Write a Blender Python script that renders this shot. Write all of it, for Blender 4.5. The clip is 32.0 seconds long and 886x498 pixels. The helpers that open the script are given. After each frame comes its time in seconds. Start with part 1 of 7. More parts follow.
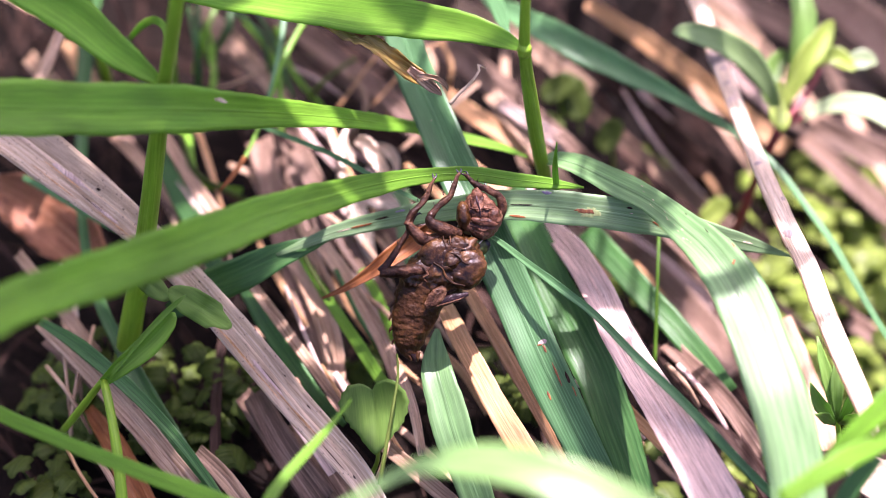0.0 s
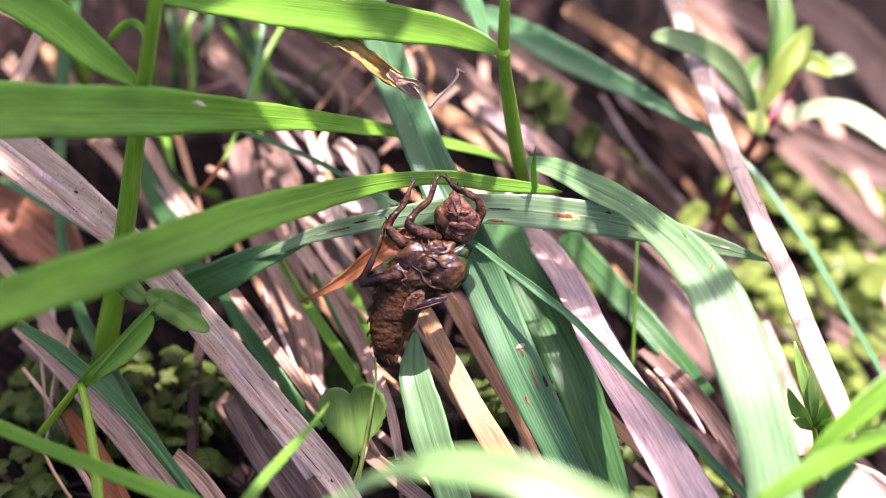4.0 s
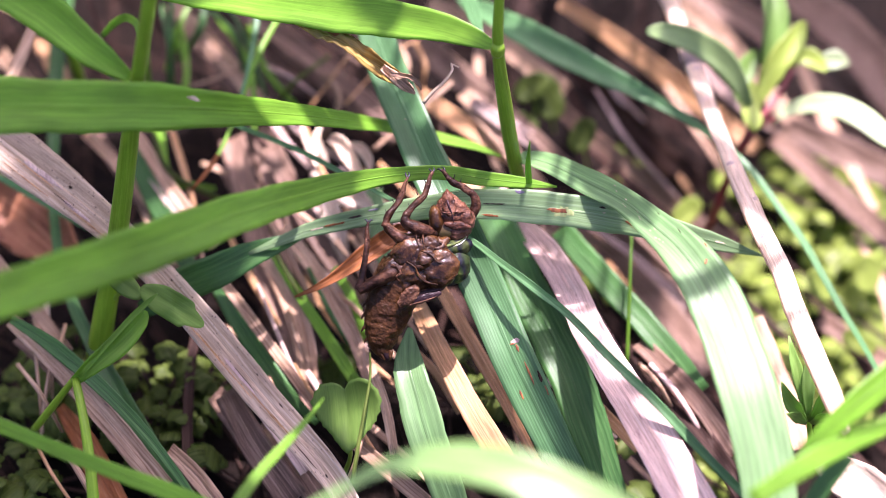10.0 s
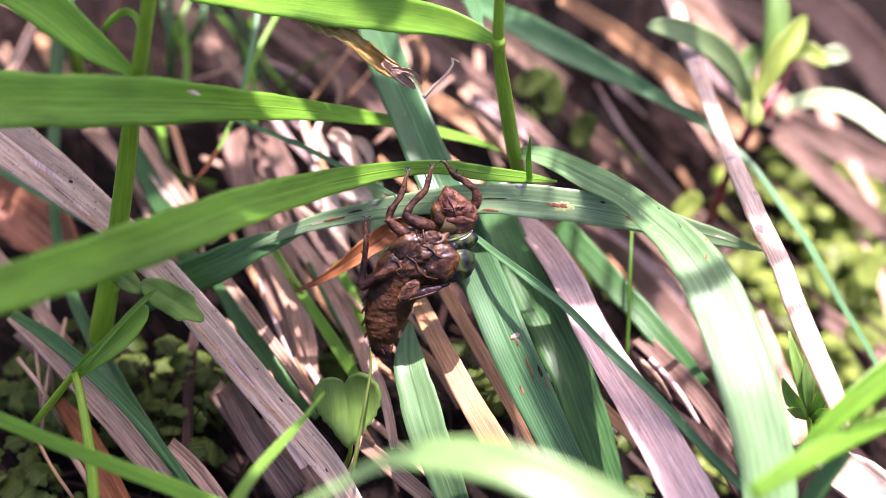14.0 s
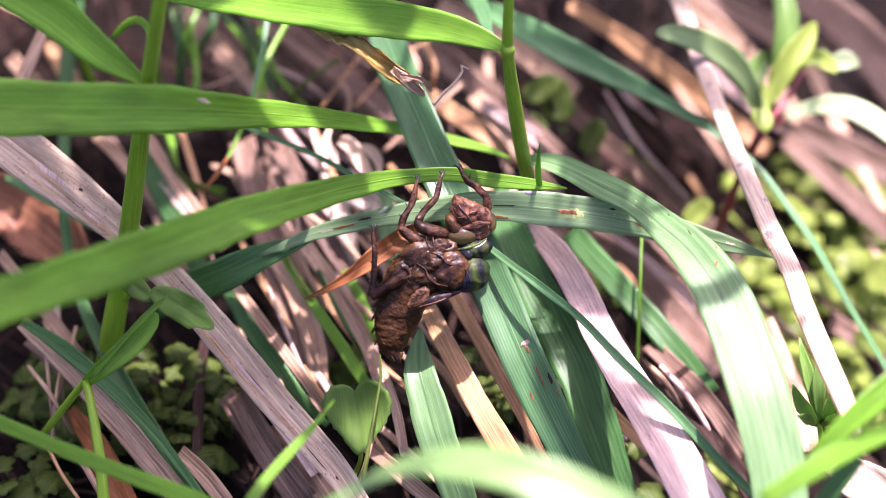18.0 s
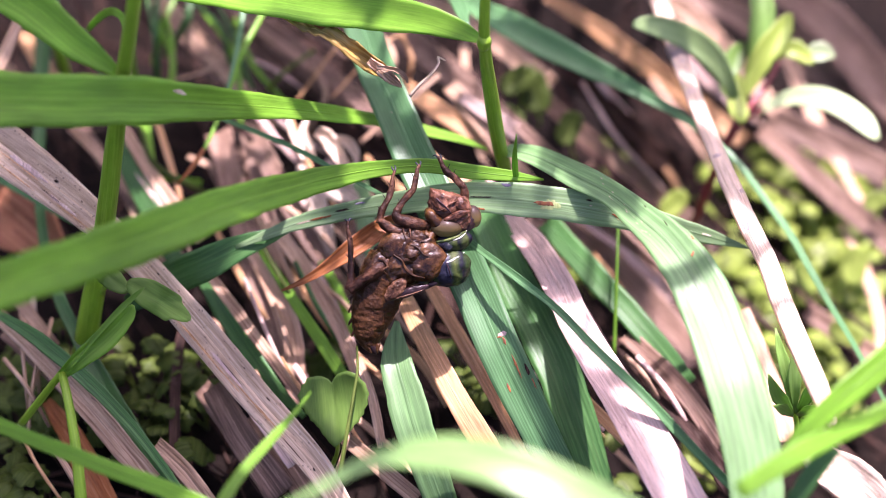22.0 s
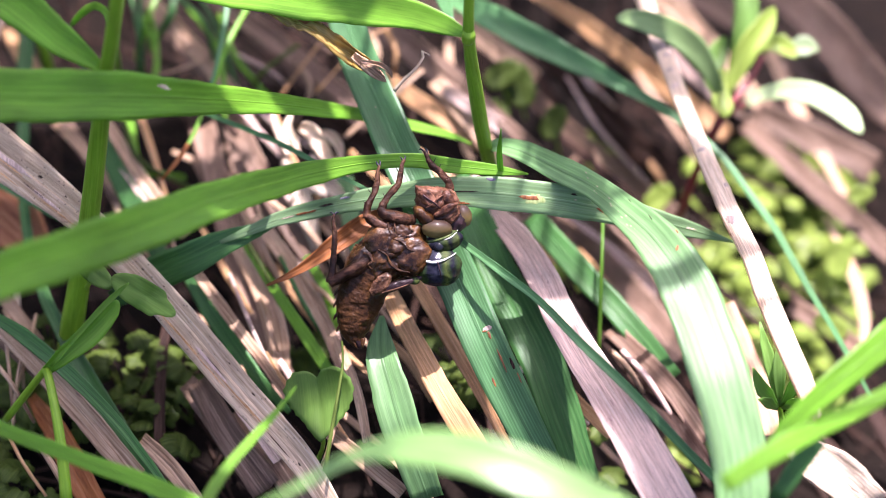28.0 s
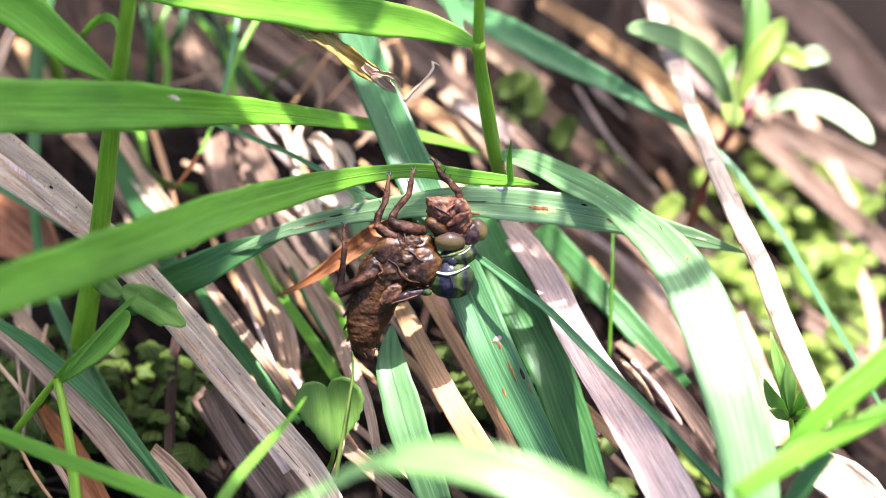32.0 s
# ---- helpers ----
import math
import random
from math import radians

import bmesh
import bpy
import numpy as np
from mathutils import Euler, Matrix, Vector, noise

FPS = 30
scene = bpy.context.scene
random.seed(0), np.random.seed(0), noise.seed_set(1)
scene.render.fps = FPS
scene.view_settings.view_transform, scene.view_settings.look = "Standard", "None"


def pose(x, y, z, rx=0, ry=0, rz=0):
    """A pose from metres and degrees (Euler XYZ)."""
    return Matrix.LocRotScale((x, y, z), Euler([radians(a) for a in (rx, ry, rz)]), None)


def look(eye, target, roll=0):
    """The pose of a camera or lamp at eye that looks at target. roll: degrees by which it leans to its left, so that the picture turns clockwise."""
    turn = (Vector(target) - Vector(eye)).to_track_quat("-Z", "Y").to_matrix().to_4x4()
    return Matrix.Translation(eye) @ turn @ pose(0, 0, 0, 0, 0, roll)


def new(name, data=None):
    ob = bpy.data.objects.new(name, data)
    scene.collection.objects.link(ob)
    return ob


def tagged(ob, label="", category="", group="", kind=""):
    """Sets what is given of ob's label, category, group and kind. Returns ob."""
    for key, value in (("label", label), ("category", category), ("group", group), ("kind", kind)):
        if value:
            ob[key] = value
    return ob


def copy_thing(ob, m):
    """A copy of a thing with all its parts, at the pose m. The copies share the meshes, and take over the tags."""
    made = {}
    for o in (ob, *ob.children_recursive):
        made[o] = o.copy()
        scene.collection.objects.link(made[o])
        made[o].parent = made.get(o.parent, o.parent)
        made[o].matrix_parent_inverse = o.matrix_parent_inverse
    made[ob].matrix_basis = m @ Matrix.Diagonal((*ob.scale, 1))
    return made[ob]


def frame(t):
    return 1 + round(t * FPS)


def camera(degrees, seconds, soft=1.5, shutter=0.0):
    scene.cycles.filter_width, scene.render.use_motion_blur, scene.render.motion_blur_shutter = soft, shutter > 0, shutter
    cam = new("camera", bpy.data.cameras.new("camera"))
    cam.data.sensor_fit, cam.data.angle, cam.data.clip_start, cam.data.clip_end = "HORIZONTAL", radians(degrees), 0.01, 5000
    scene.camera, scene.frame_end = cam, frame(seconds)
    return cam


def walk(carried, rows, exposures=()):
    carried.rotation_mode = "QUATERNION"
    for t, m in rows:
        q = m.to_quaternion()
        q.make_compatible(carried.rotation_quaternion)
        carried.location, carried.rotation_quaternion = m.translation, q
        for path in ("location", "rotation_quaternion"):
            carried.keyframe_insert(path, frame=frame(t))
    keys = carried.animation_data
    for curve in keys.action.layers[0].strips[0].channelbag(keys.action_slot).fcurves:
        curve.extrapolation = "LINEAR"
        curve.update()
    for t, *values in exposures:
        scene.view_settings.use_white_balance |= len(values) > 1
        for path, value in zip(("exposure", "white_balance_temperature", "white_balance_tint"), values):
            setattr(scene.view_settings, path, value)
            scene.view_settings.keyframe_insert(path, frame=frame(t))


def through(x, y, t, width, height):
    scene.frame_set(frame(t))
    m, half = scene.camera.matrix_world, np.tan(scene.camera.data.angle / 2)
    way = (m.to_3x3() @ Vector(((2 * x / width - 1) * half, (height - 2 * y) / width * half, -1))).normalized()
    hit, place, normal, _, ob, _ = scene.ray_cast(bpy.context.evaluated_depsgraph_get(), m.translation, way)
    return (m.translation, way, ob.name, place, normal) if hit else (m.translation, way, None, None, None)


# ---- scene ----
from mathutils.bvhtree import BVHTree

EYE, TARGET = (0.0, -0.2676, 0.3473), (0.0, 0.0, 0.05)


def aim(yaw, pitch, roll):
    """The camera at its one place, turned by a few degrees from its middle aim."""
    return look(EYE, TARGET) @ Matrix.Rotation(radians(yaw), 4, "Y") @ Matrix.Rotation(radians(pitch), 4, "X") @ Matrix.Rotation(radians(roll), 4, "Z")


cam = camera(28, 32.0, soft=0.7)
cam.data.dof.use_dof, cam.data.dof.focus_distance, cam.data.dof.aperture_fstop = True, 0.394, 7.4
PATH = [
    (0, aim(0.888, 0.135, -0.168)),
    (0.5, aim(0.787, 0.149, -0.196)),
    (1, aim(0.668, 0.168, -0.187)),
    (1.5, aim(0.521, 0.145, -0.118)),
    (2, aim(0.523, 0.209, -0.115)),
    (2.5, aim(0.358, 0.185, -0.103)),
    (3, aim(0.381, 0.255, -0.128)),
    (3.5, aim(0.287, 0.260, -0.013)),
    (5.5, aim(0.108, 0.247, -0.003)),
    (6, aim(0.108, 0.242, 0.018)),
    (6.5, aim(0.002, 0.223, -0.046)),
    (7, aim(0.006, 0.189, 0.009)),
    (7.5, aim(-0.050, 0.188, 0.008)),
    (8, aim(-0.049, 0.197, 0.045)),
    (8.5, aim(-0.070, 0.165, 0.024)),
    (9, aim(-0.057, 0.187, 0.034)),
    (9.5, aim(-0.059, 0.158, 0.023)),
    (10, aim(0.014, 0.100, -0.026)),
    (10.5, aim(0.028, 0.171, -0.056)),
    (11, aim(-0.026, 0.062, -0.070)),
    (11.5, aim(-0.064, 0.061, -0.011)),
    (12, aim(-0.026, 0.056, 0.004)),
    (12.5, aim(-0.024, 0.009, -0.037)),
    (13, aim(-0.000, -0.000, 0.000)),
    (13.5, aim(0.031, -0.043, -0.062)),
    (14, aim(0.023, -0.074, 0.030)),
    (14.5, aim(0.053, -0.053, -0.001)),
    (16.5, aim(0.335, 0.270, 0.084)),
    (17, aim(0.600, 0.291, 0.098)),
    (17.5, aim(0.554, 0.361, 0.056)),
    (18, aim(0.338, 0.159, -0.087)),
    (18.5, aim(0.211, 0.100, -0.146)),
    (19, aim(0.084, 0.060, -0.153)),
    (19.5, aim(0.105, 0.063, -0.090)),
    (20, aim(0.004, 0.057, -0.128)),
    (20.5, aim(-0.098, 0.018, -0.215)),
    (21, aim(-0.233, -0.049, -0.149)),
    (21.5, aim(-0.257, -0.093, -0.229)),
    (22, aim(-0.408, -0.121, -0.172)),
    (22.5, aim(-0.445, -0.147, -0.245)),
    (23, aim(-0.496, -0.183, -0.269)),
    (23.5, aim(-0.557, -0.214, -0.225)),
    (24, aim(-0.596, -0.248, -0.324)),
    (24.5, aim(-0.641, -0.268, -0.273)),
    (25, aim(-0.639, -0.269, -0.253)),
    (25.5, aim(-0.727, -0.297, -0.265)),
    (27.5, aim(-0.882, -0.282, -0.343)),
    (28, aim(-0.895, -0.300, -0.320)),
    (28.5, aim(-0.754, 0.046, -0.212)),
    (29, aim(-0.681, 0.094, -0.208)),
    (29.5, aim(-0.710, 0.091, -0.207)),
    (30, aim(-0.497, -0.016, -0.243)),
    (30.5, aim(-0.513, 0.016, -0.299)),
    (31, aim(-0.667, -0.068, -0.355)),
    (31.5, aim(-0.594, -0.103, -0.350)),
    (32, aim(-0.571, 0.036, -0.333)),
]
walk(cam, PATH, exposures=[(0.0, 1.84, 6080, 47), (25.0, 1.80, 6080, 49), (28.0, 1.80, 6000, 35), (29.0, 1.94, 5980, 26), (30.0, 2.18, 5950, 22), (32.0, 2.2, 5950, 22)])

# ---- daylight ----
SUN_TURN, SUN_HEIGHT = radians(20), radians(70)   # clockwise from north (+y), above the horizon
world = bpy.data.worlds.new("daylight")
scene.world = world
world.use_nodes = True
wn = world.node_tree
sky = wn.nodes.new("ShaderNodeTexSky")
sky.sky_type, sky.sun_disc = "NISHITA", False
sky.sun_elevation, sky.sun_rotation = SUN_HEIGHT, SUN_TURN
sky.air_density, sky.dust_density = 0.7, 4.0   # a hazy, pale summer sky
wn.nodes["Background"].inputs["Strength"].default_value = 0.118
wn.links.new(sky.outputs[0], wn.nodes["Background"].inputs["Color"])
sun = new("sun", bpy.data.lights.new("sun", "SUN"))
sun.data.energy, sun.data.angle, sun.data.color = 4.5, radians(0.6), (1.0, 0.95, 0.87)
to_sun = Vector((math.sin(SUN_TURN) * math.cos(SUN_HEIGHT), math.cos(SUN_TURN) * math.cos(SUN_HEIGHT), math.sin(SUN_HEIGHT)))
sun.matrix_world = look(to_sun * 3, (0, 0, 0))


# ---- materials ----
def nodes_of(name):
    m = bpy.data.materials.new(name)
    m.use_nodes = True
    n = m.node_tree.nodes
    return m, n, m.node_tree.links, n["Principled BSDF"]


def ramp(n, stops):
    r = n.new("ShaderNodeValToRGB")
    while len(r.color_ramp.elements) < len(stops):
        r.color_ramp.elements.new(0.5)
    for e, (p, c) in zip(r.color_ramp.elements, stops):
        e.position, e.color = p, (*c, 1)
    return r


def mixed(n, l, fac, a, b, blend="MIX"):
    m = n.new("ShaderNodeMix")
    m.data_type, m.blend_type = "RGBA", blend
    for socket, v in ((m.inputs[0], fac), (m.inputs[6], a), (m.inputs[7], b)):
        if isinstance(v, bpy.types.NodeSocket):
            l.new(v, socket)
        else:
            socket.default_value = v if isinstance(v, float) else (*v, 1)
    return m.outputs[2]


def stretched(n, l, source, scale, noise_scale, detail=4.0, rough=0.55):
    """Noise over coordinates that are stretched along a leaf."""
    mp = n.new("ShaderNodeMapping")
    mp.inputs["Scale"].default_value = scale
    l.new(source, mp.inputs["Vector"])
    t = n.new("ShaderNodeTexNoise")
    t.inputs["Scale"].default_value, t.inputs["Detail"].default_value, t.inputs["Roughness"].default_value = noise_scale, detail, rough
    l.new(mp.outputs[0], t.inputs["Vector"])
    return t.outputs["Fac"]


def leaf_material(name, dark, mid, light, gloss=0.4, through=0.35, rib=1.0, rib_depth=0.25, spots=0.0, spot_colour=(0.12, 0.06, 0.04), glow=None, dots=0.0, rib_tint=0.8, sheen=0.5, rough_fibre=False):
    """A leaf with veins along it: UV in millimetres, u across, v along."""
    m, n, l, p = nodes_of(name)
    uv = n.new("ShaderNodeUVMap").outputs[0]
    info = n.new("ShaderNodeObjectInfo")
    add = n.new("ShaderNodeVectorMath")
    off = n.new("ShaderNodeMath")
    off.operation, off.inputs[1].default_value = "MULTIPLY", 91.0
    l.new(info.outputs["Random"], off.inputs[0])
    l.new(uv, add.inputs[0])
    l.new(off.outputs[0], add.inputs[1])
    at = add.outputs[0]
    fibre = stretched(n, l, at, (2.2, 0.05, 1), 1.0, 5)
    blotch = stretched(n, l, at, (0.18, 0.05, 1), 1.0, 3)
    r = ramp(n, [(0.3, dark), (0.5, mid), (0.72, light)])
    l.new(fibre, r.inputs[0])
    big = ramp(n, [(0.3, (0.62, 0.62, 0.62)), (0.7, (1.25, 1.25, 1.25))])
    l.new(blotch, big.inputs[0])
    col = mixed(n, l, 0.75, r.outputs[0], big.outputs[0], "MULTIPLY")
    fine = ramp(n, [(0.32, (0.62, 0.60, 0.58)), (0.5, (1.0, 1.0, 1.0)), (0.68, (1.28, 1.28, 1.28))])
    l.new(stretched(n, l, at, (7.0, 0.22, 1), 1.0, 4, 0.6), fine.inputs[0])
    col = mixed(n, l, 0.8 if rough_fibre else 0.35, col, fine.outputs[0], "MULTIPLY")
    vary = ramp(n, [(0.0, (0.78, 0.78, 0.75)), (1.0, (1.18, 1.15, 1.1))])
    l.new(info.outputs["Random"], vary.inputs[0])
    col = mixed(n, l, 1.0, col, vary.outputs[0], "MULTIPLY")
    wave = n.new("ShaderNodeTexWave")
    wave.bands_direction = "X"
    wave.inputs["Scale"].default_value, wave.inputs["Distortion"].default_value, wave.inputs["Detail"].default_value = 0.31 / rib, 0.8, 2.0
    wave.inputs["Detail Scale"].default_value = 0.3
    l.new(uv, wave.inputs["Vector"])
    ribs = ramp(n, [(0.0, (0.86, 0.86, 0.86)), (0.7, (0.95, 0.95, 0.95)), (0.97, (1.3, 1.3, 1.3))])
    l.new(wave.outputs["Fac"], ribs.inputs[0])
    col = mixed(n, l, rib_tint, col, ribs.outputs[0], "MULTIPLY")
    if spots > 0:
        s = stretched(n, l, at, (0.42, 0.14, 1), 1.0, 3, 0.6)
        sr = ramp(n, [(0.70 - spots, (0, 0, 0)), (0.76 - spots, (1, 1, 1))])
        l.new(s, sr.inputs[0])
        col = mixed(n, l, sr.outputs[0], col, spot_colour)
    if dots > 0:
        v = n.new("ShaderNodeTexVoronoi")
        v.inputs["Scale"].default_value = 0.8
        l.new(at, v.inputs["Vector"])
        vr = ramp(n, [(0.10, (1, 1, 1)), (0.17, (0, 0, 0))])
        l.new(v.outputs["Distance"], vr.inputs[0])
        keep = n.new("ShaderNodeMath")
        keep.operation, keep.inputs[1].default_value = "MULTIPLY", dots
        l.new(vr.outputs[0], keep.inputs[0])
        col = mixed(n, l, keep.outputs[0], col, (0.05, 0.035, 0.03))
    l.new(col, p.inputs["Base Color"])
    p.inputs["Roughness"].default_value, p.inputs["Specular IOR Level"].default_value = gloss, sheen
    bump = n.new("ShaderNodeBump")
    bump.inputs["Strength"].default_value, bump.inputs["Distance"].default_value = rib_depth, 0.0003
    h = n.new("ShaderNodeMath")
    h.operation, h.inputs[1].default_value = "MULTIPLY_ADD", rib_tint
    l.new(wave.outputs["Fac"], h.inputs[0])
    l.new(fibre, h.inputs[2])
    l.new(h.outputs[0], bump.inputs["Height"])
    l.new(bump.outputs[0], p.inputs["Normal"])
    if through > 0:
        tr = n.new("ShaderNodeBsdfTranslucent")
        l.new(mixed(n, l, 1.0, col, glow or (1.15, 1.25, 0.7), "MULTIPLY"), tr.inputs["Color"])
        mx = n.new("ShaderNodeMixShader")
        mx.inputs[0].default_value = through
        l.new(p.outputs[0], mx.inputs[1])
        l.new(tr.outputs[0], mx.inputs[2])
        l.new(mx.outputs[0], n["Material Output"].inputs["Surface"])
    return m


FRESH = leaf_material("fresh_grass", (0.146, 0.36, 0.026), (0.176, 0.415, 0.036), (0.216, 0.47, 0.05), 0.36, 0.46, 1.1, 0.06, rib_tint=0.2, sheen=0.3)
BLUE = leaf_material("blue_green_grass", (0.076, 0.215, 0.075), (0.093, 0.245, 0.092), (0.118, 0.282, 0.115), 0.36, 0.3, 0.62, 0.14, glow=(1.0, 1.25, 0.8), rib_tint=0.6, sheen=0.3)
# darkened copy of the blue-green; on shaded blades the colour holds the shade
BLUE_DARK = leaf_material("darkened_green_grass", (0.035, 0.12, 0.028), (0.052, 0.165, 0.042), (0.09, 0.22, 0.065), 0.38, 0.3, 0.95, 0.25, rib_tint=0.4, sheen=0.30)
SPOTTED = leaf_material("spotted_grass", (0.19, 0.345, 0.14), (0.235, 0.4, 0.18), (0.3, 0.465, 0.245), 0.4, 0.36, 1.0, 0.12, 0.0, (0.30, 0.12, 0.04), rib_tint=0.35, sheen=0.3)
BROAD = leaf_material("broad_grass", (0.118, 0.262, 0.088), (0.148, 0.306, 0.112), (0.186, 0.355, 0.148), 0.4, 0.34, 1.6, 0.12, rib_tint=0.5, sheen=0.38, glow=(1.0, 1.2, 0.9))
# grass green lightened, with the sunlight put into the colour
SUNLIT = leaf_material("sunlit_green_grass", (0.165, 0.335, 0.09), (0.20, 0.385, 0.115), (0.25, 0.44, 0.16), 0.34, 0.35, 2.4, 0.08, rib_tint=0.3, sheen=0.5, glow=(1.1, 1.2, 0.8))
STRAW = leaf_material("pale_straw", (0.2, 0.112, 0.066), (0.47, 0.313, 0.196), (0.65, 0.494, 0.352), 0.55, 0.15, 0.7, 0.2, 0.02, (0.2, 0.12, 0.1), (1.2, 1.0, 0.8), 0.35, rib_tint=0.15, rough_fibre=True, sheen=0.20)
GREY_STRAW = leaf_material("speckled_straw", (0.4, 0.28, 0.165), (0.62, 0.475, 0.33), (0.76, 0.64, 0.49), 0.5, 0.12, 0.7, 0.2, 0.02, (0.2, 0.11, 0.08), glow=(1.2, 1.0, 0.8), dots=0.9, rib_tint=0.12, rough_fibre=True, sheen=0.22)
TAN = leaf_material("tan_straw", (0.34, 0.18, 0.075), (0.54, 0.32, 0.15), (0.68, 0.46, 0.26), 0.5, 0.2, 0.8, 0.2, glow=(1.3, 1.0, 0.6), rib_tint=0.3, rough_fibre=True, sheen=0.25)
# brown for spots and litter, darkened so that low litter holds the gap shade
BROWN = leaf_material("brown_and_gap_shade", (0.014, 0.008, 0.006), (0.036, 0.02, 0.0145), (0.085, 0.052, 0.038), 0.6, 0.1, 0.7, 0.4, 0.05, (0.06, 0.04, 0.03), (1.2, 1.0, 0.8), rib_tint=0.3, rough_fibre=True, sheen=0.08)
RUST = leaf_material("rusty_leaf", (0.20, 0.07, 0.02), (0.34, 0.125, 0.036), (0.46, 0.22, 0.10), 0.45, 0.3, 1.0, 0.3, 0.02, (0.15, 0.05, 0.02), (1.4, 0.9, 0.5), rib_tint=0.3, rough_fibre=True, sheen=0.20)
BLEACHED = leaf_material("bleached_leaf", (0.5, 0.37, 0.25), (0.72, 0.59, 0.44), (0.83, 0.74, 0.61), 0.5, 0.25, 0.8, 0.3, 0.03, (0.35, 0.2, 0.1), (1.1, 1.0, 0.85), rib_tint=0.3, rough_fibre=True, sheen=0.25)
DYING = leaf_material("dying_leaf", (0.28, 0.14, 0.035), (0.44, 0.32, 0.075), (0.58, 0.46, 0.19), 0.45, 0.3, 1.0, 0.3, 0.14, (0.26, 0.08, 0.03), (1.3, 1.1, 0.5), rib_tint=0.4, rough_fibre=True, sheen=0.25)
TENDER = leaf_material("tender_leaf", (0.18, 0.37, 0.07), (0.22, 0.42, 0.09), (0.27, 0.48, 0.125), 0.4, 0.42, 2.0, 0.06, rib_tint=0.15, sheen=0.30)
# herb green darkened to carry the shade of the low corner
MOSSY = leaf_material("darkened_herb_leaf", (0.045, 0.078, 0.013), (0.075, 0.118, 0.021), (0.12, 0.17, 0.036), 0.5, 0.35, 1.5, 0.08, rib_tint=0.15, sheen=0.15)
STEM = leaf_material("green_stem", (0.205, 0.42, 0.02), (0.25, 0.48, 0.03), (0.32, 0.55, 0.048), 0.36, 0.15, 0.8, 0.06, rib_tint=0.1, sheen=0.30)
RED_STEM = leaf_material("red_stem", (0.10, 0.012, 0.012), (0.17, 0.02, 0.02), (0.25, 0.05, 0.04), 0.4, 0.0, 0.8, 0.2)
SPOT_RUST = leaf_material("rust_spot", (0.12, 0.035, 0.01), (0.26, 0.09, 0.02), (0.44, 0.20, 0.05), 0.5, 0.1, rib_tint=0.2)
SPOT_HALO = leaf_material("yellowed_leaf", (0.29, 0.39, 0.14), (0.34, 0.43, 0.17), (0.4, 0.47, 0.21), 0.45, 0.3, rib_tint=0.2, sheen=0.3)
SPOT_PURPLE = leaf_material("bruised_leaf", (0.12, 0.09, 0.15), (0.19, 0.16, 0.22), (0.27, 0.25, 0.31), 0.4, 0.1, rib_tint=0.2)
PINK_STRAW = leaf_material("pink_straw", (0.46, 0.315, 0.26), (0.64, 0.475, 0.40), (0.76, 0.62, 0.55), 0.5, 0.15, 0.7, 0.2, 0.03, (0.28, 0.15, 0.15), (1.2, 1.0, 0.9), 0.3, rib_tint=0.12, rough_fibre=True, sheen=0.22)
MAUVE = leaf_material("mauve_straw", (0.1, 0.061, 0.041), (0.2, 0.13, 0.09), (0.33, 0.235, 0.172), 0.55, 0.12, 0.7, 0.25, 0.03, (0.10, 0.055, 0.045), (1.2, 1.0, 0.85), 0.3, rib_tint=0.15, rough_fibre=True, sheen=0.18)
TERRA = leaf_material("terracotta_leaf", (0.2, 0.08, 0.036), (0.34, 0.148, 0.074), (0.46, 0.235, 0.13), 0.5, 0.25, 2.0, 0.25, 0.04, (0.09, 0.04, 0.025), (1.3, 0.95, 0.7), rib_tint=0.15, sheen=0.2)
STAIN = leaf_material("stained_straw", (0.38, 0.265, 0.23), (0.50, 0.37, 0.33), (0.62, 0.49, 0.44), 0.5, 0.1, rib_tint=0.2, rough_fibre=True)
# seedling green twice: muted as if shaded, then paled as if sunlit
SEED_SHADED = leaf_material("shaded_seed_leaf", (0.17, 0.28, 0.10), (0.21, 0.33, 0.13), (0.26, 0.39, 0.17), 0.4, 0.35, 2.0, 0.05, rib_tint=0.1, sheen=0.4)
SEED_LIT = leaf_material("sunlit_seedling_leaf", (0.33, 0.45, 0.21), (0.39, 0.52, 0.27), (0.46, 0.59, 0.34), 0.35, 0.3, 2.0, 0.05, rib_tint=0.1, sheen=0.5)
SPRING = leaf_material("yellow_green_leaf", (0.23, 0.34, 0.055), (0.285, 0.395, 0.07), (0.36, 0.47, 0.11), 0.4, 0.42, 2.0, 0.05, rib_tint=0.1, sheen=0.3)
HEART_GREEN = leaf_material("heart_leaf_green", (0.15, 0.295, 0.05), (0.165, 0.315, 0.056), (0.18, 0.335, 0.065), 0.45, 0.4, 4.0, 0.04, rib_tint=0.08, sheen=0.25)
RIBS = {m.name: m for m in (FRESH, SUNLIT, MOSSY,  BLUE, BLUE_DARK, SPOTTED, BROAD, STRAW, GREY_STRAW, TAN, BROWN, RUST, BLEACHED, DYING, TENDER, PINK_STRAW, MAUVE, TERRA)}


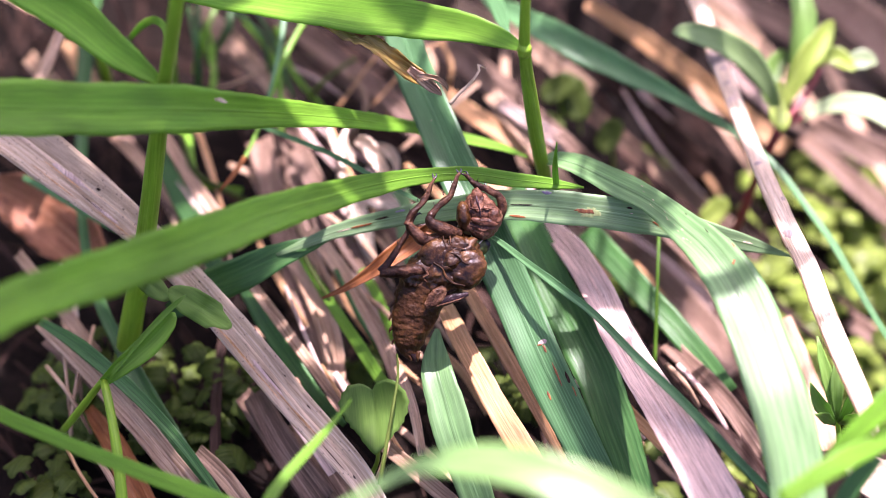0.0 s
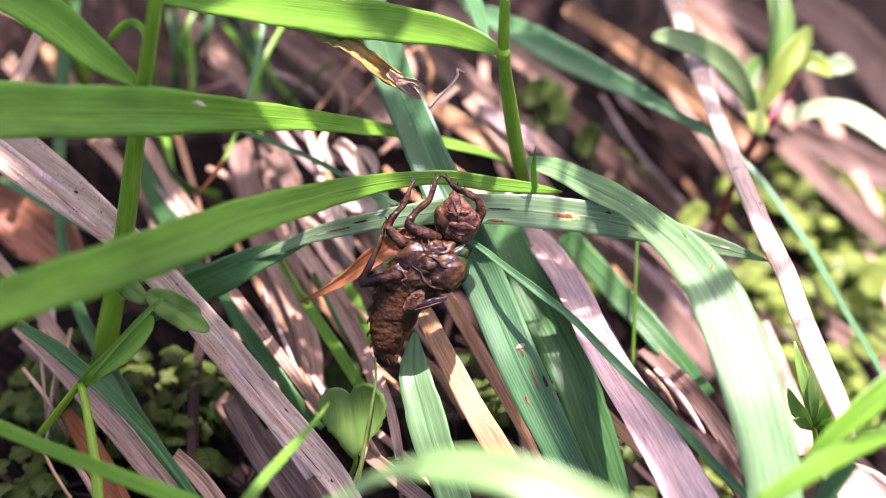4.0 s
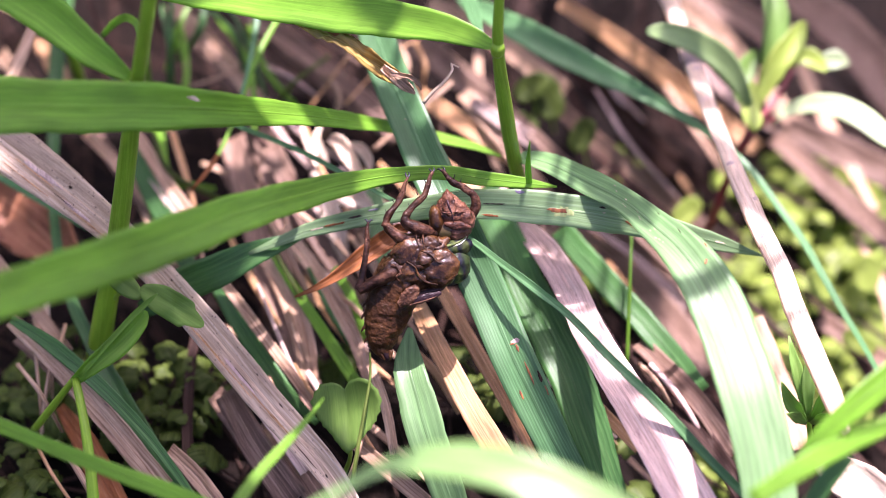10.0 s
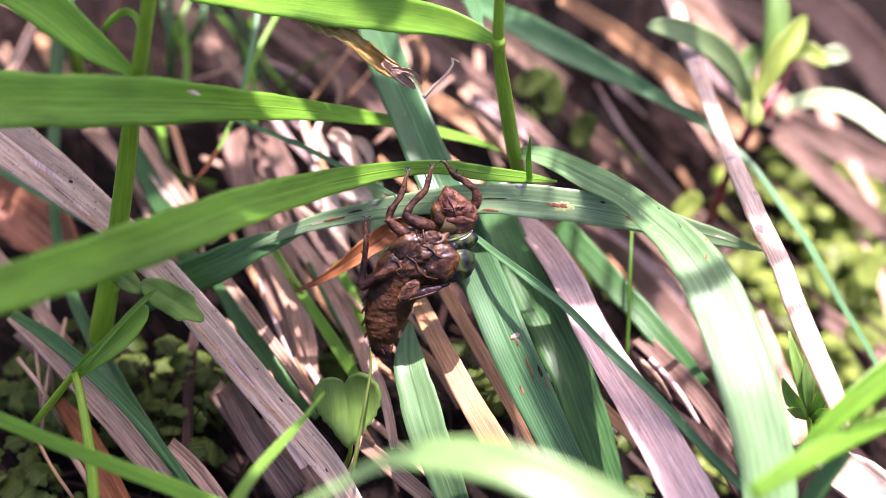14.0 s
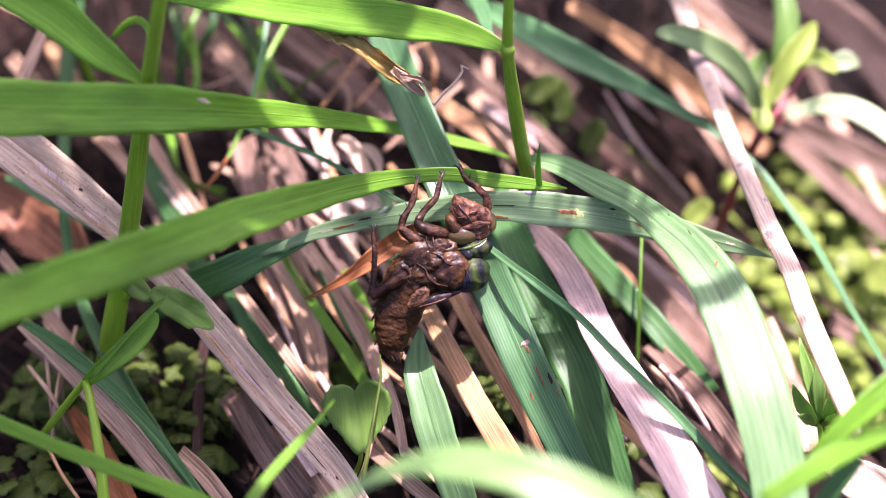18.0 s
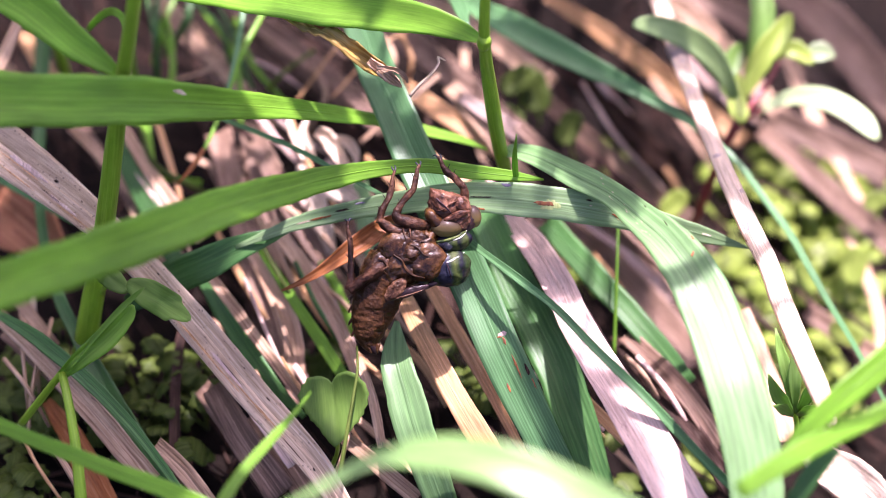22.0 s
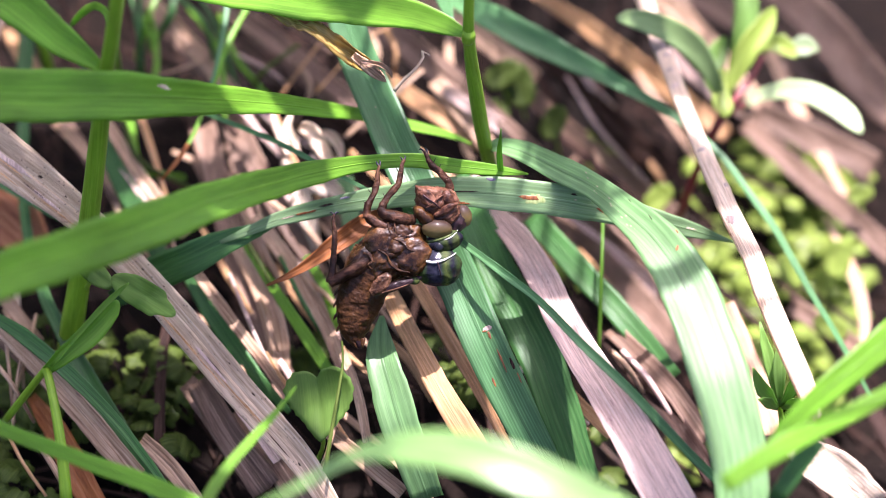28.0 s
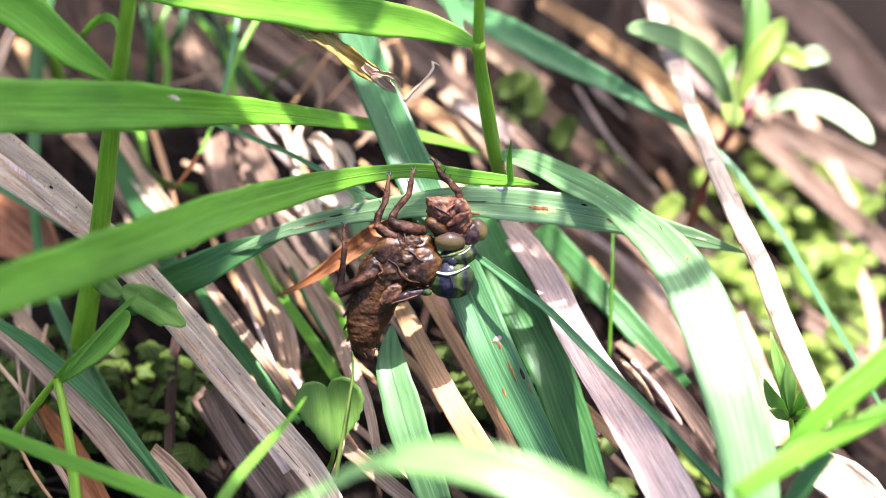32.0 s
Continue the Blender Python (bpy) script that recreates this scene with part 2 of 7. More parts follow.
def soil_material():
    m, n, l, p = nodes_of("gap_shade_soil")
    co = n.new("ShaderNodeTexCoord").outputs["Object"]
    a = stretched(n, l, co, (1, 1, 1), 260.0, 6, 0.7)
    b = stretched(n, l, co, (1, 1, 1), 18.0, 3)
    # near-black: the deep shade of the litter gaps is put into the soil colour
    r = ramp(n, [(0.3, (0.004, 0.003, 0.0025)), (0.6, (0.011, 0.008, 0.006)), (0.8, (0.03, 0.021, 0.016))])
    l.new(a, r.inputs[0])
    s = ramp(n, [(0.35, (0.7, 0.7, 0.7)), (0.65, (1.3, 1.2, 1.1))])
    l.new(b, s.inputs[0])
    l.new(mixed(n, l, 1.0, r.outputs[0], s.outputs[0], "MULTIPLY"), p.inputs["Base Color"])
    p.inputs["Roughness"].default_value, p.inputs["Specular IOR Level"].default_value = 0.9, 0.08
    bp = n.new("ShaderNodeBump")
    bp.inputs["Distance"].default_value, bp.inputs["Strength"].default_value = 0.002, 0.8
    l.new(a, bp.inputs["Height"])
    l.new(bp.outputs[0], p.inputs["Normal"])
    return m


SOIL = soil_material()


# ---- builders ----
FACING = Vector((0.0, -0.669, 0.743))   # most leaves turn their faces to the open side


def smooth_path(points, step):
    """Points along a smooth curve through the rows of points, about step apart."""
    p = np.array(points, float)
    p = np.vstack([2 * p[0] - p[1], p, 2 * p[-1] - p[-2]])
    out = []
    for i in range(1, len(p) - 2):
        a, b, c, d = p[i - 1], p[i], p[i + 1], p[i + 2]
        k = max(2, int(np.linalg.norm(c[:3] - b[:3]) / step))
        for t in np.arange(k) / k:
            out.append(0.5 * (2 * b + (c - a) * t + (2 * a - 5 * b + 4 * c - d) * t * t + (3 * b - a - 3 * c + d) * t ** 3))
    out.append(p[-2])
    return np.array(out)


def finish(name, verts, faces, uvs, material, parent=None, label=""):
    me = bpy.data.meshes.new(name)
    me.from_pydata([tuple(v) for v in verts], [], faces)
    me.materials.append(material)
    if uvs is not None:
        layer = me.uv_layers.new(name="UVMap")
        loops = np.empty(len(me.loops), dtype=np.int32)
        me.loops.foreach_get("vertex_index", loops)
        layer.data.foreach_set("uv", np.asarray(uvs, dtype=np.float32)[loops].ravel())
    me.polygons.foreach_set("use_smooth", [True] * len(me.polygons))
    me.update()
    ob = new(name, me)
    if parent:
        ob.parent = parent
        if parent.type == "EMPTY" and not parent.get("own_axes"):
            ob.matrix_parent_inverse = Matrix.Translation(-parent.location)
    if label:
        ob["label"] = label
    return ob


def ribbon(points, fold=0.12, twist=0.0, wave=0.03, thick=0.28, across=8, step=2.2, seed=1, facing=FACING, crumple=0.0, ragged=0.0, span=1.0, proud=0.0):
    """A leaf blade along rows of x, y, z, width in millimetres: a channelled cross-section with a midrib, thin edges and real thickness."""
    rng = np.random.RandomState(seed)
    ph = rng.rand(6) * 6.28
    c = smooth_path(points, step)
    mid, w = c[:, :3] / 1000, np.maximum(c[:, 3], 0.25) / 2000
    tan = np.gradient(mid, axis=0)
    tan /= np.linalg.norm(tan, axis=1)[:, None]
    run = np.concatenate([[0], np.cumsum(np.linalg.norm(np.diff(mid, axis=0), axis=1))])
    f = np.array(facing)
    nrm = f - (tan @ f)[:, None] * tan
    nrm /= np.linalg.norm(nrm, axis=1)[:, None]
    side = np.cross(tan, nrm)
    turn = np.radians(twist if np.isscalar(twist) else np.interp(run / run[-1], np.linspace(0, 1, len(twist)), twist))
    turn = turn + 0.10 * np.sin(run * 70 + ph[0])
    cs, sn = np.cos(turn)[:, None], np.sin(turn)[:, None]
    side, nrm = side * cs + nrm * sn, nrm * cs - side * sn
    s = np.linspace(-span, span, across + 1)
    verts, uvs = [], []
    for top in (1, 0):
        for k in range(len(c)):
            for j, q in enumerate(s):
                wk = w[k] * (1 + wave * math.sin(run[k] * 400 + ph[1 if q < 0 else 2]) + wave * 0.6 * math.sin(run[k] * 1100 + ph[3 if q < 0 else 4]))
                if ragged and abs(q) > 0.99:
                    wk *= 1 - ragged * rng.rand() * top
                lift = fold * w[k] * (abs(q) ** 1.3 - 0.3) + wave * 0.5 * w[k] * math.sin(run[k] * 260 + 2 * q + ph[5])
                if crumple:
                    lift += crumple * w[k] * noise.noise((run[k] * 420 + ph[0], q * 1.6 + ph[1], 0.3))
                body = thick / 1000 * (0.5 - 0.36 * abs(q) ** 2 + 0.25 * max(0, 1 - abs(q) * 5)) + proud / 1000 * (1 - (q / span) ** 2 * 0.9)
                verts.append(mid[k] + side[k] * q * wk + nrm[k] * (lift + (body if top else -body)))
                uvs.append((q * w[k] * 1000, run[k] * 1000))
    m, half = across + 1, len(c) * (across + 1)
    faces = []
    for k in range(len(c) - 1):
        for j in range(across):
            a = k * m + j
            faces.append((a, a + 1, a + m + 1, a + m))
            faces.append((half + a, half + a + m, half + a + m + 1, half + a + 1))
        a, b = k * m, k * m + across
        faces.append((a, a + m, half + a + m, half + a))
        faces.append((b, half + b, half + b + m, b + m))
    e = (len(c) - 1) * m
    for j in range(across):
        faces.append((j, half + j, half + j + 1, j + 1))
        faces.append((e + j, e + j + 1, half + e + j + 1, half + e + j))
    return verts, faces, uvs


def rod(points, around=10, step=2.5, seed=1, flat=1.0, knots=0.0):
    """A round stem along rows of x, y, z, width in millimetres."""
    c = smooth_path(points, step)
    mid, w = c[:, :3] / 1000, np.maximum(c[:, 3], 0.05) / 2000
    tan = np.gradient(mid, axis=0)
    tan /= np.linalg.norm(tan, axis=1)[:, None]
    run = np.concatenate([[0], np.cumsum(np.linalg.norm(np.diff(mid, axis=0), axis=1))])
    f = np.array(FACING)
    nrm = f - (tan @ f)[:, None] * tan
    nrm /= np.linalg.norm(nrm, axis=1)[:, None]
    side = np.cross(tan, nrm)
    verts, uvs, faces = [], [], []
    for k in range(len(c)):
        for j in range(around):
            g = 6.2832 * j / around
            r = w[k] * (1 + knots * noise.noise((run[k] * 500 + seed, math.cos(g), math.sin(g))))
            verts.append(mid[k] + (side[k] * math.cos(g) + nrm[k] * math.sin(g) * flat) * r)
            uvs.append((abs(j - around / 2) / around * 6.2832 * w[k] * 1000, run[k] * 1000))
    for k in range(len(c) - 1):
        for j in range(around):
            a, b = k * around + j, k * around + (j + 1) % around
            faces.append((a, b, b + around, a + around))
    faces.append(tuple(range(around))[::-1])
    faces.append(tuple(range(len(verts) - around, len(verts))))
    return verts, faces, uvs


SEEDS = iter(range(10, 100000))


def blade(name, material, points, label, category="grass blade", group="", parent=None, kind="", **shape):
    seed = next(SEEDS)
    if parent is None:
        root = thing(name, label, category, group, tuple(c / 1000 for c in points[0][:3]))
        finish("blade", *ribbon(points, seed=seed, **shape), material, root)
        if max(p[3] for p in points) > 2.2:
            shape.update(across=4, span=0.085, proud=0.05)
            finish("midrib", *ribbon(points, seed=seed, **shape), RIBS[material.name], root)
        return root
    ob = finish(name, *ribbon(points, seed=seed, **shape), material, parent)
    if label:
        ob["label"] = label
    return ob


def stalk(name, material, points, label, category="grass stalk", group="", parent=None, **shape):
    ob = finish(name, *rod(points, seed=next(SEEDS), **shape), material, parent)
    if parent is None:
        tagged(ob, label, category, group)
    elif label:
        ob["label"] = label
    return ob


TREES = {}


def surface_of(parent):
    """The leaf or stalk mesh of a thing as a search tree."""
    if parent.name not in TREES:
        me = next(c for c in parent.children if c.name.split(".")[0] in ("blade", "stalk", "leaf")).data
        TREES[parent.name] = BVHTree.FromPolygons([v.co.copy() for v in me.vertices], [tuple(p.vertices) for p in me.polygons])
    return TREES[parent.name]


def mark(parent, material, place, size, way, seed, long=2.2, over=0):
    """A thin scar or spot that follows the surface of a leaf, near a place in millimetres."""
    r = random.Random(seed)
    tree, z = surface_of(parent), FACING.normalized()
    y = Vector((way[0], way[1] * 0.743, way[1] * 0.669)).normalized()
    x = y.cross(z)
    middle = Vector(place) / 1000
    n = 26
    turns = [6.2832 * j / n for j in range(n)]
    ragged = [size / 2000 * (0.62 + 0.3 * abs(math.sin(g)) ** 3 + 0.34 * noise.noise((math.cos(g) * 1.7 + seed, math.sin(g) * 2.4, seed * 0.7)) + r.uniform(-0.1, 0.1)) for g in turns]

    def lay(p, lift):
        hit = tree.ray_cast(p + z * 0.02, -z)[0]
        return (hit if hit is not None else tree.find_nearest(p)[0]) + z * lift
    verts = []
    for share, lift in ((1.0, 0.00002), (0.9, 0.00006), (0.5, 0.00007)):
        for g, q in zip(turns, ragged):
            verts.append(lay(middle + (x * math.cos(g) + y * math.sin(g) * long) * q * share, lift + 0.00008 * over))
    verts.append(lay(middle, 0.00007 + 0.00008 * over))
    faces = [(k * n + j, k * n + (j + 1) % n, k * n + n + (j + 1) % n, k * n + n + j) for k in range(2) for j in range(n)]
    faces += [(2 * n + j, 2 * n + (j + 1) % n, 3 * n) for j in range(n)]
    return finish("scar", verts, faces, [(v.x * 1000, v.y * 1000) for v in verts], material, parent)


def thing(name, label, category, group="", at=(0, 0, 0)):
    e = new(name)
    e.location = at
    return tagged(e, label, category, group)


# ---- ground ----
def gently(t):
    t = min(1.0, max(0.0, t))
    return t * t * (3 - 2 * t)


def hollow(x, y):
    """How far the soil falls away beside the spot, in metres."""
    return 0.042 * gently((x - 0.015) / 0.075) * gently((y + 0.075) / 0.04)


def earth(x, y):
    """The height of the soil, in metres: hollows under the litter."""
    d = math.hypot(x, y)
    return (-0.014 - hollow(x, y) - 0.024 * gently((y + 0.005) / 0.05) + 0.012 * noise.noise((x * 24, y * 24, 0)) + 0.004 * noise.noise((x * 90, y * 90, 2))) * max(0, 1 - d / 2) + 0.3 * min(1, d / 60) * noise.noise((x / 25, y / 25, 4))


def ground():
    n = 130
    s = np.sinh(np.linspace(-1, 1, n + 1) * 9.0) / math.sinh(9.0) * 400
    verts = []
    for y in s:
        for x in s:
            z = earth(x, y)
            verts.append((x, y, z))
    faces = [(r * (n + 1) + c, r * (n + 1) + c + 1, (r + 1) * (n + 1) + c + 1, (r + 1) * (n + 1) + c) for r in range(n) for c in range(n)]
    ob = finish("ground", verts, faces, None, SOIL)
    tagged(ob, "dark soil under grass litter, gap shade put into its colour", "ground", kind="structure")


ground()

# ---- grass and litter by their places ----
# a grass plant whose top leaf crosses the upper edge
plant = thing("grass_plant", "upright green grass stem with one long bright leaf", "grass plant", group="grass plants", at=(0.0221, 0.0349, 0.0200))
stalk("stem", STEM, [(11.8, 22.9, 108.0, 2.0), (11.8, 21.1, 92.0, 2.6), (13.8, 23.9, 73.0, 3.4), (16.1, 25.8, 56.0, 3.4), (19.2, 29.4, 38.0, 3.0), (22.2, 36.8, 18.0, 2.9)], "", parent=plant)
stalk("node", STEM, [(11.6, 20.6, 91.0, 2.7), (11.7, 20.4, 92.5, 3.3), (11.7, 20.1, 94.0, 2.7)], "pale ring where the leaf leaves the stem", parent=plant)
blade("leaf", FRESH, [(12.1, 20.2, 92.5, 1.0), (7.4, 23.3, 93.0, 4.1), (0.7, 26.6, 93.0, 6.1), (-10.4, 30.8, 92.0, 8.2), (-23.0, 34.2, 91.0, 9.0), (-35.7, 38.1, 90.0, 8.3), (-48.7, 42.0, 89.0, 7.4), (-62.0, 46.4, 88.0, 6.4), (-75.7, 51.6, 86.0, 3.9)], "", parent=plant, fold=0.2)

# a grass plant with an arching leaf at its node
plant = thing("grass_plant", "stout green grass stem with a broad shaded leaf", "grass plant", group="grass plants", at=(-0.0865, 0.0021, 0.0000))
stalk("stem", STEM, [(-56.5, 1.0, 126.0, 3.0), (-61.8, 2.7, 104.0, 3.1), (-67.3, 4.2, 80.0, 4.1), (-73.7, 2.8, 51.0, 4.7), (-82.2, 0.9, 17.0, 5.7), (-86.5, 2.1, 0.0, 5.6)], "", parent=plant)
blade("leaf", FRESH, [(-99.6, 25.4, 112.0, 8.3), (-92.0, 20.5, 110.0, 8.8), (-82.4, 15.4, 107.0, 8.7), (-73.7, 8.6, 104.0, 7.2), (-68.0, 5.7, 101.0, 4.4), (-63.1, 3.6, 98.0, 1.2)], "", parent=plant, fold=0.25)
blade("side_leaf", FRESH, [(-70.5, 47.4, 70.0, 1.3), (-72.0, 52.1, 72.0, 1.7), (-75.7, 57.3, 70.0, 2.0), (-79.5, 59.5, 66.0, 1.8), (-83.4, 61.8, 60.0, 1.1)], "", parent=plant)

# long green leaves that cross the view
over = blade("grass_plant", FRESH, [(-98.8, -7.6, 103.0, 12.2), (-88.9, -7.1, 102.0, 11.6), (-74.4, -6.5, 101.0, 10.7), (-60.3, -3.3, 98.0, 10.1), (-45.9, 6.3, 88.0, 7.2), (-33.2, 19.6, 74.0, 5.5), (-21.6, 32.0, 60.0, 5.0), (-11.4, 41.1, 49.0, 3.8), (-0.6, 42.7, 44.0, 3.3), (7.8, 42.8, 41.0, 2.5), (14.0, 42.5, 38.0, 0.7)], "bright green grass blade spanning over the litter", group="living grass", fold=0.18, twist=(0, 0, 8, 35, 50))
mark(over, BLEACHED, (-51.9, 3.4, 94.0), 1.29, (1, -0.25), 18, 2.2)
blade("grass_plant", FRESH, [(-82.9, -76.6, 118.0, 8.2), (-77.2, -66.1, 112.0, 8.3), (-65.7, -51.7, 103.0, 9.1), (-52.8, -36.2, 94.0, 9.2), (-38.5, -18.6, 84.0, 7.8), (-22.4, -0.4, 72.0, 5.4), (-10.5, 9.1, 65.5, 3.5), (-0.5, 11.8, 63.5, 3.3), (9.7, 12.3, 61.0, 3.4), (19.3, 12.8, 59.0, 2.3), (25.7, 12.7, 58.0, 0.4)], "bright green grass blade that the dragonfly hangs from", group="living grass", fold=0.15)
blade("grass_shoot", FRESH, [(19.7, 13.0, 56.0, 1.4), (18.9, 12.2, 65.0, 1.3), (18.9, 10.0, 75.0, 0.2)], "short upright green grass tip", "grass tip", group="living grass")
scarred = blade("grass_plant", BLUE, [(-27.2, 100.0, 52.0, 8.9), (-19.3, 75.9, 57.0, 8.5), (-16.1, 63.0, 58.0, 8.7), (-12.8, 49.7, 58.0, 9.2), (-8.8, 38.5, 56.5, 9.4), (-4.8, 27.7, 54.0, 9.5), (0.1, 15.9, 51.0, 9.9), (4.9, 4.6, 47.0, 10.2), (10.5, -7.2, 41.0, 10.0), (15.7, -19.5, 36.0, 9.7), (19.9, -26.8, 31.0, 9.4), (24.1, -34.0, 26.0, 8.3), (28.2, -38.9, 20.0, 7.3), (31.4, -43.2, 14.0, 6.1)], "broad blue-green ribbed grass blade with small scars", group="living grass", fold=0.2, across=10, wave=0.006)
mark(scarred, STAIN, (16.1, -16.0, 38.0), 1.65, (1, 0.35), 1, 1.4)
mark(scarred, SPOT_RUST, (16.5, -17.1, 37.0), 0.88, (-0.4, 1), 2, 2.4, over=1)
mark(scarred, SPOT_RUST, (15.4, -16.0, 37.0), 0.71, (1, 0.2), 21, 1.6, over=1)
mark(scarred, SPOT_RUST, (19.2, -22.0, 34.0), 0.71, (-0.42, 1), 3, 8.0, over=1)
mark(scarred, BROWN, (21.5, -22.0, 33.0), 1.06, (-0.4, 1), 4, 2.8, over=1)
mark(scarred, SPOT_RUST, (23.0, -25.2, 32.0), 0.53, (-0.42, 1), 5, 5.0, over=1)
mark(scarred, SPOT_RUST, (17.4, -26.5, 32.0), 0.80, (-0.4, 1), 6, 3.0, over=1)
mark(scarred, BLEACHED, (-9.1, 36.0, 57.0), 0.33, (0.4, -1), 22, 1.5)
spotted = blade("grass_plant", SPOTTED, [(-45.2, 8.6, 40.0, 0.8), (-38.5, 9.4, 43.0, 2.1), (-29.1, 10.3, 47.0, 3.6), (-10.8, 9.7, 53.0, 4.9), (8.4, 8.2, 57.0, 6.9), (27.4, 6.4, 57.0, 7.6), (42.8, 5.6, 54.0, 6.6), (60.4, 7.4, 46.0, 4.4), (74.3, 7.7, 40.0, 0.4)], "pale bluish grass blade with rusty spots", group="living grass", fold=0.1, twist=(15, 0, 0, 0, 0, 0))
mark(spotted, SPOT_HALO, (26.6, 5.8, 57.0), 3.4, (1, -0.05), 27, 1.5)
mark(spotted, SPOT_RUST, (25.9, 6.2, 57.0), 1.6, (1, -0.1), 7, 3.2, over=1)
mark(spotted, SPOT_RUST, (42.5, 5.0, 54.0), 1.25, (1, -0.35), 9, 2.6, over=1)
mark(spotted, SPOT_HALO, (43.7, 4.1, 54.0), 2.3, (1, -0.3), 28, 1.6)
mark(spotted, RUST, (10.6, 4.8, 57.0), 0.88, (1, -0.12), 10, 4.5, over=1)
mark(spotted, BROWN, (11.6, 8.3, 57.0), 0.46, (1, -0.02), 14, 13.0, over=1)
mark(spotted, SPOT_PURPLE, (17.1, 11.0, 58.0), 1.15, (1, -0.1), 11, 2.2)
mark(spotted, BLEACHED, (63.6, 6.6, 46.0), 0.58, (1, -0.2), 12, 4.5)
mark(spotted, BROWN, (35.8, 8.0, 56.0), 0.71, (1, -0.2), 29, 2.2, over=1)
mark(spotted, BLEACHED, (36.1, 6.4, 56.0), 0.38, (1, -0.1), 30, 2.2)
mark(spotted, BROWN, (-20.1, 10.0, 51.0), 0.73, (1, 0.18), 13, 5.0, over=1)
mark(spotted, RUST, (-25.1, 9.4, 49.0), 0.91, (1, 0.22), 15, 6.0, over=1)
mark(spotted, SPOT_PURPLE, (-16.0, 11.2, 52.0), 0.65, (1, 0.2), 16, 4.0)
mark(spotted, BLEACHED, (-29.1, 9.9, 47.0), 0.42, (1, 0.25), 17, 8.0)
# darkened green stands in for the shade on this blade
blade("grass_plant", BLUE_DARK, [(-71.7, 4.7, 24.0, 4.0), (-63.2, 6.1, 30.0, 8.0), (-53.3, 6.5, 36.0, 8.2), (-43.9, 8.6, 40.0, 5.8), (-34.7, 11.7, 42.0, 2.6), (-29.6, 14.6, 42.0, 0.5)], "grass blade turned from the light, shade put into its dark green", group="living grass", fold=0.2)
broad = blade("grass_plant", BROAD, [(15.4, 27.0, 50.0, 1.9), (18.6, 26.8, 53.0, 4.0), (24.3, 22.2, 56.0, 6.5), (32.6, 12.1, 60.0, 7.1), (40.2, 4.2, 62.0, 6.3), (45.6, -4.5, 64.0, 7.4), (50.4, -12.0, 65.0, 9.2), (54.4, -20.1, 65.0, 11.2), (57.3, -28.3, 64.0, 12.1), (59.2, -36.6, 63.0, 12.3), (61.5, -46.8, 61.0, 12.4), (63.3, -55.9, 58.0, 12.0), (64.3, -63.4, 55.0, 11.3), (64.6, -70.1, 52.0, 10.6), (64.6, -76.7, 48.0, 8.9)], "broad light green grass blade arching down", group="living grass", fold=0.16, across=10, wave=0.012, twist=(40, 25, 10, 0, 0))
mark(broad, SPOT_RUST, (55.7, -17.1, 66.0), 0.96, (0.3, 1), 15, 1.3)
mark(broad, SPOT_RUST, (55.9, -12.3, 66.0), 0.48, (0.6, -1), 16, 2.4)
mark(broad, BROWN, (50.8, -7.3, 65.0), 0.37, (0.6, -1), 17, 4.0)
mark(broad, BROWN, (46.9, -2.2, 65.0), 0.37, (0.7, -1), 18, 2.0)
mark(broad, BLEACHED, (40.5, 3.1, 64.0), 0.35, (1, -1), 40, 1.3)
mark(broad, BLEACHED, (42.9, -2.2, 64.0), 0.27, (1, -1), 41, 1.3)
mark(broad, BLEACHED, (40.2, 1.0, 64.0), 0.27, (1, -1), 42, 1.3)
mark(broad, BLEACHED, (43.6, -2.9, 64.0), 0.20, (1, -1), 43, 1.3)
mark(broad, BLEACHED, (39.8, 1.7, 64.0), 0.27, (1, -1), 44, 1.3)
mark(broad, BLEACHED, (45.9, -5.9, 64.0), 0.34, (1, -1), 45, 1.3)
mark(broad, BLEACHED, (38.6, 5.7, 64.0), 0.28, (1, -1), 46, 1.3)
mark(broad, BLEACHED, (43.0, -2.9, 64.0), 0.35, (1, -1), 47, 1.3)
mark(broad, BLEACHED, (45.9, -8.5, 64.0), 0.34, (1, -1), 48, 1.3)
mark(broad, BLEACHED, (43.0, -2.3, 64.0), 0.20, (1, -1), 49, 1.3)
mark(broad, BLEACHED, (38.3, 7.4, 64.0), 0.35, (1, -1), 50, 1.3)
mark(broad, BLEACHED, (42.7, -0.6, 64.0), 0.35, (1, -1), 51, 1.3)
mark(broad, BLEACHED, (46.6, -8.9, 64.0), 0.27, (1, -1), 52, 1.3)
mark(broad, BLEACHED, (44.4, -4.5, 64.0), 0.20, (1, -1), 53, 1.3)
mark(broad, BLEACHED, (47.3, -9.7, 64.0), 0.19, (1, -1), 54, 1.3)
mark(broad, BLEACHED, (44.9, -6.3, 64.0), 0.34, (1, -1), 55, 1.3)
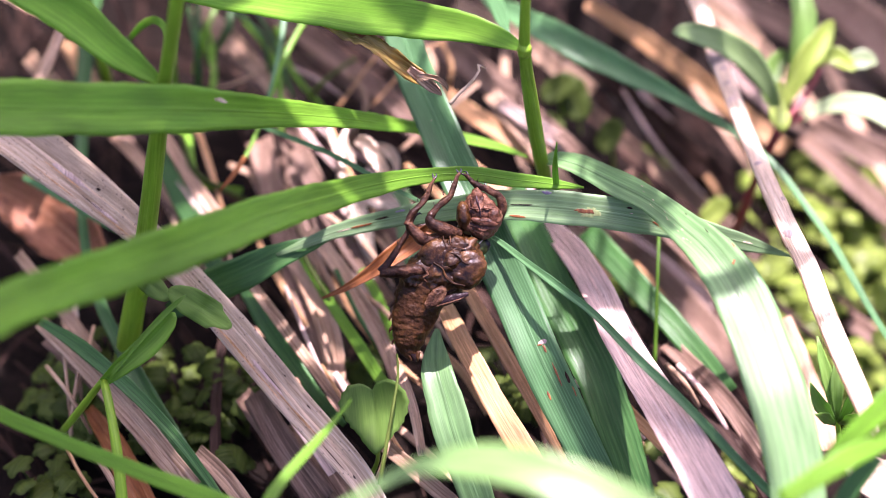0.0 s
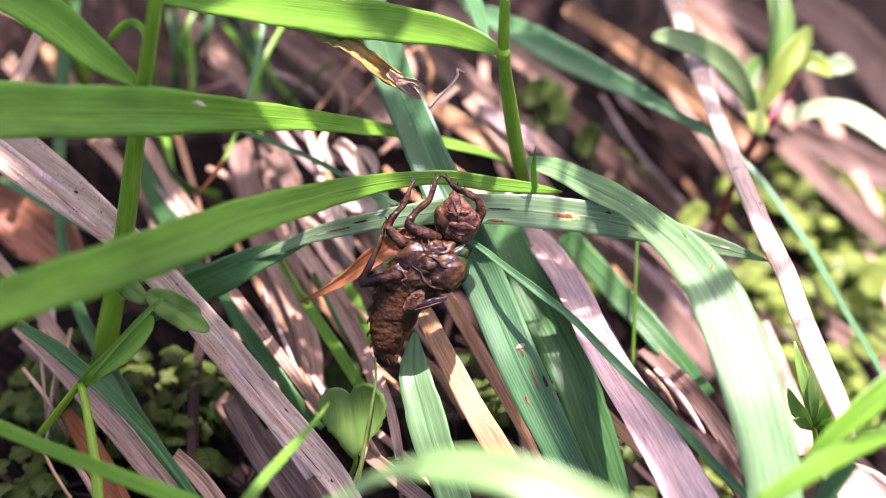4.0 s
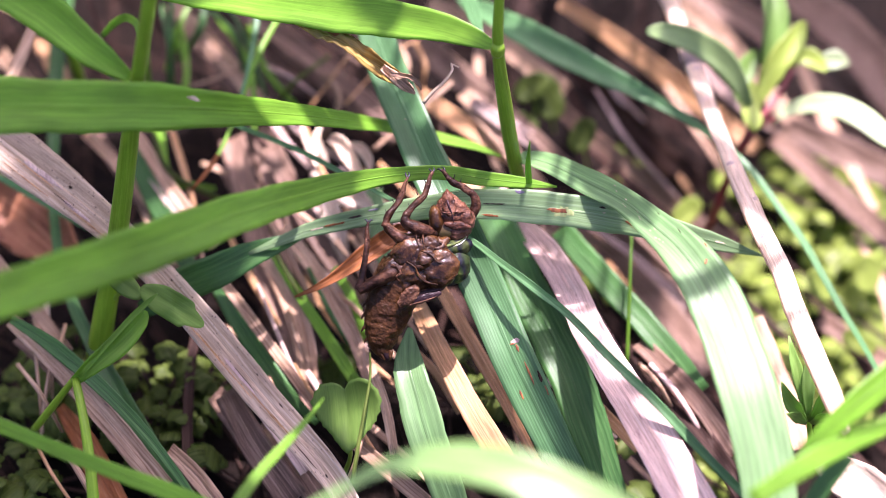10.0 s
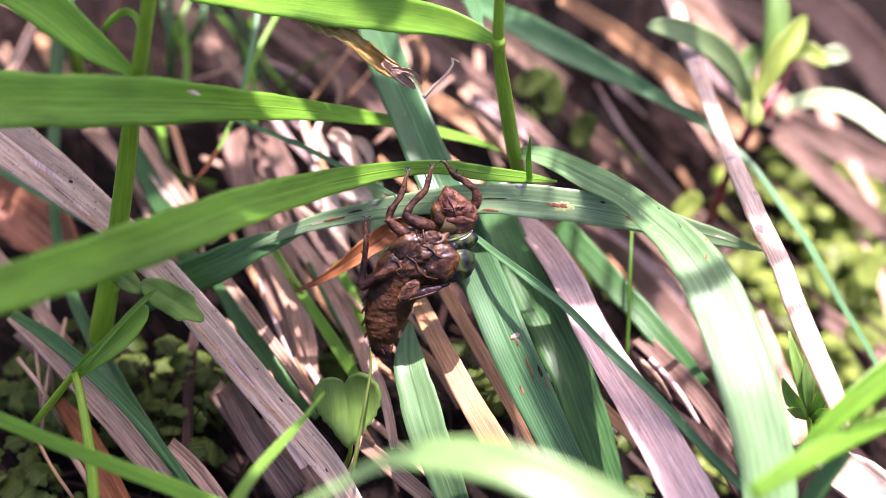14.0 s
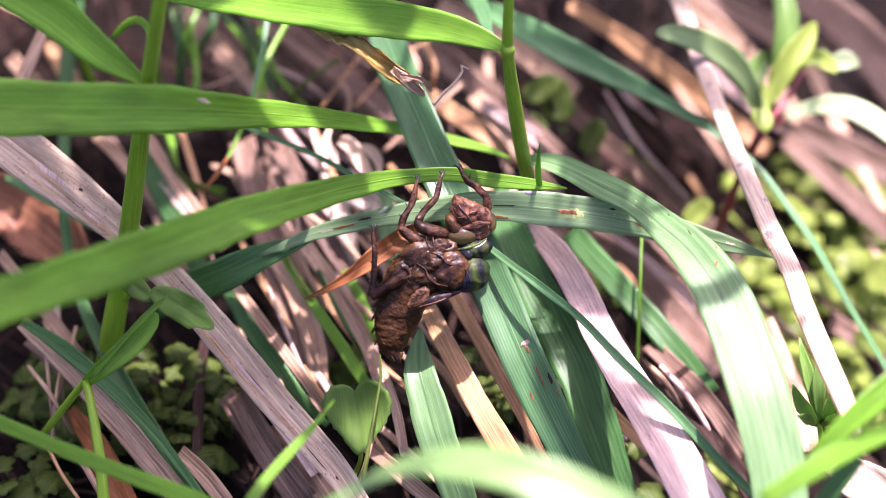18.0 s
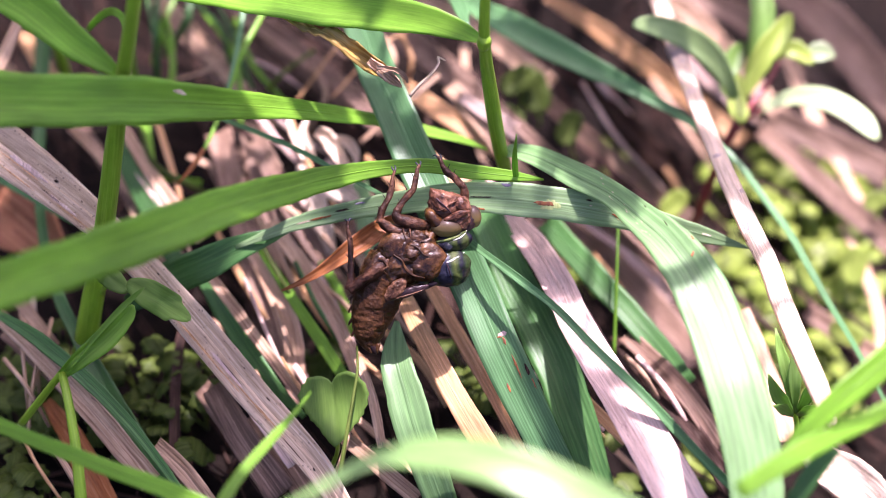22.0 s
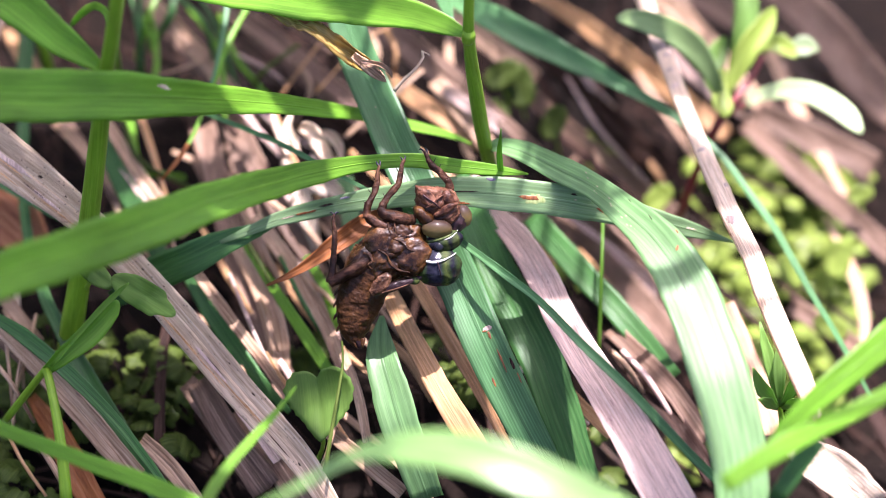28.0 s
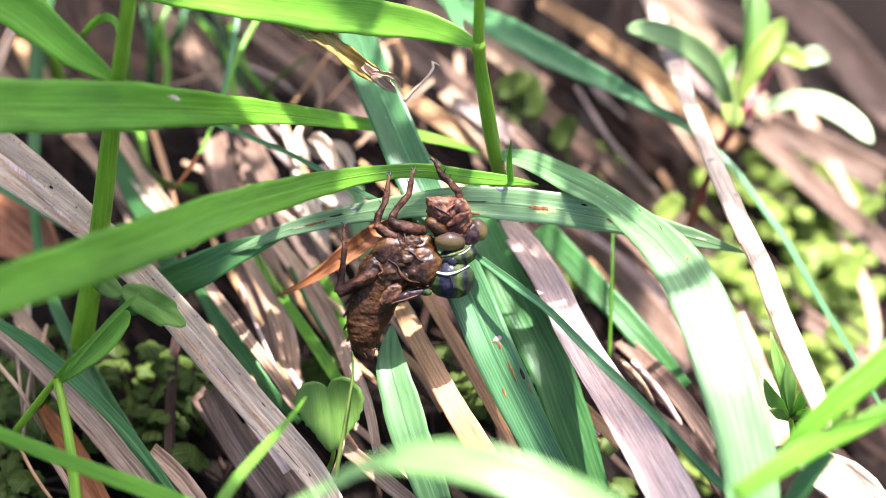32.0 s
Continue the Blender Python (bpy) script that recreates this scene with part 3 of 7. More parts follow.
blade("grass_plant", BLUE, [(-54.1, 53.4, 40.0, 0.8), (-47.6, 45.6, 44.0, 1.2), (-35.8, 35.3, 48.0, 1.2), (-29.9, 30.0, 49.5, 1.2), (-24.4, 25.5, 50.0, 1.2), (-11.0, 15.6, 50.0, 0.9), (0.8, 8.0, 50.0, 0.8), (6.9, 3.1, 50.0, 1.3), (12.1, -3.3, 51.0, 1.6), (20.6, -13.0, 52.0, 1.9), (27.6, -20.7, 52.0, 1.7), (35.6, -30.4, 50.0, 1.9), (43.8, -38.5, 47.0, 2.0), (50.1, -44.9, 44.0, 2.0), (57.8, -51.5, 39.0, 1.9), (65.6, -54.6, 31.0, 1.7), (71.6, -57.7, 24.0, 1.2)], "narrow blue-green grass blade", group="living grass", fold=0.5, across=6)
blade("grass_plant", BLUE, [(-3.9, 137.5, 30.0, 3.1), (5.5, 107.8, 34.0, 4.6), (12.9, 97.9, 36.0, 6.1), (21.7, 88.1, 38.0, 7.7), (31.9, 81.0, 37.0, 7.4), (40.5, 76.1, 35.5, 6.2), (49.2, 71.8, 33.5, 4.4), (57.8, 67.4, 31.0, 2.9), (66.9, 61.6, 28.5, 2.0), (76.4, 49.8, 28.0, 1.9), (82.9, 39.4, 25.0, 2.1), (89.6, 27.7, 21.5, 2.4), (95.8, 12.8, 17.5, 2.2), (100.7, 3.2, 14.0, 2.0), (104.8, -4.0, 10.0, 1.9), (110.3, -12.9, 4.0, 1.4)], "slender blue-green grass blade arching over the litter", group="living grass", fold=0.3, twist=(0, 20, 0, 40, 40))
blade("grass_plant", BLUE, [(5.4, 81.2, 60.0, 4.3), (7.5, 67.9, 62.0, 3.6), (9.0, 58.3, 64.0, 1.4)], "blue-green grass blade beside the upright stem", group="living grass")
# the shade on this blade is put into its colour
blade("grass_plant", BLUE_DARK, [(9.4, 42.9, 26.0, 8.5), (14.0, 28.5, 27.0, 8.9), (19.7, 10.1, 27.0, 9.7), (28.3, -11.6, 24.0, 10.2), (34.4, -28.2, 16.0, 9.0), (38.8, -38.3, 8.0, 6.4)], "grass blade with its shade put into the dark green", group="living grass", fold=0.2)
blade("grass_plant", BROAD, [(-7.7, -8.9, 34.0, 1.0), (-7.9, -14.7, 34.0, 4.3), (-7.6, -21.2, 34.0, 7.3), (-5.9, -27.6, 32.0, 8.3), (-3.4, -35.5, 28.0, 8.7), (-0.1, -41.9, 22.0, 7.7), (2.6, -46.1, 15.0, 7.3)], "blue-green grass blade lying low", group="living grass", fold=0.2)
blade("grass_plant", BLUE_DARK, [(-105.5, 119.8, 26.0, 5.4), (-105.4, 102.4, 24.5, 4.7), (-102.9, 73.7, 22.0, 3.6), (-99.9, 48.6, 20.0, 2.7), (-95.7, 28.1, 19.0, 2.7), (-90.1, 12.4, 18.0, 3.0), (-84.3, 0.8, 17.0, 3.6), (-77.7, -10.8, 15.5, 4.5), (-70.7, -22.1, 13.0, 5.2), (-65.0, -30.4, 10.0, 5.2), (-58.6, -39.1, 7.0, 4.6)], "long dark blue-green grass blade", group="living grass", fold=0.3)
blade("grass_plant", BLUE_DARK, [(-101.7, 0.5, 26.0, 1.9), (-92.4, -6.8, 27.0, 3.4), (-83.4, -14.8, 27.0, 3.6), (-74.6, -23.4, 26.5, 3.1), (-66.1, -32.5, 25.0, 2.5), (-59.4, -40.3, 22.0, 2.0), (-53.8, -47.1, 19.0, 1.2)], "dark green grass blade near the moss", group="living grass", fold=0.25)
blade("grass_plant", FRESH, [(-99.3, -49.0, 58.0, 3.2), (-89.5, -53.4, 57.0, 3.1), (-77.5, -58.5, 56.0, 3.1), (-65.8, -63.1, 55.0, 3.2), (-50.6, -69.1, 54.0, 3.6), (-39.3, -74.0, 52.0, 3.3)], "bright green grass blade held high over the litter", group="living grass")
blade("grass_plant", FRESH, [(-40.6, -83.2, 66.0, 2.5), (-37.2, -73.6, 65.0, 2.2), (-31.3, -63.6, 64.0, 1.8), (-26.8, -56.0, 63.0, 1.1), (-24.1, -50.3, 62.0, 0.2)], "narrow green grass tip held high over the litter", group="living grass")
blade("grass_plant", BLUE, [(-113.6, 47.9, 26.0, 1.4), (-102.5, 40.9, 26.0, 2.5), (-92.0, 34.7, 24.0, 2.3), (-82.3, 31.1, 20.0, 1.1)], "thin green grass blade near the moss", group="living grass")
orange = blade("grass_plant", FRESH, [(-42.7, 85.6, 46.0, 1.4), (-47.4, 72.6, 44.0, 1.4), (-51.6, 57.0, 40.0, 1.2), (-55.9, 44.9, 36.0, 0.9), (-61.8, 34.6, 34.0, 0.2)], "thin grass blade with a dry orange tip", group="living grass", across=4)
blade("dry_tip", RUST, [(-55.8, 44.3, 36.6, 1.1), (-58.6, 39.0, 35.4, 1.1), (-61.8, 34.2, 34.4, 0.4)], "dry orange tip", parent=orange, across=4)
blade("grass_plant", BLUE, [(-47.5, 83.2, 50.0, 1.7), (-48.2, 72.4, 48.0, 1.4), (-49.8, 58.8, 46.0, 1.0), (-50.9, 53.7, 45.0, 0.4)], "short narrow green grass blade", group="living grass", across=4)
stalk("grass_stalk", FRESH, [(46.0, 26.6, 28.0, 0.7), (44.9, 12.7, 24.0, 0.8), (44.1, -2.0, 12.0, 0.9)], "thin upright green stalk", group="living grass")
stalk("grass_stalk", MOSSY, [(-16.1, -24.2, 44.0, 0.4), (-15.9, -28.9, 42.0, 0.6), (-16.6, -33.6, 40.0, 0.7), (-18.2, -42.7, 36.0, 0.9), (-19.7, -48.8, 30.0, 1.0)], "thin green stalk beside the heart-shaped leaf", group="living grass")
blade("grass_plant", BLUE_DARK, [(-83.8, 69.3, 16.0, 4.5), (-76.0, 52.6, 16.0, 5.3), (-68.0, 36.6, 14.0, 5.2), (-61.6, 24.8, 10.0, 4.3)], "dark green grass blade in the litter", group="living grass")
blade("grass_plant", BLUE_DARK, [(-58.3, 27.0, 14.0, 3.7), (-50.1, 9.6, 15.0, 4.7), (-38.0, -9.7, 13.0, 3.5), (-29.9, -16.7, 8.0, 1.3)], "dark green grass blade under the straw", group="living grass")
blade("grass_plant", FRESH, [(-42.9, 29.1, 18.0, 2.0), (-35.0, 14.3, 18.0, 2.5), (-26.2, -0.9, 17.0, 3.0), (-19.3, -10.6, 12.0, 2.9)], "green grass blade among the straw", group="living grass")
blade("grass_plant", FRESH, [(-83.3, 95.7, 14.0, 2.8), (-76.5, 75.6, 14.0, 3.0), (-72.2, 60.6, 12.0, 2.4), (-60.2, 58.4, 10.0, 1.5)], "thin green blade low in the litter", group="living grass")
blade("grass_plant", FRESH, [(-27.4, 27.0, 14.0, 2.0), (-22.9, 17.7, 14.0, 2.5), (-18.3, 3.3, 14.0, 2.2)], "short green blade under the dragonfly", group="living grass")
blade("grass_plant", BROAD, [(-17.9, 48.7, 20.0, 4.3), (-16.2, 34.9, 20.0, 4.8), (-13.1, 21.6, 18.0, 4.2)], "pale green blade under the dragonfly", group="living grass")
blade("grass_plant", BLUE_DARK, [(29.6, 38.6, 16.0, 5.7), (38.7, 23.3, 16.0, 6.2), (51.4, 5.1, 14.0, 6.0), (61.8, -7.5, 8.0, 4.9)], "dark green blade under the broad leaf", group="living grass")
blade("grass_plant", FRESH, [(-76.1, 110.2, 22.0, 1.4), (-69.6, 91.5, 22.0, 1.7), (-72.2, 77.8, 14.0, 1.2)], "thin curved green grass blade low in the litter", group="living grass", across=4)
blade("grass_plant", FRESH, [(-54.1, 110.2, 22.0, 1.4), (-48.1, 91.5, 22.0, 1.7), (-39.0, 84.4, 14.0, 1.2)], "thin curved green grass blade low in the litter", group="living grass", across=4)
blade("grass_plant", FRESH, [(-63.9, 115.0, 22.0, 1.4), (-52.9, 93.8, 22.0, 1.7), (-50.7, 75.6, 14.0, 1.2)], "thin curved green grass blade low in the litter", group="living grass", across=4)
blade("grass_plant", FRESH, [(-70.2, 117.2, 26.0, 0.8), (-73.9, 106.3, 22.0, 1.8), (-78.2, 106.7, 8.0, 1.4)], "thin green grass blade standing in the litter", group="living grass", across=4)
blade("grass_plant", BLUE_DARK, [(-78.5, 114.2, 26.0, 0.8), (-74.7, 97.3, 22.0, 1.4), (-74.6, 91.6, 8.0, 1.4)], "thin green grass blade standing in the litter", group="living grass", across=4)
blade("grass_plant", FRESH, [(-51.6, 108.9, 26.0, 0.8), (-53.0, 96.0, 22.0, 1.5), (-54.6, 94.1, 8.0, 1.4)], "thin green grass blade standing in the litter", group="living grass", across=4)
blade("grass_plant", FRESH, [(-72.8, 108.4, 26.0, 0.8), (-69.9, 95.5, 22.0, 1.3), (-72.8, 93.7, 8.0, 1.4)], "thin green grass blade standing in the litter", group="living grass", across=4)
blade("grass_plant", FRESH, [(-81.4, 113.8, 26.0, 0.8), (-81.9, 98.8, 22.0, 2.1), (-81.3, 94.9, 8.0, 1.4)], "thin green grass blade standing in the litter", group="living grass", across=4)
blade("grass_plant", BLUE_DARK, [(-66.8, 119.3, 26.0, 0.8), (-67.5, 108.8, 22.0, 2.2), (-76.0, 109.7, 8.0, 1.4)], "thin green grass blade standing in the litter", group="living grass", across=4)

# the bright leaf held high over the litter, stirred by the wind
# its light green carries painted sunlight
blade("grass_plant", SUNLIT, [(-26.1, -106.7, 104.0, 0.6), (-21.4, -105.6, 106.0, 1.1), (-16.6, -103.9, 108.0, 1.6), (-11.8, -102.0, 110.0, 2.1), (-7.1, -102.3, 113.0, 3.1), (-2.2, -103.1, 115.0, 4.9), (3.2, -104.8, 117.0, 6.2), (8.5, -106.6, 118.0, 7.1), (14.6, -109.1, 118.0, 7.6), (20.7, -111.4, 117.0, 7.5), (26.8, -113.6, 115.0, 7.2), (33.9, -116.0, 112.0, 6.7)], "grass blade arching held high over the litter, sunlight in its bright green", "grass blade", group="living grass", fold=0.12, twist=26)

# the forked green shoot by the moss
shoot = thing("green_shoot", "small green shoot with a folded leaf", "grass shoot", group="shoots", at=(-0.0751, -0.0534, 0.0260))
blade("leaf", FRESH, [(-81.0, -27.1, 38.0, 2.2), (-76.0, -25.2, 42.0, 4.2), (-71.0, -21.1, 44.0, 5.2), (-66.8, -16.6, 46.0, 3.7), (-65.6, -14.7, 47.0, 0.7)], "", parent=shoot, fold=0.5, twist=-20)
blade("leaf", FRESH, [(-79.6, -27.7, 40.0, 1.0), (-72.2, -21.4, 46.0, 1.2), (-66.1, -16.4, 50.0, 1.4), (-62.6, -14.0, 52.0, 0.4)], "", parent=shoot, fold=0.5)
stalk("stem", STEM, [(-81.1, -26.4, 38.0, 1.9), (-78.5, -35.2, 36.0, 2.1), (-76.4, -44.3, 32.0, 2.4), (-75.1, -53.4, 26.0, 2.7)], "", parent=shoot)
stalk("stalk", STEM, [(-81.1, -26.4, 38.0, 1.5), (-86.9, -25.2, 28.0, 1.8), (-95.3, -21.3, 12.0, 1.8)], "", parent=shoot)

# dead leaves and straws in known places
speckled = blade("withered_leaf", GREY_STRAW, [(-115.3, 35.5, 62.0, 12.1), (-105.6, 29.5, 59.0, 12.1), (-93.0, 22.0, 53.0, 11.0), (-79.2, 13.7, 46.0, 8.1), (-65.6, 2.9, 39.0, 7.3), (-52.6, -10.4, 33.0, 7.9), (-39.1, -25.5, 27.0, 7.4), (-26.9, -38.2, 22.0, 6.3), (-20.3, -46.4, 17.0, 5.0), (-15.5, -52.3, 12.0, 3.3)], "broad pale grey dead grass blade with dark specks", "dead leaf", group="dead grass litter", fold=0.22, across=10, step=1.6, wave=0.01)
mark(speckled, BROWN, (-86.6, 17.6, 53.0), 1.17, (1, -0.6), 70, 1.1)
mark(speckled, BROWN, (-62.6, 1.3, 39.0), 0.65, (1, -1), 71, 1.2)
mark(speckled, BROWN, (-57.6, -2.1, 37.0), 0.52, (1, -1), 72, 1.2)
mark(speckled, BROWN, (-42.1, -19.2, 30.0), 0.51, (1, -1), 73, 1.2)
mark(speckled, BROWN, (-36.5, -25.7, 27.0), 0.64, (1, -1), 74, 2.0)
mark(speckled, BROWN, (-26.0, -41.6, 22.0), 0.62, (0.6, -1), 75, 2.0)
mark(speckled, BROWN, (-80.7, 16.7, 47.0), 0.53, (1, -1), 76, 1.2)
mark(speckled, STAIN, (-93.4, 21.2, 54.0), 1.83, (1, -0.75), 77, 7.0)
mark(speckled, STAIN, (-46.4, -20.4, 31.0), 1.27, (1, -1.1), 78, 9.0)
mark(speckled, STAIN, (-85.0, 12.8, 50.0), 1.30, (1, -0.75), 79, 7.0)
for k, (x, y, z) in enumerate([(-88.0, 16.0, 50), (-95.0, 22.2, 53), (-81.5, 11.7, 46), (-62.5, -3.8, 38), (-56.5, -10.5, 34), (-52.6, -13.9, 32), (-45.2, -20.4, 30), (-39.9, -26.9, 27), (-36.0, -30.2, 25), (-30.8, -35.8, 22), (-97.0, 19.4, 54), (-47.8, -19.6, 30)]):
    mark(speckled, TAN if k % 3 else BROWN, (x, y, z), 0.5 - 0.2 * (k % 3 == 0), (1, -0.78 if x < -75 else -1.08), 120 + k, 22 + 3 * (k % 4), over=1)
blade("withered_leaf", PINK_STRAW, [(13.7, 44.7, 24.0, 3.7), (19.5, 28.7, 28.0, 5.0), (24.8, 15.8, 32.0, 6.5), (29.6, 1.3, 35.0, 7.2), (32.8, -13.0, 38.0, 7.4), (37.3, -26.7, 40.0, 7.9), (40.9, -35.9, 41.0, 8.6), (45.3, -46.4, 41.0, 9.3), (49.5, -55.2, 39.0, 9.9), (54.1, -62.9, 35.0, 10.1)], "broad pinkish dead grass blade", "dead leaf", group="dead grass litter", fold=0.2, across=10, step=1.6, wave=0.012)
culm = thing("straw_stalk", "pale bleached dead grass stalk leaning over the litter", "dead grass stalk", group="dead grass litter", at=(0.0848, -0.0482, 0.0440))
stalk("stalk", BLEACHED, [(59.6, 124.8, 30.0, 4.8), (62.1, 103.1, 34.0, 4.7), (63.5, 84.2, 37.5, 4.6), (64.8, 67.2, 41.0, 4.5), (66.5, 49.6, 44.0, 4.3), (68.3, 32.8, 47.0, 4.3), (70.2, 18.8, 49.0, 4.7), (72.5, 4.9, 50.5, 4.9), (75.0, -7.1, 51.5, 4.8), (76.3, -18.2, 52.0, 4.9), (78.3, -26.8, 51.0, 4.9), (80.8, -35.2, 49.0, 4.8), (83.0, -41.6, 46.5, 4.3), (84.1, -45.9, 45.0, 2.6), (84.6, -46.8, 44.0, 0.9)], "", parent=culm, flat=0.45, knots=0.08)
mark(culm, STAIN, (77.4, -6.0, 54.0), 1.25, (0.42, -1), 60, 1.6)
mark(culm, STAIN, (71.6, 3.9, 52.0), 2.81, (0.42, -1), 61, 0.9)
mark(culm, STAIN, (72.2, 15.9, 51.0), 2.09, (0.42, -1), 62, 0.5)
mark(culm, STAIN, (65.2, 55.0, 46.0), 3.64, (0.42, -1), 63, 0.3)
mark(culm, STAIN, (66.8, 41.9, 47.0), 3.28, (0.42, -1), 64, 0.2)
mark(culm, STAIN, (68.0, 29.3, 49.0), 3.21, (0.42, -1), 65, 0.3)
mark(culm, STAIN, (64.8, 62.9, 44.0), 3.41, (0.42, -1), 66, 0.2)
mark(culm, STAIN, (77.4, -25.4, 54.0), 2.66, (0.42, -1), 67, 0.9)
mark(culm, STAIN, (65.0, 69.9, 43.0), 3.74, (0.42, -1), 68, 0.4)
stalk("joint", STAIN, [(63.9, 80.7, 38.0, 4.7), (64.0, 77.2, 39.0, 5.6), (64.2, 73.7, 40.0, 4.6)], "", parent=culm, flat=0.5)
blade("withered_leaf", TAN, [(-8.6, 9.1, 28.0, 3.2), (-6.1, 3.0, 28.0, 4.0), (-3.7, -4.2, 29.0, 4.6), (-0.3, -12.6, 29.0, 4.9), (3.7, -21.3, 28.0, 5.1), (8.0, -28.9, 25.0, 5.6), (12.2, -33.6, 20.0, 5.8), (16.1, -37.1, 14.0, 5.6)], "tan dead grass blade", "dead leaf", group="dead grass litter")
blade("withered_leaf", TAN, [(-2.6, 14.5, 26.0, 2.4), (0.8, 6.4, 26.0, 3.0), (4.5, -1.8, 26.0, 3.3), (9.9, -12.6, 24.0, 3.3), (14.7, -20.4, 20.0, 2.7), (19.5, -28.4, 15.0, 2.1), (22.8, -32.7, 11.0, 1.3)], "beige dead grass blade", "dead leaf", group="dead grass litter")
blade("curled_leaf", RUST, [(-33.8, -4.7, 40.0, 0.5), (-28.7, -3.6, 42.0, 1.5), (-23.6, -1.2, 44.0, 2.8), (-17.9, 2.5, 46.0, 4.4), (-12.2, 8.2, 46.0, 4.7), (-8.4, 11.8, 46.0, 2.1)], "rusty orange curled dead leaf under the dragonfly", "dead leaf", fold=0.7, crumple=0.2)
blade("bleached_leaf", BLEACHED, [(-36.5, 62.1, 32.0, 0.7), (-35.3, 55.9, 32.0, 1.7), (-33.1, 51.5, 31.0, 2.6), (-31.5, 46.8, 30.0, 1.4)], "ragged bleached dead leaf shred", "dead leaf", fold=0.5, crumple=0.45, ragged=0.5, step=1.0, twist=(20, -20))
blade("bleached_leaf", BLEACHED, [(-31.4, 62.1, 30.0, 1.2), (-32.3, 57.0, 30.0, 2.3), (-30.4, 52.9, 29.0, 2.0), (-29.1, 48.8, 28.0, 0.9)], "ragged bleached dead leaf shred", "dead leaf", fold=0.5, crumple=0.45, ragged=0.5, step=1.0, twist=(-30, 10))
blade("bleached_leaf", BLEACHED, [(-29.4, 57.4, 29.0, 0.8), (-27.2, 54.9, 31.0, 3.6), (-24.8, 52.0, 30.0, 4.2), (-22.6, 48.8, 28.0, 3.4), (-20.9, 45.6, 26.0, 0.9)], "ragged bleached dead leaf shred", "dead leaf", fold=0.95, crumple=0.2, ragged=0.5, step=1.0, twist=(0, 12))
blade("bleached_leaf", BLEACHED, [(-23.7, 57.4, 28.0, 1.2), (-20.4, 54.5, 28.0, 2.9), (-19.0, 51.8, 26.0, 2.0), (-19.2, 48.8, 25.0, 0.7)], "ragged bleached dead leaf shred", "dead leaf", fold=0.5, crumple=0.45, ragged=0.5, step=1.0, twist=(-10, 30))
blade("bleached_leaf", BLEACHED, [(-28.0, 44.7, 24.0, 1.7), (-24.7, 41.8, 24.0, 4.8), (-20.5, 41.4, 23.0, 4.3), (-17.7, 39.7, 21.0, 1.4)], "ragged bleached dead leaf shred", "dead leaf", fold=0.5, crumple=0.45, ragged=0.5, step=1.0, twist=(0, 15))
blade("bleached_leaf", BLEACHED, [(-33.0, 50.9, 24.0, 2.9), (-29.1, 40.8, 22.0, 5.1), (-26.1, 32.9, 18.0, 4.3), (-24.5, 28.8, 12.0, 1.4)], "narrow bleached dead leaf shred", "dead leaf", crumple=0.7, ragged=0.4)
blade("dying_tip", DYING, [(-34.8, 39.3, 86.0, 2.5), (-28.2, 34.3, 86.0, 3.5), (-21.8, 29.8, 86.0, 4.5), (-15.5, 25.8, 84.0, 4.0), (-11.1, 24.5, 81.0, 3.3), (-8.7, 24.5, 79.0, 1.8), (-6.8, 24.1, 78.0, 0.5)], "yellow and brown withered leaf tip hanging", "leaf tip", fold=0.7, crumple=0.9, ragged=0.3, step=1.0, twist=(0, 10, 25, -20, 30))
blade("dying_tip", STRAW, [(-13.4, 23.6, 84.5, 1.7), (-10.7, 22.2, 82.8, 2.7), (-8.5, 22.1, 80.5, 2.5), (-7.0, 21.9, 79.0, 1.3), (-6.3, 21.4, 78.5, 0.4)], "ragged bleached end of a withered leaf", "leaf tip", fold=0.6, crumple=1.1, ragged=0.5, step=0.5)
blade("dying_tip", STRAW, [(-11.6, 21.4, 84.5, 1.0), (-8.7, 22.3, 83.0, 1.2), (-6.5, 23.4, 81.0, 1.2), (-5.3, 23.2, 79.5, 0.9), (-5.0, 22.8, 78.5, 0.3)], "curled bleached shred of a withered leaf", "leaf tip", fold=0.8, crumple=1.0, ragged=0.5, step=0.5, twist=(0, 30))
stalk("dry_thread", BLEACHED, [(-4.6, 27.5, 70.0, 0.9), (-2.4, 29.1, 72.0, 0.8), (0.1, 31.4, 73.0, 0.6), (2.1, 34.5, 74.0, 0.6), (1.7, 35.3, 75.0, 0.5), (3.6, 35.1, 74.0, 0.3)], "curled dry leaf thread", "leaf thread", step=0.8, around=6, knots=0.3)
stalk("straw_stalk", STRAW, [(-109.2, 56.7, 46.0, 3.1), (-106.0, 62.7, 50.0, 3.4), (-102.7, 73.0, 54.0, 2.8)], "short pinkish broken straw", "dead grass stalk", group="dead grass litter", flat=0.5)
blade("brown_leaf", TERRA, [(-123.9, 54.1, 16.0, 7.3), (-117.4, 50.4, 16.0, 13.6), (-109.4, 45.0, 15.0, 16.9), (-101.8, 39.3, 12.0, 15.3), (-96.0, 34.2, 9.0, 9.1), (-93.5, 31.5, 7.0, 1.2)], "reddish brown broad dead leaf curled on the soil", "dead leaf", fold=0.35, crumple=0.3, ragged=0.25, step=1.5)
blade("brown_leaf", RUST, [(-91.4, -11.7, 8.0, 2.7), (-83.9, -22.5, 8.0, 5.8), (-77.5, -33.8, 6.0, 6.5), (-71.4, -43.3, 4.0, 5.2)], "reddish brown dead leaf on the soil", "dead leaf", crumple=0.3)
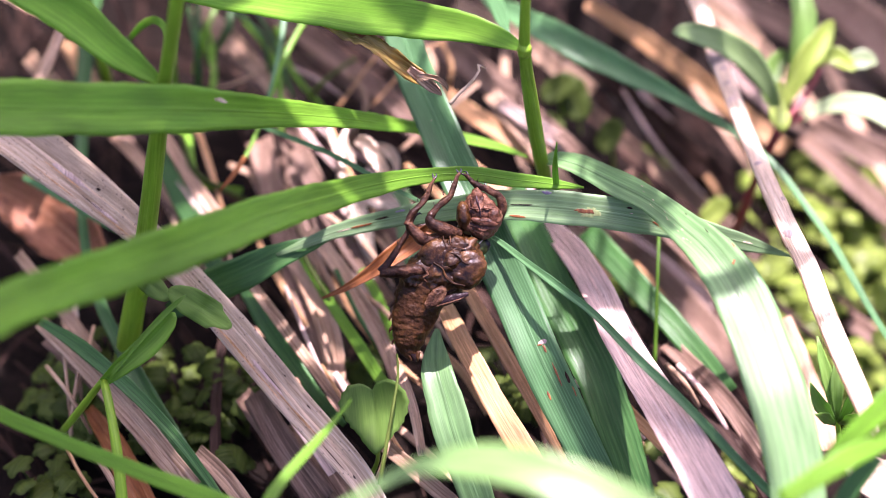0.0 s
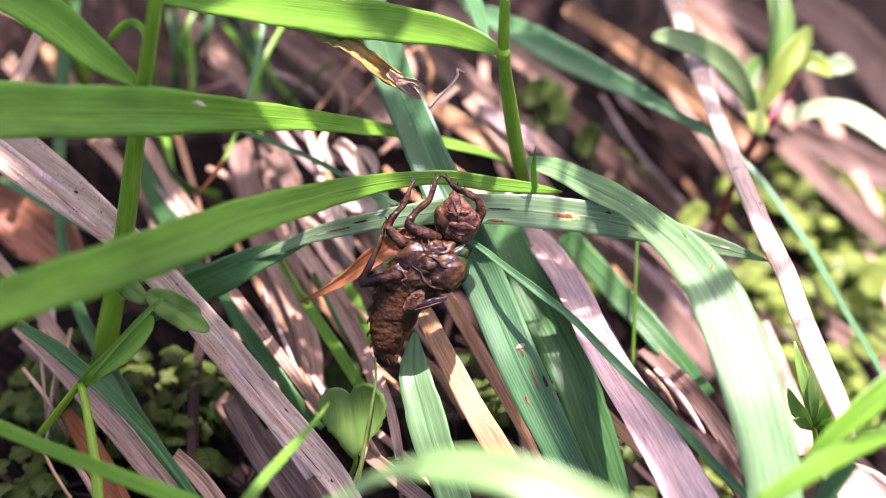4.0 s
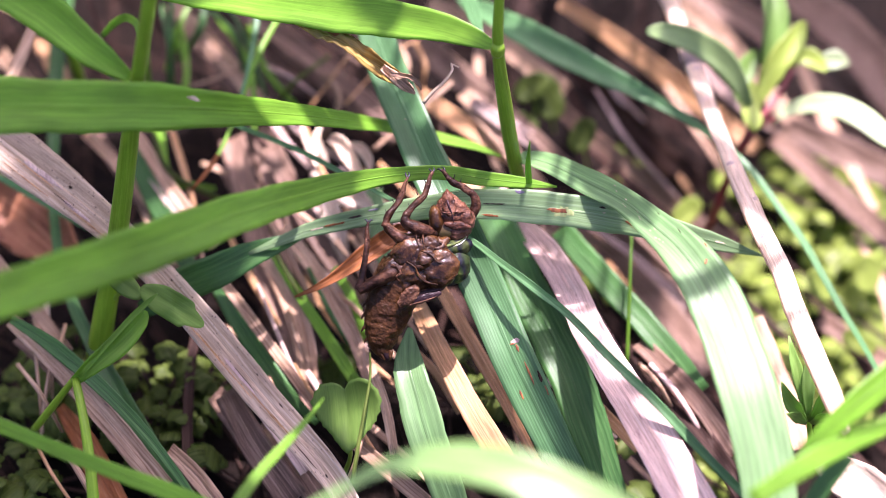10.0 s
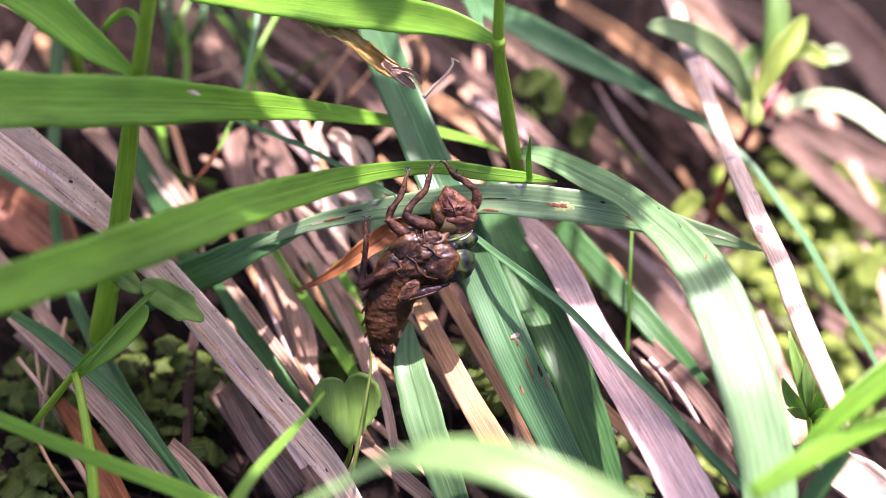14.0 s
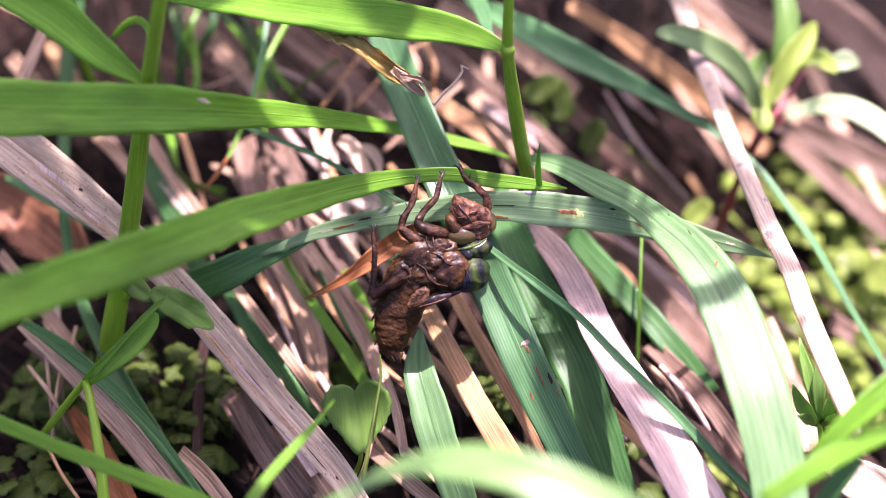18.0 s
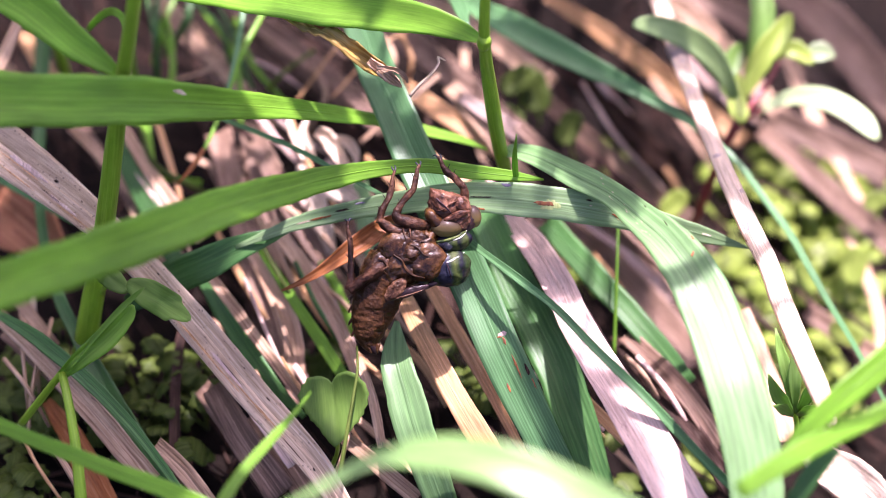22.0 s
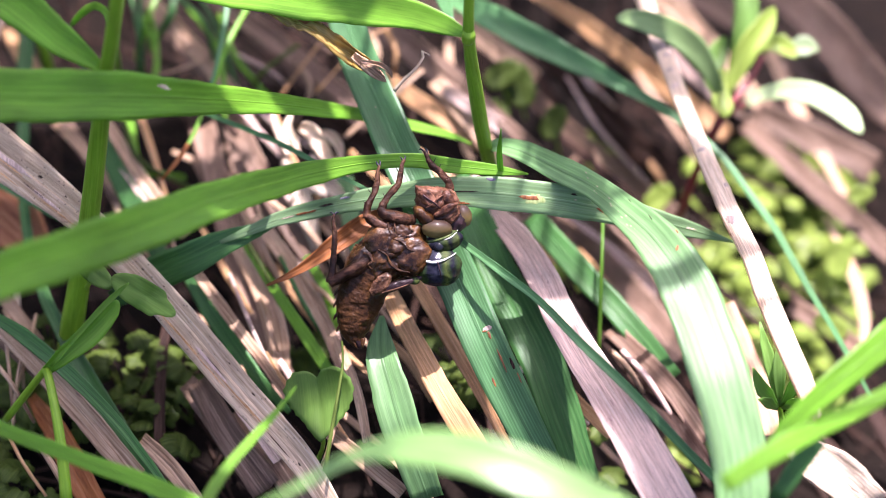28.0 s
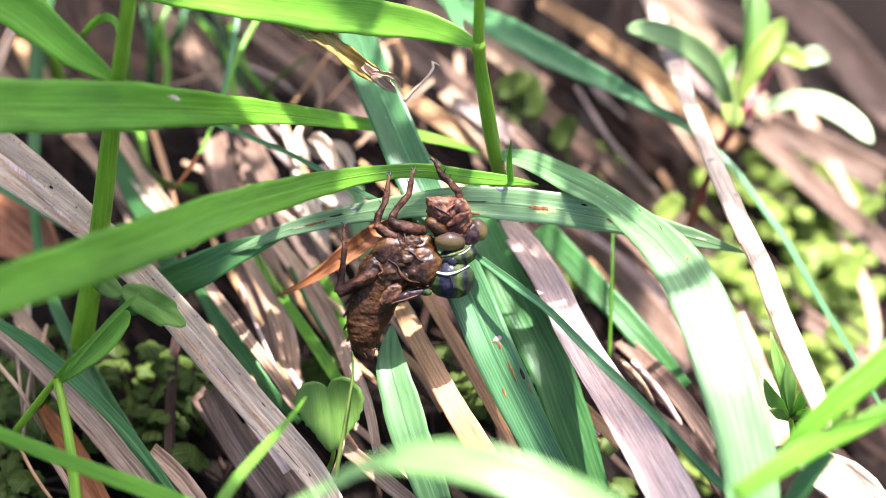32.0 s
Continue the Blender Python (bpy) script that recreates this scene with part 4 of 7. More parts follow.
blade("withered_leaf", MAUVE, [(-60.7, 127.0, 16.0, 5.2), (-41.6, 106.4, 18.0, 5.5), (-22.1, 86.8, 16.0, 5.2), (-3.6, 71.0, 10.0, 4.9)], "mauve-brown dead grass blade in the litter", "dead leaf", group="dead grass litter", fold=0.25, crumple=0.15)
stalk("straw_stalk", TAN, [(-21.2, 104.2, 24.0, 0.9), (-28.1, 90.3, 24.0, 0.9), (-36.3, 80.1, 18.0, 0.8)], "thin dry stalk lying in the litter", "dead grass stalk", group="dead grass litter", around=6)
stalk("straw_stalk", TAN, [(-4.5, 101.9, 26.0, 0.8), (-14.4, 93.8, 25.0, 0.8), (-26.5, 82.3, 18.0, 0.6)], "thin dry stalk lying in the litter", "dead grass stalk", group="dead grass litter", around=6)
stalk("straw_stalk", PINK_STRAW, [(-55.4, 101.6, 18.0, 1.1), (-42.4, 93.5, 18.0, 1.1), (-34.7, 89.9, 14.0, 0.9)], "thin dry stalk lying in the litter", "dead grass stalk", group="dead grass litter", around=6)
stalk("straw_stalk", TAN, [(-7.6, 102.9, 22.0, 1.4), (-4.9, 93.7, 22.0, 1.4), (-6.0, 91.1, 16.0, 1.1)], "thin dry stalk lying in the litter", "dead grass stalk", group="dead grass litter", around=6)
stalk("straw_stalk", STRAW, [(-70.2, 91.1, 16.0, 0.9), (-58.2, 96.9, 17.0, 0.9), (-50.4, 115.6, 13.0, 0.8)], "thin dry stalk lying in the litter", "dead grass stalk", group="dead grass litter", around=6)
stalk("straw_stalk", MAUVE, [(-42.6, 121.9, 16.0, 1.3), (-35.5, 111.0, 17.0, 1.3), (-22.7, 102.6, 14.0, 1.1)], "thin dry stalk lying in the litter", "dead grass stalk", group="dead grass litter", around=6)
stalk("grass_stalk", BLUE_DARK, [(-75.0, 112.6, 30.0, 1.4), (-74.4, 98.4, 26.0, 1.4), (-76.1, 95.5, 12.0, 1.3)], "thin green stalk standing in the litter", "grass stalk", group="living grass", around=6)
stalk("grass_stalk", BLUE_DARK, [(-65.8, 109.0, 30.0, 0.9), (-56.7, 99.6, 28.0, 1.2), (-54.9, 95.8, 18.0, 1.2)], "thin green stalk standing in the litter", "grass stalk", group="living grass", around=6)
stalk("grass_stalk", BLUE_DARK, [(-59.7, 110.2, 30.0, 0.9), (-54.0, 98.4, 28.0, 1.2), (-48.3, 87.8, 16.0, 1.2)], "thin green stalk standing in the litter", "grass stalk", group="living grass", around=6)
stalk("grass_stalk", MOSSY, [(-31.5, 97.1, 22.0, 1.1), (-40.2, 86.9, 22.0, 1.2), (-44.6, 87.6, 14.0, 1.2)], "thin green stalk standing in the litter", "grass stalk", group="living grass", around=6)
stalk("grass_stalk", BLUE_DARK, [(-94.7, 100.7, 26.0, 1.1), (-90.8, 91.5, 24.0, 1.2), (-85.9, 84.3, 14.0, 1.2)], "thin green stalk standing in the litter", "grass stalk", group="living grass", around=6)
stalk("grass_stalk", MOSSY, [(-76.1, 67.3, 22.0, 1.3), (-70.6, 54.7, 20.0, 1.5), (-57.3, 52.2, 12.0, 1.2)], "thin green stalk standing in the litter", "grass stalk", group="living grass", around=6)
stalk("grass_stalk", BLUE_DARK, [(-33.4, 23.4, 18.0, 1.1), (-26.5, 7.8, 17.0, 1.2), (-18.1, -3.9, 12.0, 1.1)], "thin green stalk standing in the litter", "grass stalk", group="living grass", around=6)
stalk("grass_stalk", MOSSY, [(-42.4, 27.3, 22.0, 1.1), (-36.4, 16.1, 20.0, 1.2), (-30.9, 10.3, 14.0, 1.0)], "thin green stalk standing in the litter", "grass stalk", group="living grass", around=6)
stalk("straw_stalk", STRAW, [(-97.6, -0.0, 18.0, 0.8), (-95.0, -12.1, 16.0, 0.9), (-94.3, -19.3, 8.0, 0.8)], "thin dry stalk lying in the litter", "dead grass stalk", group="dead grass litter", around=6)
stalk("straw_stalk", STRAW, [(-92.6, -1.8, 18.0, 0.8), (-93.2, -13.7, 16.0, 0.9), (-94.5, -20.9, 8.0, 0.8)], "thin dry stalk lying in the litter", "dead grass stalk", group="dead grass litter", around=6)
stalk("straw_stalk", TAN, [(-94.4, -25.3, 14.0, 0.9), (-89.1, -34.8, 14.0, 0.9), (-84.1, -39.9, 8.0, 0.8)], "thin dry stalk lying in the litter", "dead grass stalk", group="dead grass litter", around=6)
stalk("straw_stalk", PINK_STRAW, [(19.0, -3.7, 14.0, 0.9), (30.0, -13.9, 14.0, 0.9), (40.6, -20.9, 8.0, 0.8)], "thin dry stalk lying in the litter", "dead grass stalk", group="dead grass litter", around=6)
stalk("straw_stalk", MAUVE, [(38.8, 64.1, 4.0, 1.2), (51.1, 45.6, 4.0, 1.3), (64.8, 29.6, 0.0, 1.2)], "thin dry stalk lying in the litter", "dead grass stalk", group="dead grass litter", around=6)
stalk("straw_stalk", PINK_STRAW, [(49.7, -2.1, 12.0, 1.2), (54.9, -11.4, 13.0, 1.5), (60.7, -19.3, 8.0, 1.2)], "thin dry stalk lying in the litter", "dead grass stalk", group="dead grass litter", around=6)
blade("withered_leaf", STRAW, [(-79.0, 129.4, 14.0, 4.4), (-65.9, 111.0, 15.0, 4.6), (-55.3, 95.7, 14.0, 4.5), (-43.8, 79.6, 8.0, 4.2)], "pinkish beige dead grass blade in the litter", "dead leaf", group="dead grass litter", fold=0.25, crumple=0.15)
blade("withered_leaf", MAUVE, [(-56.9, 75.5, 12.0, 7.3), (-50.7, 52.3, 12.0, 7.1), (-44.8, 30.7, 12.0, 7.1), (-36.4, 6.6, 10.0, 7.3), (-30.3, -11.1, 6.0, 5.4)], "mauve-brown dead grass blade low in the litter", "dead leaf", group="dead grass litter", fold=0.25, crumple=0.15)
blade("withered_leaf", STRAW, [(-47.1, 34.6, 14.0, 4.1), (-39.7, 20.5, 15.0, 4.9), (-34.1, 5.1, 14.0, 5.7), (-32.4, -6.6, 9.0, 4.8)], "pinkish beige dead grass blade in the litter", "dead leaf", group="dead grass litter", fold=0.25, crumple=0.15)
blade("withered_leaf", STRAW, [(-40.5, 36.8, 18.0, 3.7), (-31.2, 21.6, 18.0, 4.0), (-22.3, 4.4, 17.0, 3.7), (-16.7, -8.9, 12.0, 3.0)], "pinkish beige dead grass blade in the litter", "dead leaf", group="dead grass litter", fold=0.25, crumple=0.15)
blade("withered_leaf", STRAW, [(-55.3, 19.8, 20.0, 2.2), (-46.7, 6.3, 20.0, 2.8), (-36.3, -9.3, 19.0, 2.5), (-29.6, -17.1, 14.0, 1.9)], "pinkish beige dead grass blade in the litter", "dead leaf", group="dead grass litter", fold=0.25, crumple=0.15)
blade("withered_leaf", MAUVE, [(-45.5, 68.2, 16.0, 5.3), (-38.5, 50.5, 16.0, 5.4), (-30.6, 34.6, 14.0, 5.0), (-20.3, 19.2, 10.0, 4.1)], "tan dead grass blade in the litter", "dead leaf", group="dead grass litter", fold=0.25, crumple=0.15)
blade("withered_leaf", STRAW, [(5.6, 89.0, 16.0, 4.3), (14.5, 73.5, 16.0, 4.9), (23.2, 60.0, 12.5, 4.8), (34.1, 54.1, -0.7, 4.2)], "pinkish beige dead grass blade in the litter", "dead leaf", group="dead grass litter", fold=0.25, crumple=0.15)
blade("withered_leaf", MAUVE, [(17.5, 78.1, 20.0, 2.7), (26.4, 68.5, 16.8, 3.5), (34.2, 66.4, 8.3, 4.2), (49.4, 66.3, -13.9, 4.4), (64.8, 61.4, -32.2, 4.9)], "mauve-brown dead grass blade in the litter", "dead leaf", group="dead grass litter", fold=0.25, crumple=0.15)
blade("withered_leaf", MAUVE, [(27.8, 96.8, 8.8, 4.4), (47.7, 91.2, -10.2, 5.7), (69.0, 90.3, -32.5, 6.3), (85.3, 79.2, -40.0, 6.3)], "mauve-brown dead grass blade low in the litter", "dead leaf", group="dead grass litter", fold=0.25, crumple=0.15)
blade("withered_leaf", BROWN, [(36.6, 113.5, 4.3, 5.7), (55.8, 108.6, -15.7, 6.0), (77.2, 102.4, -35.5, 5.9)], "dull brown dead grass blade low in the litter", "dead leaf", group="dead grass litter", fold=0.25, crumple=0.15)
blade("withered_leaf", TAN, [(33.9, 132.7, 11.2, 3.9), (55.5, 136.7, -9.7, 5.5), (79.7, 134.0, -30.5, 5.6), (96.6, 121.7, -38.0, 4.9)], "tan dead grass blade in the litter", "dead leaf", group="dead grass litter", fold=0.25, crumple=0.15)
blade("withered_leaf", STRAW, [(72.5, 180.0, -23.8, 6.4), (88.5, 167.2, -31.9, 6.9), (97.8, 150.7, -34.0, 6.3), (112.2, 131.2, -40.0, 4.9)], "pinkish beige dead grass blade in the litter", "dead leaf", group="dead grass litter", fold=0.25, crumple=0.15)
blade("withered_leaf", MAUVE, [(100.4, 118.4, -30.0, 4.8), (111.7, 101.7, -30.0, 6.1), (123.2, 87.4, -32.0, 6.8), (139.6, 70.8, -38.0, 6.4)], "mauve-brown dead grass blade in the litter", "dead leaf", group="dead grass litter", fold=0.25, crumple=0.15)
blade("withered_leaf", MAUVE, [(106.1, 129.6, -36.0, 7.3), (120.4, 119.7, -36.0, 9.7), (140.1, 109.1, -40.0, 9.6)], "mauve-brown dead grass blade in the litter", "dead leaf", group="dead grass litter", fold=0.25, crumple=0.15)
blade("withered_leaf", MAUVE, [(114.0, 185.1, -28.0, 11.7), (129.1, 162.7, -28.0, 13.9), (142.4, 133.4, -30.0, 13.4), (158.4, 119.7, -36.0, 10.9)], "mauve-brown dead grass blade in the litter", "dead leaf", group="dead grass litter", fold=0.25, crumple=0.15)
blade("withered_leaf", MAUVE, [(82.5, 195.7, -36.8, 7.9), (109.0, 176.5, -40.0, 9.1), (132.9, 148.8, -42.0, 10.2)], "mauve-brown dead grass blade low in the litter", "dead leaf", group="dead grass litter", fold=0.25, crumple=0.15)
blade("withered_leaf", MAUVE, [(25.8, 47.3, 8.8, 8.3), (41.7, 49.0, -6.4, 9.7), (58.5, 48.4, -26.7, 10.0), (72.5, 29.2, -29.8, 8.5)], "mauve-brown dead grass blade in the litter", "dead leaf", group="dead grass litter", fold=0.25, crumple=0.15)
blade("withered_leaf", MAUVE, [(47.5, 4.9, 12.0, 4.4), (59.6, -12.3, 12.0, 4.7), (67.9, -25.7, 8.0, 4.2)], "mauve-brown dead grass blade in the litter", "dead leaf", group="dead grass litter", fold=0.25, crumple=0.15)
blade("withered_leaf", STRAW, [(76.2, 13.8, 10.0, 5.6), (80.5, -7.3, 10.0, 5.8), (84.0, -24.1, 8.0, 5.3)], "pinkish beige dead grass blade in the litter", "dead leaf", group="dead grass litter", fold=0.25, crumple=0.15)
blade("withered_leaf", STRAW, [(-102.9, 3.7, 22.0, 3.7), (-88.5, -11.6, 22.0, 4.6), (-75.1, -26.4, 20.0, 5.4), (-62.9, -39.3, 14.0, 5.3)], "pinkish beige dead grass blade in the litter", "dead leaf", group="dead grass litter", fold=0.25, crumple=0.15)
blade("withered_leaf", STRAW, [(-113.3, 29.1, 18.0, 2.9), (-99.2, 10.6, 18.0, 3.3), (-90.1, -0.2, 14.0, 3.3)], "pinkish beige dead grass blade in the litter", "dead leaf", group="dead grass litter", fold=0.25, crumple=0.15)
blade("withered_leaf", STRAW, [(-81.6, 71.5, 18.0, 3.1), (-68.8, 48.6, 18.0, 3.5), (-57.8, 34.6, 14.0, 3.2)], "pinkish beige dead grass blade in the litter", "dead leaf", group="dead grass litter", fold=0.25, crumple=0.15)
blade("withered_leaf", STRAW, [(-96.2, 75.6, 14.0, 2.9), (-83.8, 60.7, 14.0, 3.1), (-71.9, 44.3, 12.0, 2.8)], "pinkish beige dead grass blade in the litter", "dead leaf", group="dead grass litter", fold=0.25, crumple=0.15)
blade("withered_leaf", MAUVE, [(-51.1, -12.1, 14.0, 6.0), (-43.4, -26.8, 14.0, 6.9), (-34.0, -39.0, 9.0, 7.2)], "mauve-brown dead grass blade low in the litter", "dead leaf", group="dead grass litter", fold=0.25, crumple=0.15)
blade("withered_leaf", MAUVE, [(-41.7, -17.4, 10.0, 6.4), (-33.1, -30.3, 10.0, 7.3), (-23.6, -43.1, 6.0, 7.2)], "mauve-brown dead grass blade low in the litter", "dead leaf", group="dead grass litter", fold=0.25, crumple=0.15)
blade("withered_leaf", STRAW, [(-62.4, -29.8, 16.0, 3.1), (-55.2, -37.6, 16.0, 4.1), (-48.9, -44.2, 10.0, 4.1)], "pinkish beige dead grass blade in the litter", "dead leaf", group="dead grass litter", fold=0.25, crumple=0.15)
blade("withered_leaf", STRAW, [(-17.1, -8.4, 20.0, 1.9), (-13.5, -20.0, 20.0, 2.3), (-11.1, -31.4, 16.0, 2.1)], "pinkish beige dead grass blade in the litter", "dead leaf", group="dead grass litter", fold=0.25, crumple=0.15)
blade("withered_leaf", STRAW, [(-20.0, -26.8, 14.0, 3.1), (-12.1, -34.7, 14.0, 3.7), (-3.1, -41.2, 10.0, 3.5)], "pinkish beige dead grass blade in the litter", "dead leaf", group="dead grass litter", fold=0.25, crumple=0.15)
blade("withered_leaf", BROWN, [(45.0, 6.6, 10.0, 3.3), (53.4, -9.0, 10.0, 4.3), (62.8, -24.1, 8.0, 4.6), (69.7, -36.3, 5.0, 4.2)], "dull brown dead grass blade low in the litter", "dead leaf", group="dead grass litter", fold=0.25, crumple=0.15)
blade("withered_leaf", STRAW, [(-125.8, 111.9, 10.0, 4.4), (-113.6, 95.5, 10.0, 4.5), (-104.5, 84.0, 8.0, 4.2)], "pinkish beige dead grass blade in the litter", "dead leaf", group="dead grass litter", fold=0.25, crumple=0.15)
blade("withered_leaf", TAN, [(-114.3, 114.6, 14.0, 5.1), (-105.2, 95.7, 14.0, 5.5), (-99.8, 86.4, 10.0, 5.0)], "tan dead grass blade in the litter", "dead leaf", group="dead grass litter", fold=0.25, crumple=0.15)
blade("withered_leaf", STRAW, [(2.4, 82.6, 26.0, 1.3), (-6.6, 73.8, 24.0, 1.5), (-18.4, 65.1, 18.0, 1.2)], "pinkish beige dead grass blade in the litter", "dead leaf", group="dead grass litter", fold=0.25, crumple=0.15)
blade("withered_leaf", MAUVE, [(-13.7, 121.6, 10.0, 6.5), (7.2, 97.8, 10.0, 6.6), (22.6, 80.5, 7.1, 6.2)], "mauve-brown dead grass blade low in the litter", "dead leaf", group="dead grass litter", fold=0.25, crumple=0.15)
blade("withered_leaf", MAUVE, [(-24.4, 54.1, 8.0, 5.9), (-15.0, 32.3, 8.0, 6.5), (-7.6, 17.1, 6.0, 5.6)], "mauve-brown dead grass blade low in the litter", "dead leaf", group="dead grass litter", fold=0.25, crumple=0.15)
blade("withered_leaf", STRAW, [(-4.0, 134.1, 10.0, 5.3), (15.5, 116.7, 10.0, 5.9), (34.9, 106.4, -0.2, 5.9)], "pinkish beige dead grass blade in the litter", "dead leaf", group="dead grass litter", fold=0.25, crumple=0.15)
blade("withered_leaf", MAUVE, [(43.8, 82.7, -8.3, 4.0), (59.1, 76.6, -25.0, 4.5), (72.3, 66.3, -37.7, 4.5)], "mauve-brown dead grass blade in the litter", "dead leaf", group="dead grass litter", fold=0.25, crumple=0.15)
blade("withered_leaf", BROWN, [(52.7, 108.1, -19.9, 4.6), (74.0, 100.8, -38.8, 5.2), (88.1, 86.3, -43.0, 4.7)], "dull brown dead grass blade low in the litter", "dead leaf", group="dead grass litter", fold=0.25, crumple=0.15)
blade("withered_leaf", MAUVE, [(106.2, 53.8, -38.0, 5.1), (114.5, 45.6, -38.0, 5.6), (122.3, 23.3, -24.9, 4.8)], "mauve-brown dead grass blade in the litter", "dead leaf", group="dead grass litter", fold=0.25, crumple=0.15)
blade("withered_leaf", MAUVE, [(-79.0, 127.9, 13.0, 2.9), (-67.4, 109.7, 14.0, 3.8), (-56.9, 95.5, 13.0, 3.8), (-47.0, 84.0, 9.0, 2.8)], "mauve-brown dead grass blade in the litter", "dead leaf", group="dead grass litter", fold=0.25, crumple=0.15)
blade("withered_leaf", MAUVE, [(-56.2, 127.9, 12.0, 4.9), (-42.0, 109.6, 13.0, 5.7), (-30.4, 95.5, 12.0, 5.0), (-20.7, 84.0, 9.0, 3.4)], "mauve-brown dead grass blade in the litter", "dead leaf", group="dead grass litter", fold=0.25, crumple=0.15)
blade("withered_leaf", MAUVE, [(-46.3, 124.0, 10.0, 3.9), (-28.9, 96.6, 11.0, 4.4), (-12.9, 78.4, 8.0, 3.7)], "mauve-brown dead grass blade in the litter", "dead leaf", group="dead grass litter", fold=0.25, crumple=0.15)
blade("withered_leaf", TAN, [(-13.2, 100.1, 12.0, 3.1), (0.9, 84.2, 13.0, 4.9), (13.1, 73.2, 12.0, 4.6), (25.2, 66.6, 5.7, 3.0)], "tan dead grass blade in the litter", "dead leaf", group="dead grass litter", fold=0.25, crumple=0.15)
blade("withered_leaf", MAUVE, [(-6.4, 121.3, 8.0, 4.2), (12.0, 96.4, 9.0, 5.0), (27.4, 80.3, 2.8, 4.3)], "mauve-brown dead grass blade in the litter", "dead leaf", group="dead grass litter", fold=0.25, crumple=0.15)
blade("withered_leaf", PINK_STRAW, [(7.8, 83.4, 18.0, 2.7), (18.1, 72.5, 19.0, 4.2), (28.1, 69.2, 12.7, 4.0), (38.0, 71.1, -1.1, 2.8)], "pinkish dead grass blade in the litter", "dead leaf", group="dead grass litter", fold=0.25, crumple=0.15)
blade("withered_leaf", MAUVE, [(-97.7, 84.2, 12.0, 3.1), (-84.8, 61.6, 13.0, 3.9), (-72.1, 44.1, 10.0, 3.5)], "mauve-brown dead grass blade in the litter", "dead leaf", group="dead grass litter", fold=0.25, crumple=0.15)
blade("withered_leaf", PINK_STRAW, [(-81.3, 67.0, 16.0, 2.7), (-70.2, 47.5, 17.0, 3.2), (-60.8, 35.4, 13.0, 2.9)], "pinkish dead grass blade in the litter", "dead leaf", group="dead grass litter", fold=0.25, crumple=0.15)
blade("withered_leaf", MAUVE, [(-57.0, 64.5, 10.0, 3.9), (-48.6, 43.1, 11.0, 5.0), (-40.1, 21.0, 10.0, 4.8), (-35.1, 2.6, 6.0, 3.3)], "mauve-brown dead grass blade in the litter", "dead leaf", group="dead grass litter", fold=0.25, crumple=0.15)
blade("withered_leaf", MAUVE, [(-50.8, 82.9, 9.0, 6.2), (-43.8, 58.3, 10.0, 7.2), (-36.8, 36.1, 8.0, 5.8)], "mauve-brown dead grass blade in the litter", "dead leaf", group="dead grass litter", fold=0.25, crumple=0.15)
blade("withered_leaf", PINK_STRAW, [(-36.3, 57.3, 11.0, 3.6), (-29.3, 34.4, 12.0, 4.3), (-22.1, 11.8, 10.0, 3.9), (-18.4, -0.9, 6.0, 2.5)], "pinkish dead grass blade in the litter", "dead leaf", group="dead grass litter", fold=0.25, crumple=0.15)
blade("withered_leaf", MAUVE, [(-54.6, -8.4, 9.0, 4.6), (-45.4, -22.4, 10.0, 5.8), (-34.0, -38.4, 8.0, 5.7)], "mauve-brown dead grass blade in the litter", "dead leaf", group="dead grass litter", fold=0.25, crumple=0.15)
blade("withered_leaf", PINK_STRAW, [(-51.3, -6.1, 17.0, 2.7), (-41.0, -21.1, 17.0, 2.9), (-31.4, -34.1, 13.0, 2.6)], "pinkish dead grass blade in the litter", "dead leaf", group="dead grass litter", fold=0.25, crumple=0.15)
blade("withered_leaf", MAUVE, [(42.7, 62.8, -10.3, 7.2), (57.9, 62.2, -25.9, 8.6), (76.4, 55.9, -40.6, 8.0)], "mauve-brown dead grass blade in the litter", "dead leaf", group="dead grass litter", fold=0.25, crumple=0.15)
blade("withered_leaf", PINK_STRAW, [(37.0, 54.4, 1.0, 3.0), (50.1, 54.6, -12.7, 4.0), (68.9, 53.4, -32.8, 3.7)], "pinkish dead grass blade in the litter", "dead leaf", group="dead grass litter", fold=0.25, crumple=0.15)
blade("withered_leaf", TAN, [(24.4, -3.7, 14.0, 2.2), (33.9, -14.6, 15.0, 2.9), (45.3, -26.3, 11.0, 2.6)], "tan dead grass blade in the litter", "dead leaf", group="dead grass litter", fold=0.25, crumple=0.15)
blade("withered_leaf", MAUVE, [(-103.1, 5.0, 14.0, 3.6), (-87.3, -10.5, 14.0, 4.0), (-71.2, -27.2, 10.0, 3.9)], "mauve-brown dead grass blade in the litter", "dead leaf", group="dead grass litter", fold=0.25, crumple=0.15)
blade("withered_leaf", PINK_STRAW, [(16.5, 26.6, 10.0, 2.8), (24.6, 11.9, 7.8, 3.6), (33.6, -6.2, 3.9, 3.2)], "pinkish dead grass blade in the litter", "dead leaf", group="dead grass litter", fold=0.25, crumple=0.15)
blade("dry_straw", STRAW, [(-24.2, 55.4, 12.5, 1.1), (-18.4, 43.0, 15.5, 1.5), (-14.1, 37.6, 10.5, 0.7)], "thin dry shred of dead grass in the litter", "dry straw", group="dead grass litter", across=4, step=4)
blade("dry_straw", STRAW, [(-38.1, 13.0, 14.7, 0.8), (-35.1, 2.1, 17.7, 1.2), (-33.0, -2.2, 12.7, 0.6)], "thin dry shred of dead grass in the litter", "dry straw", group="dead grass litter", across=4, step=4)
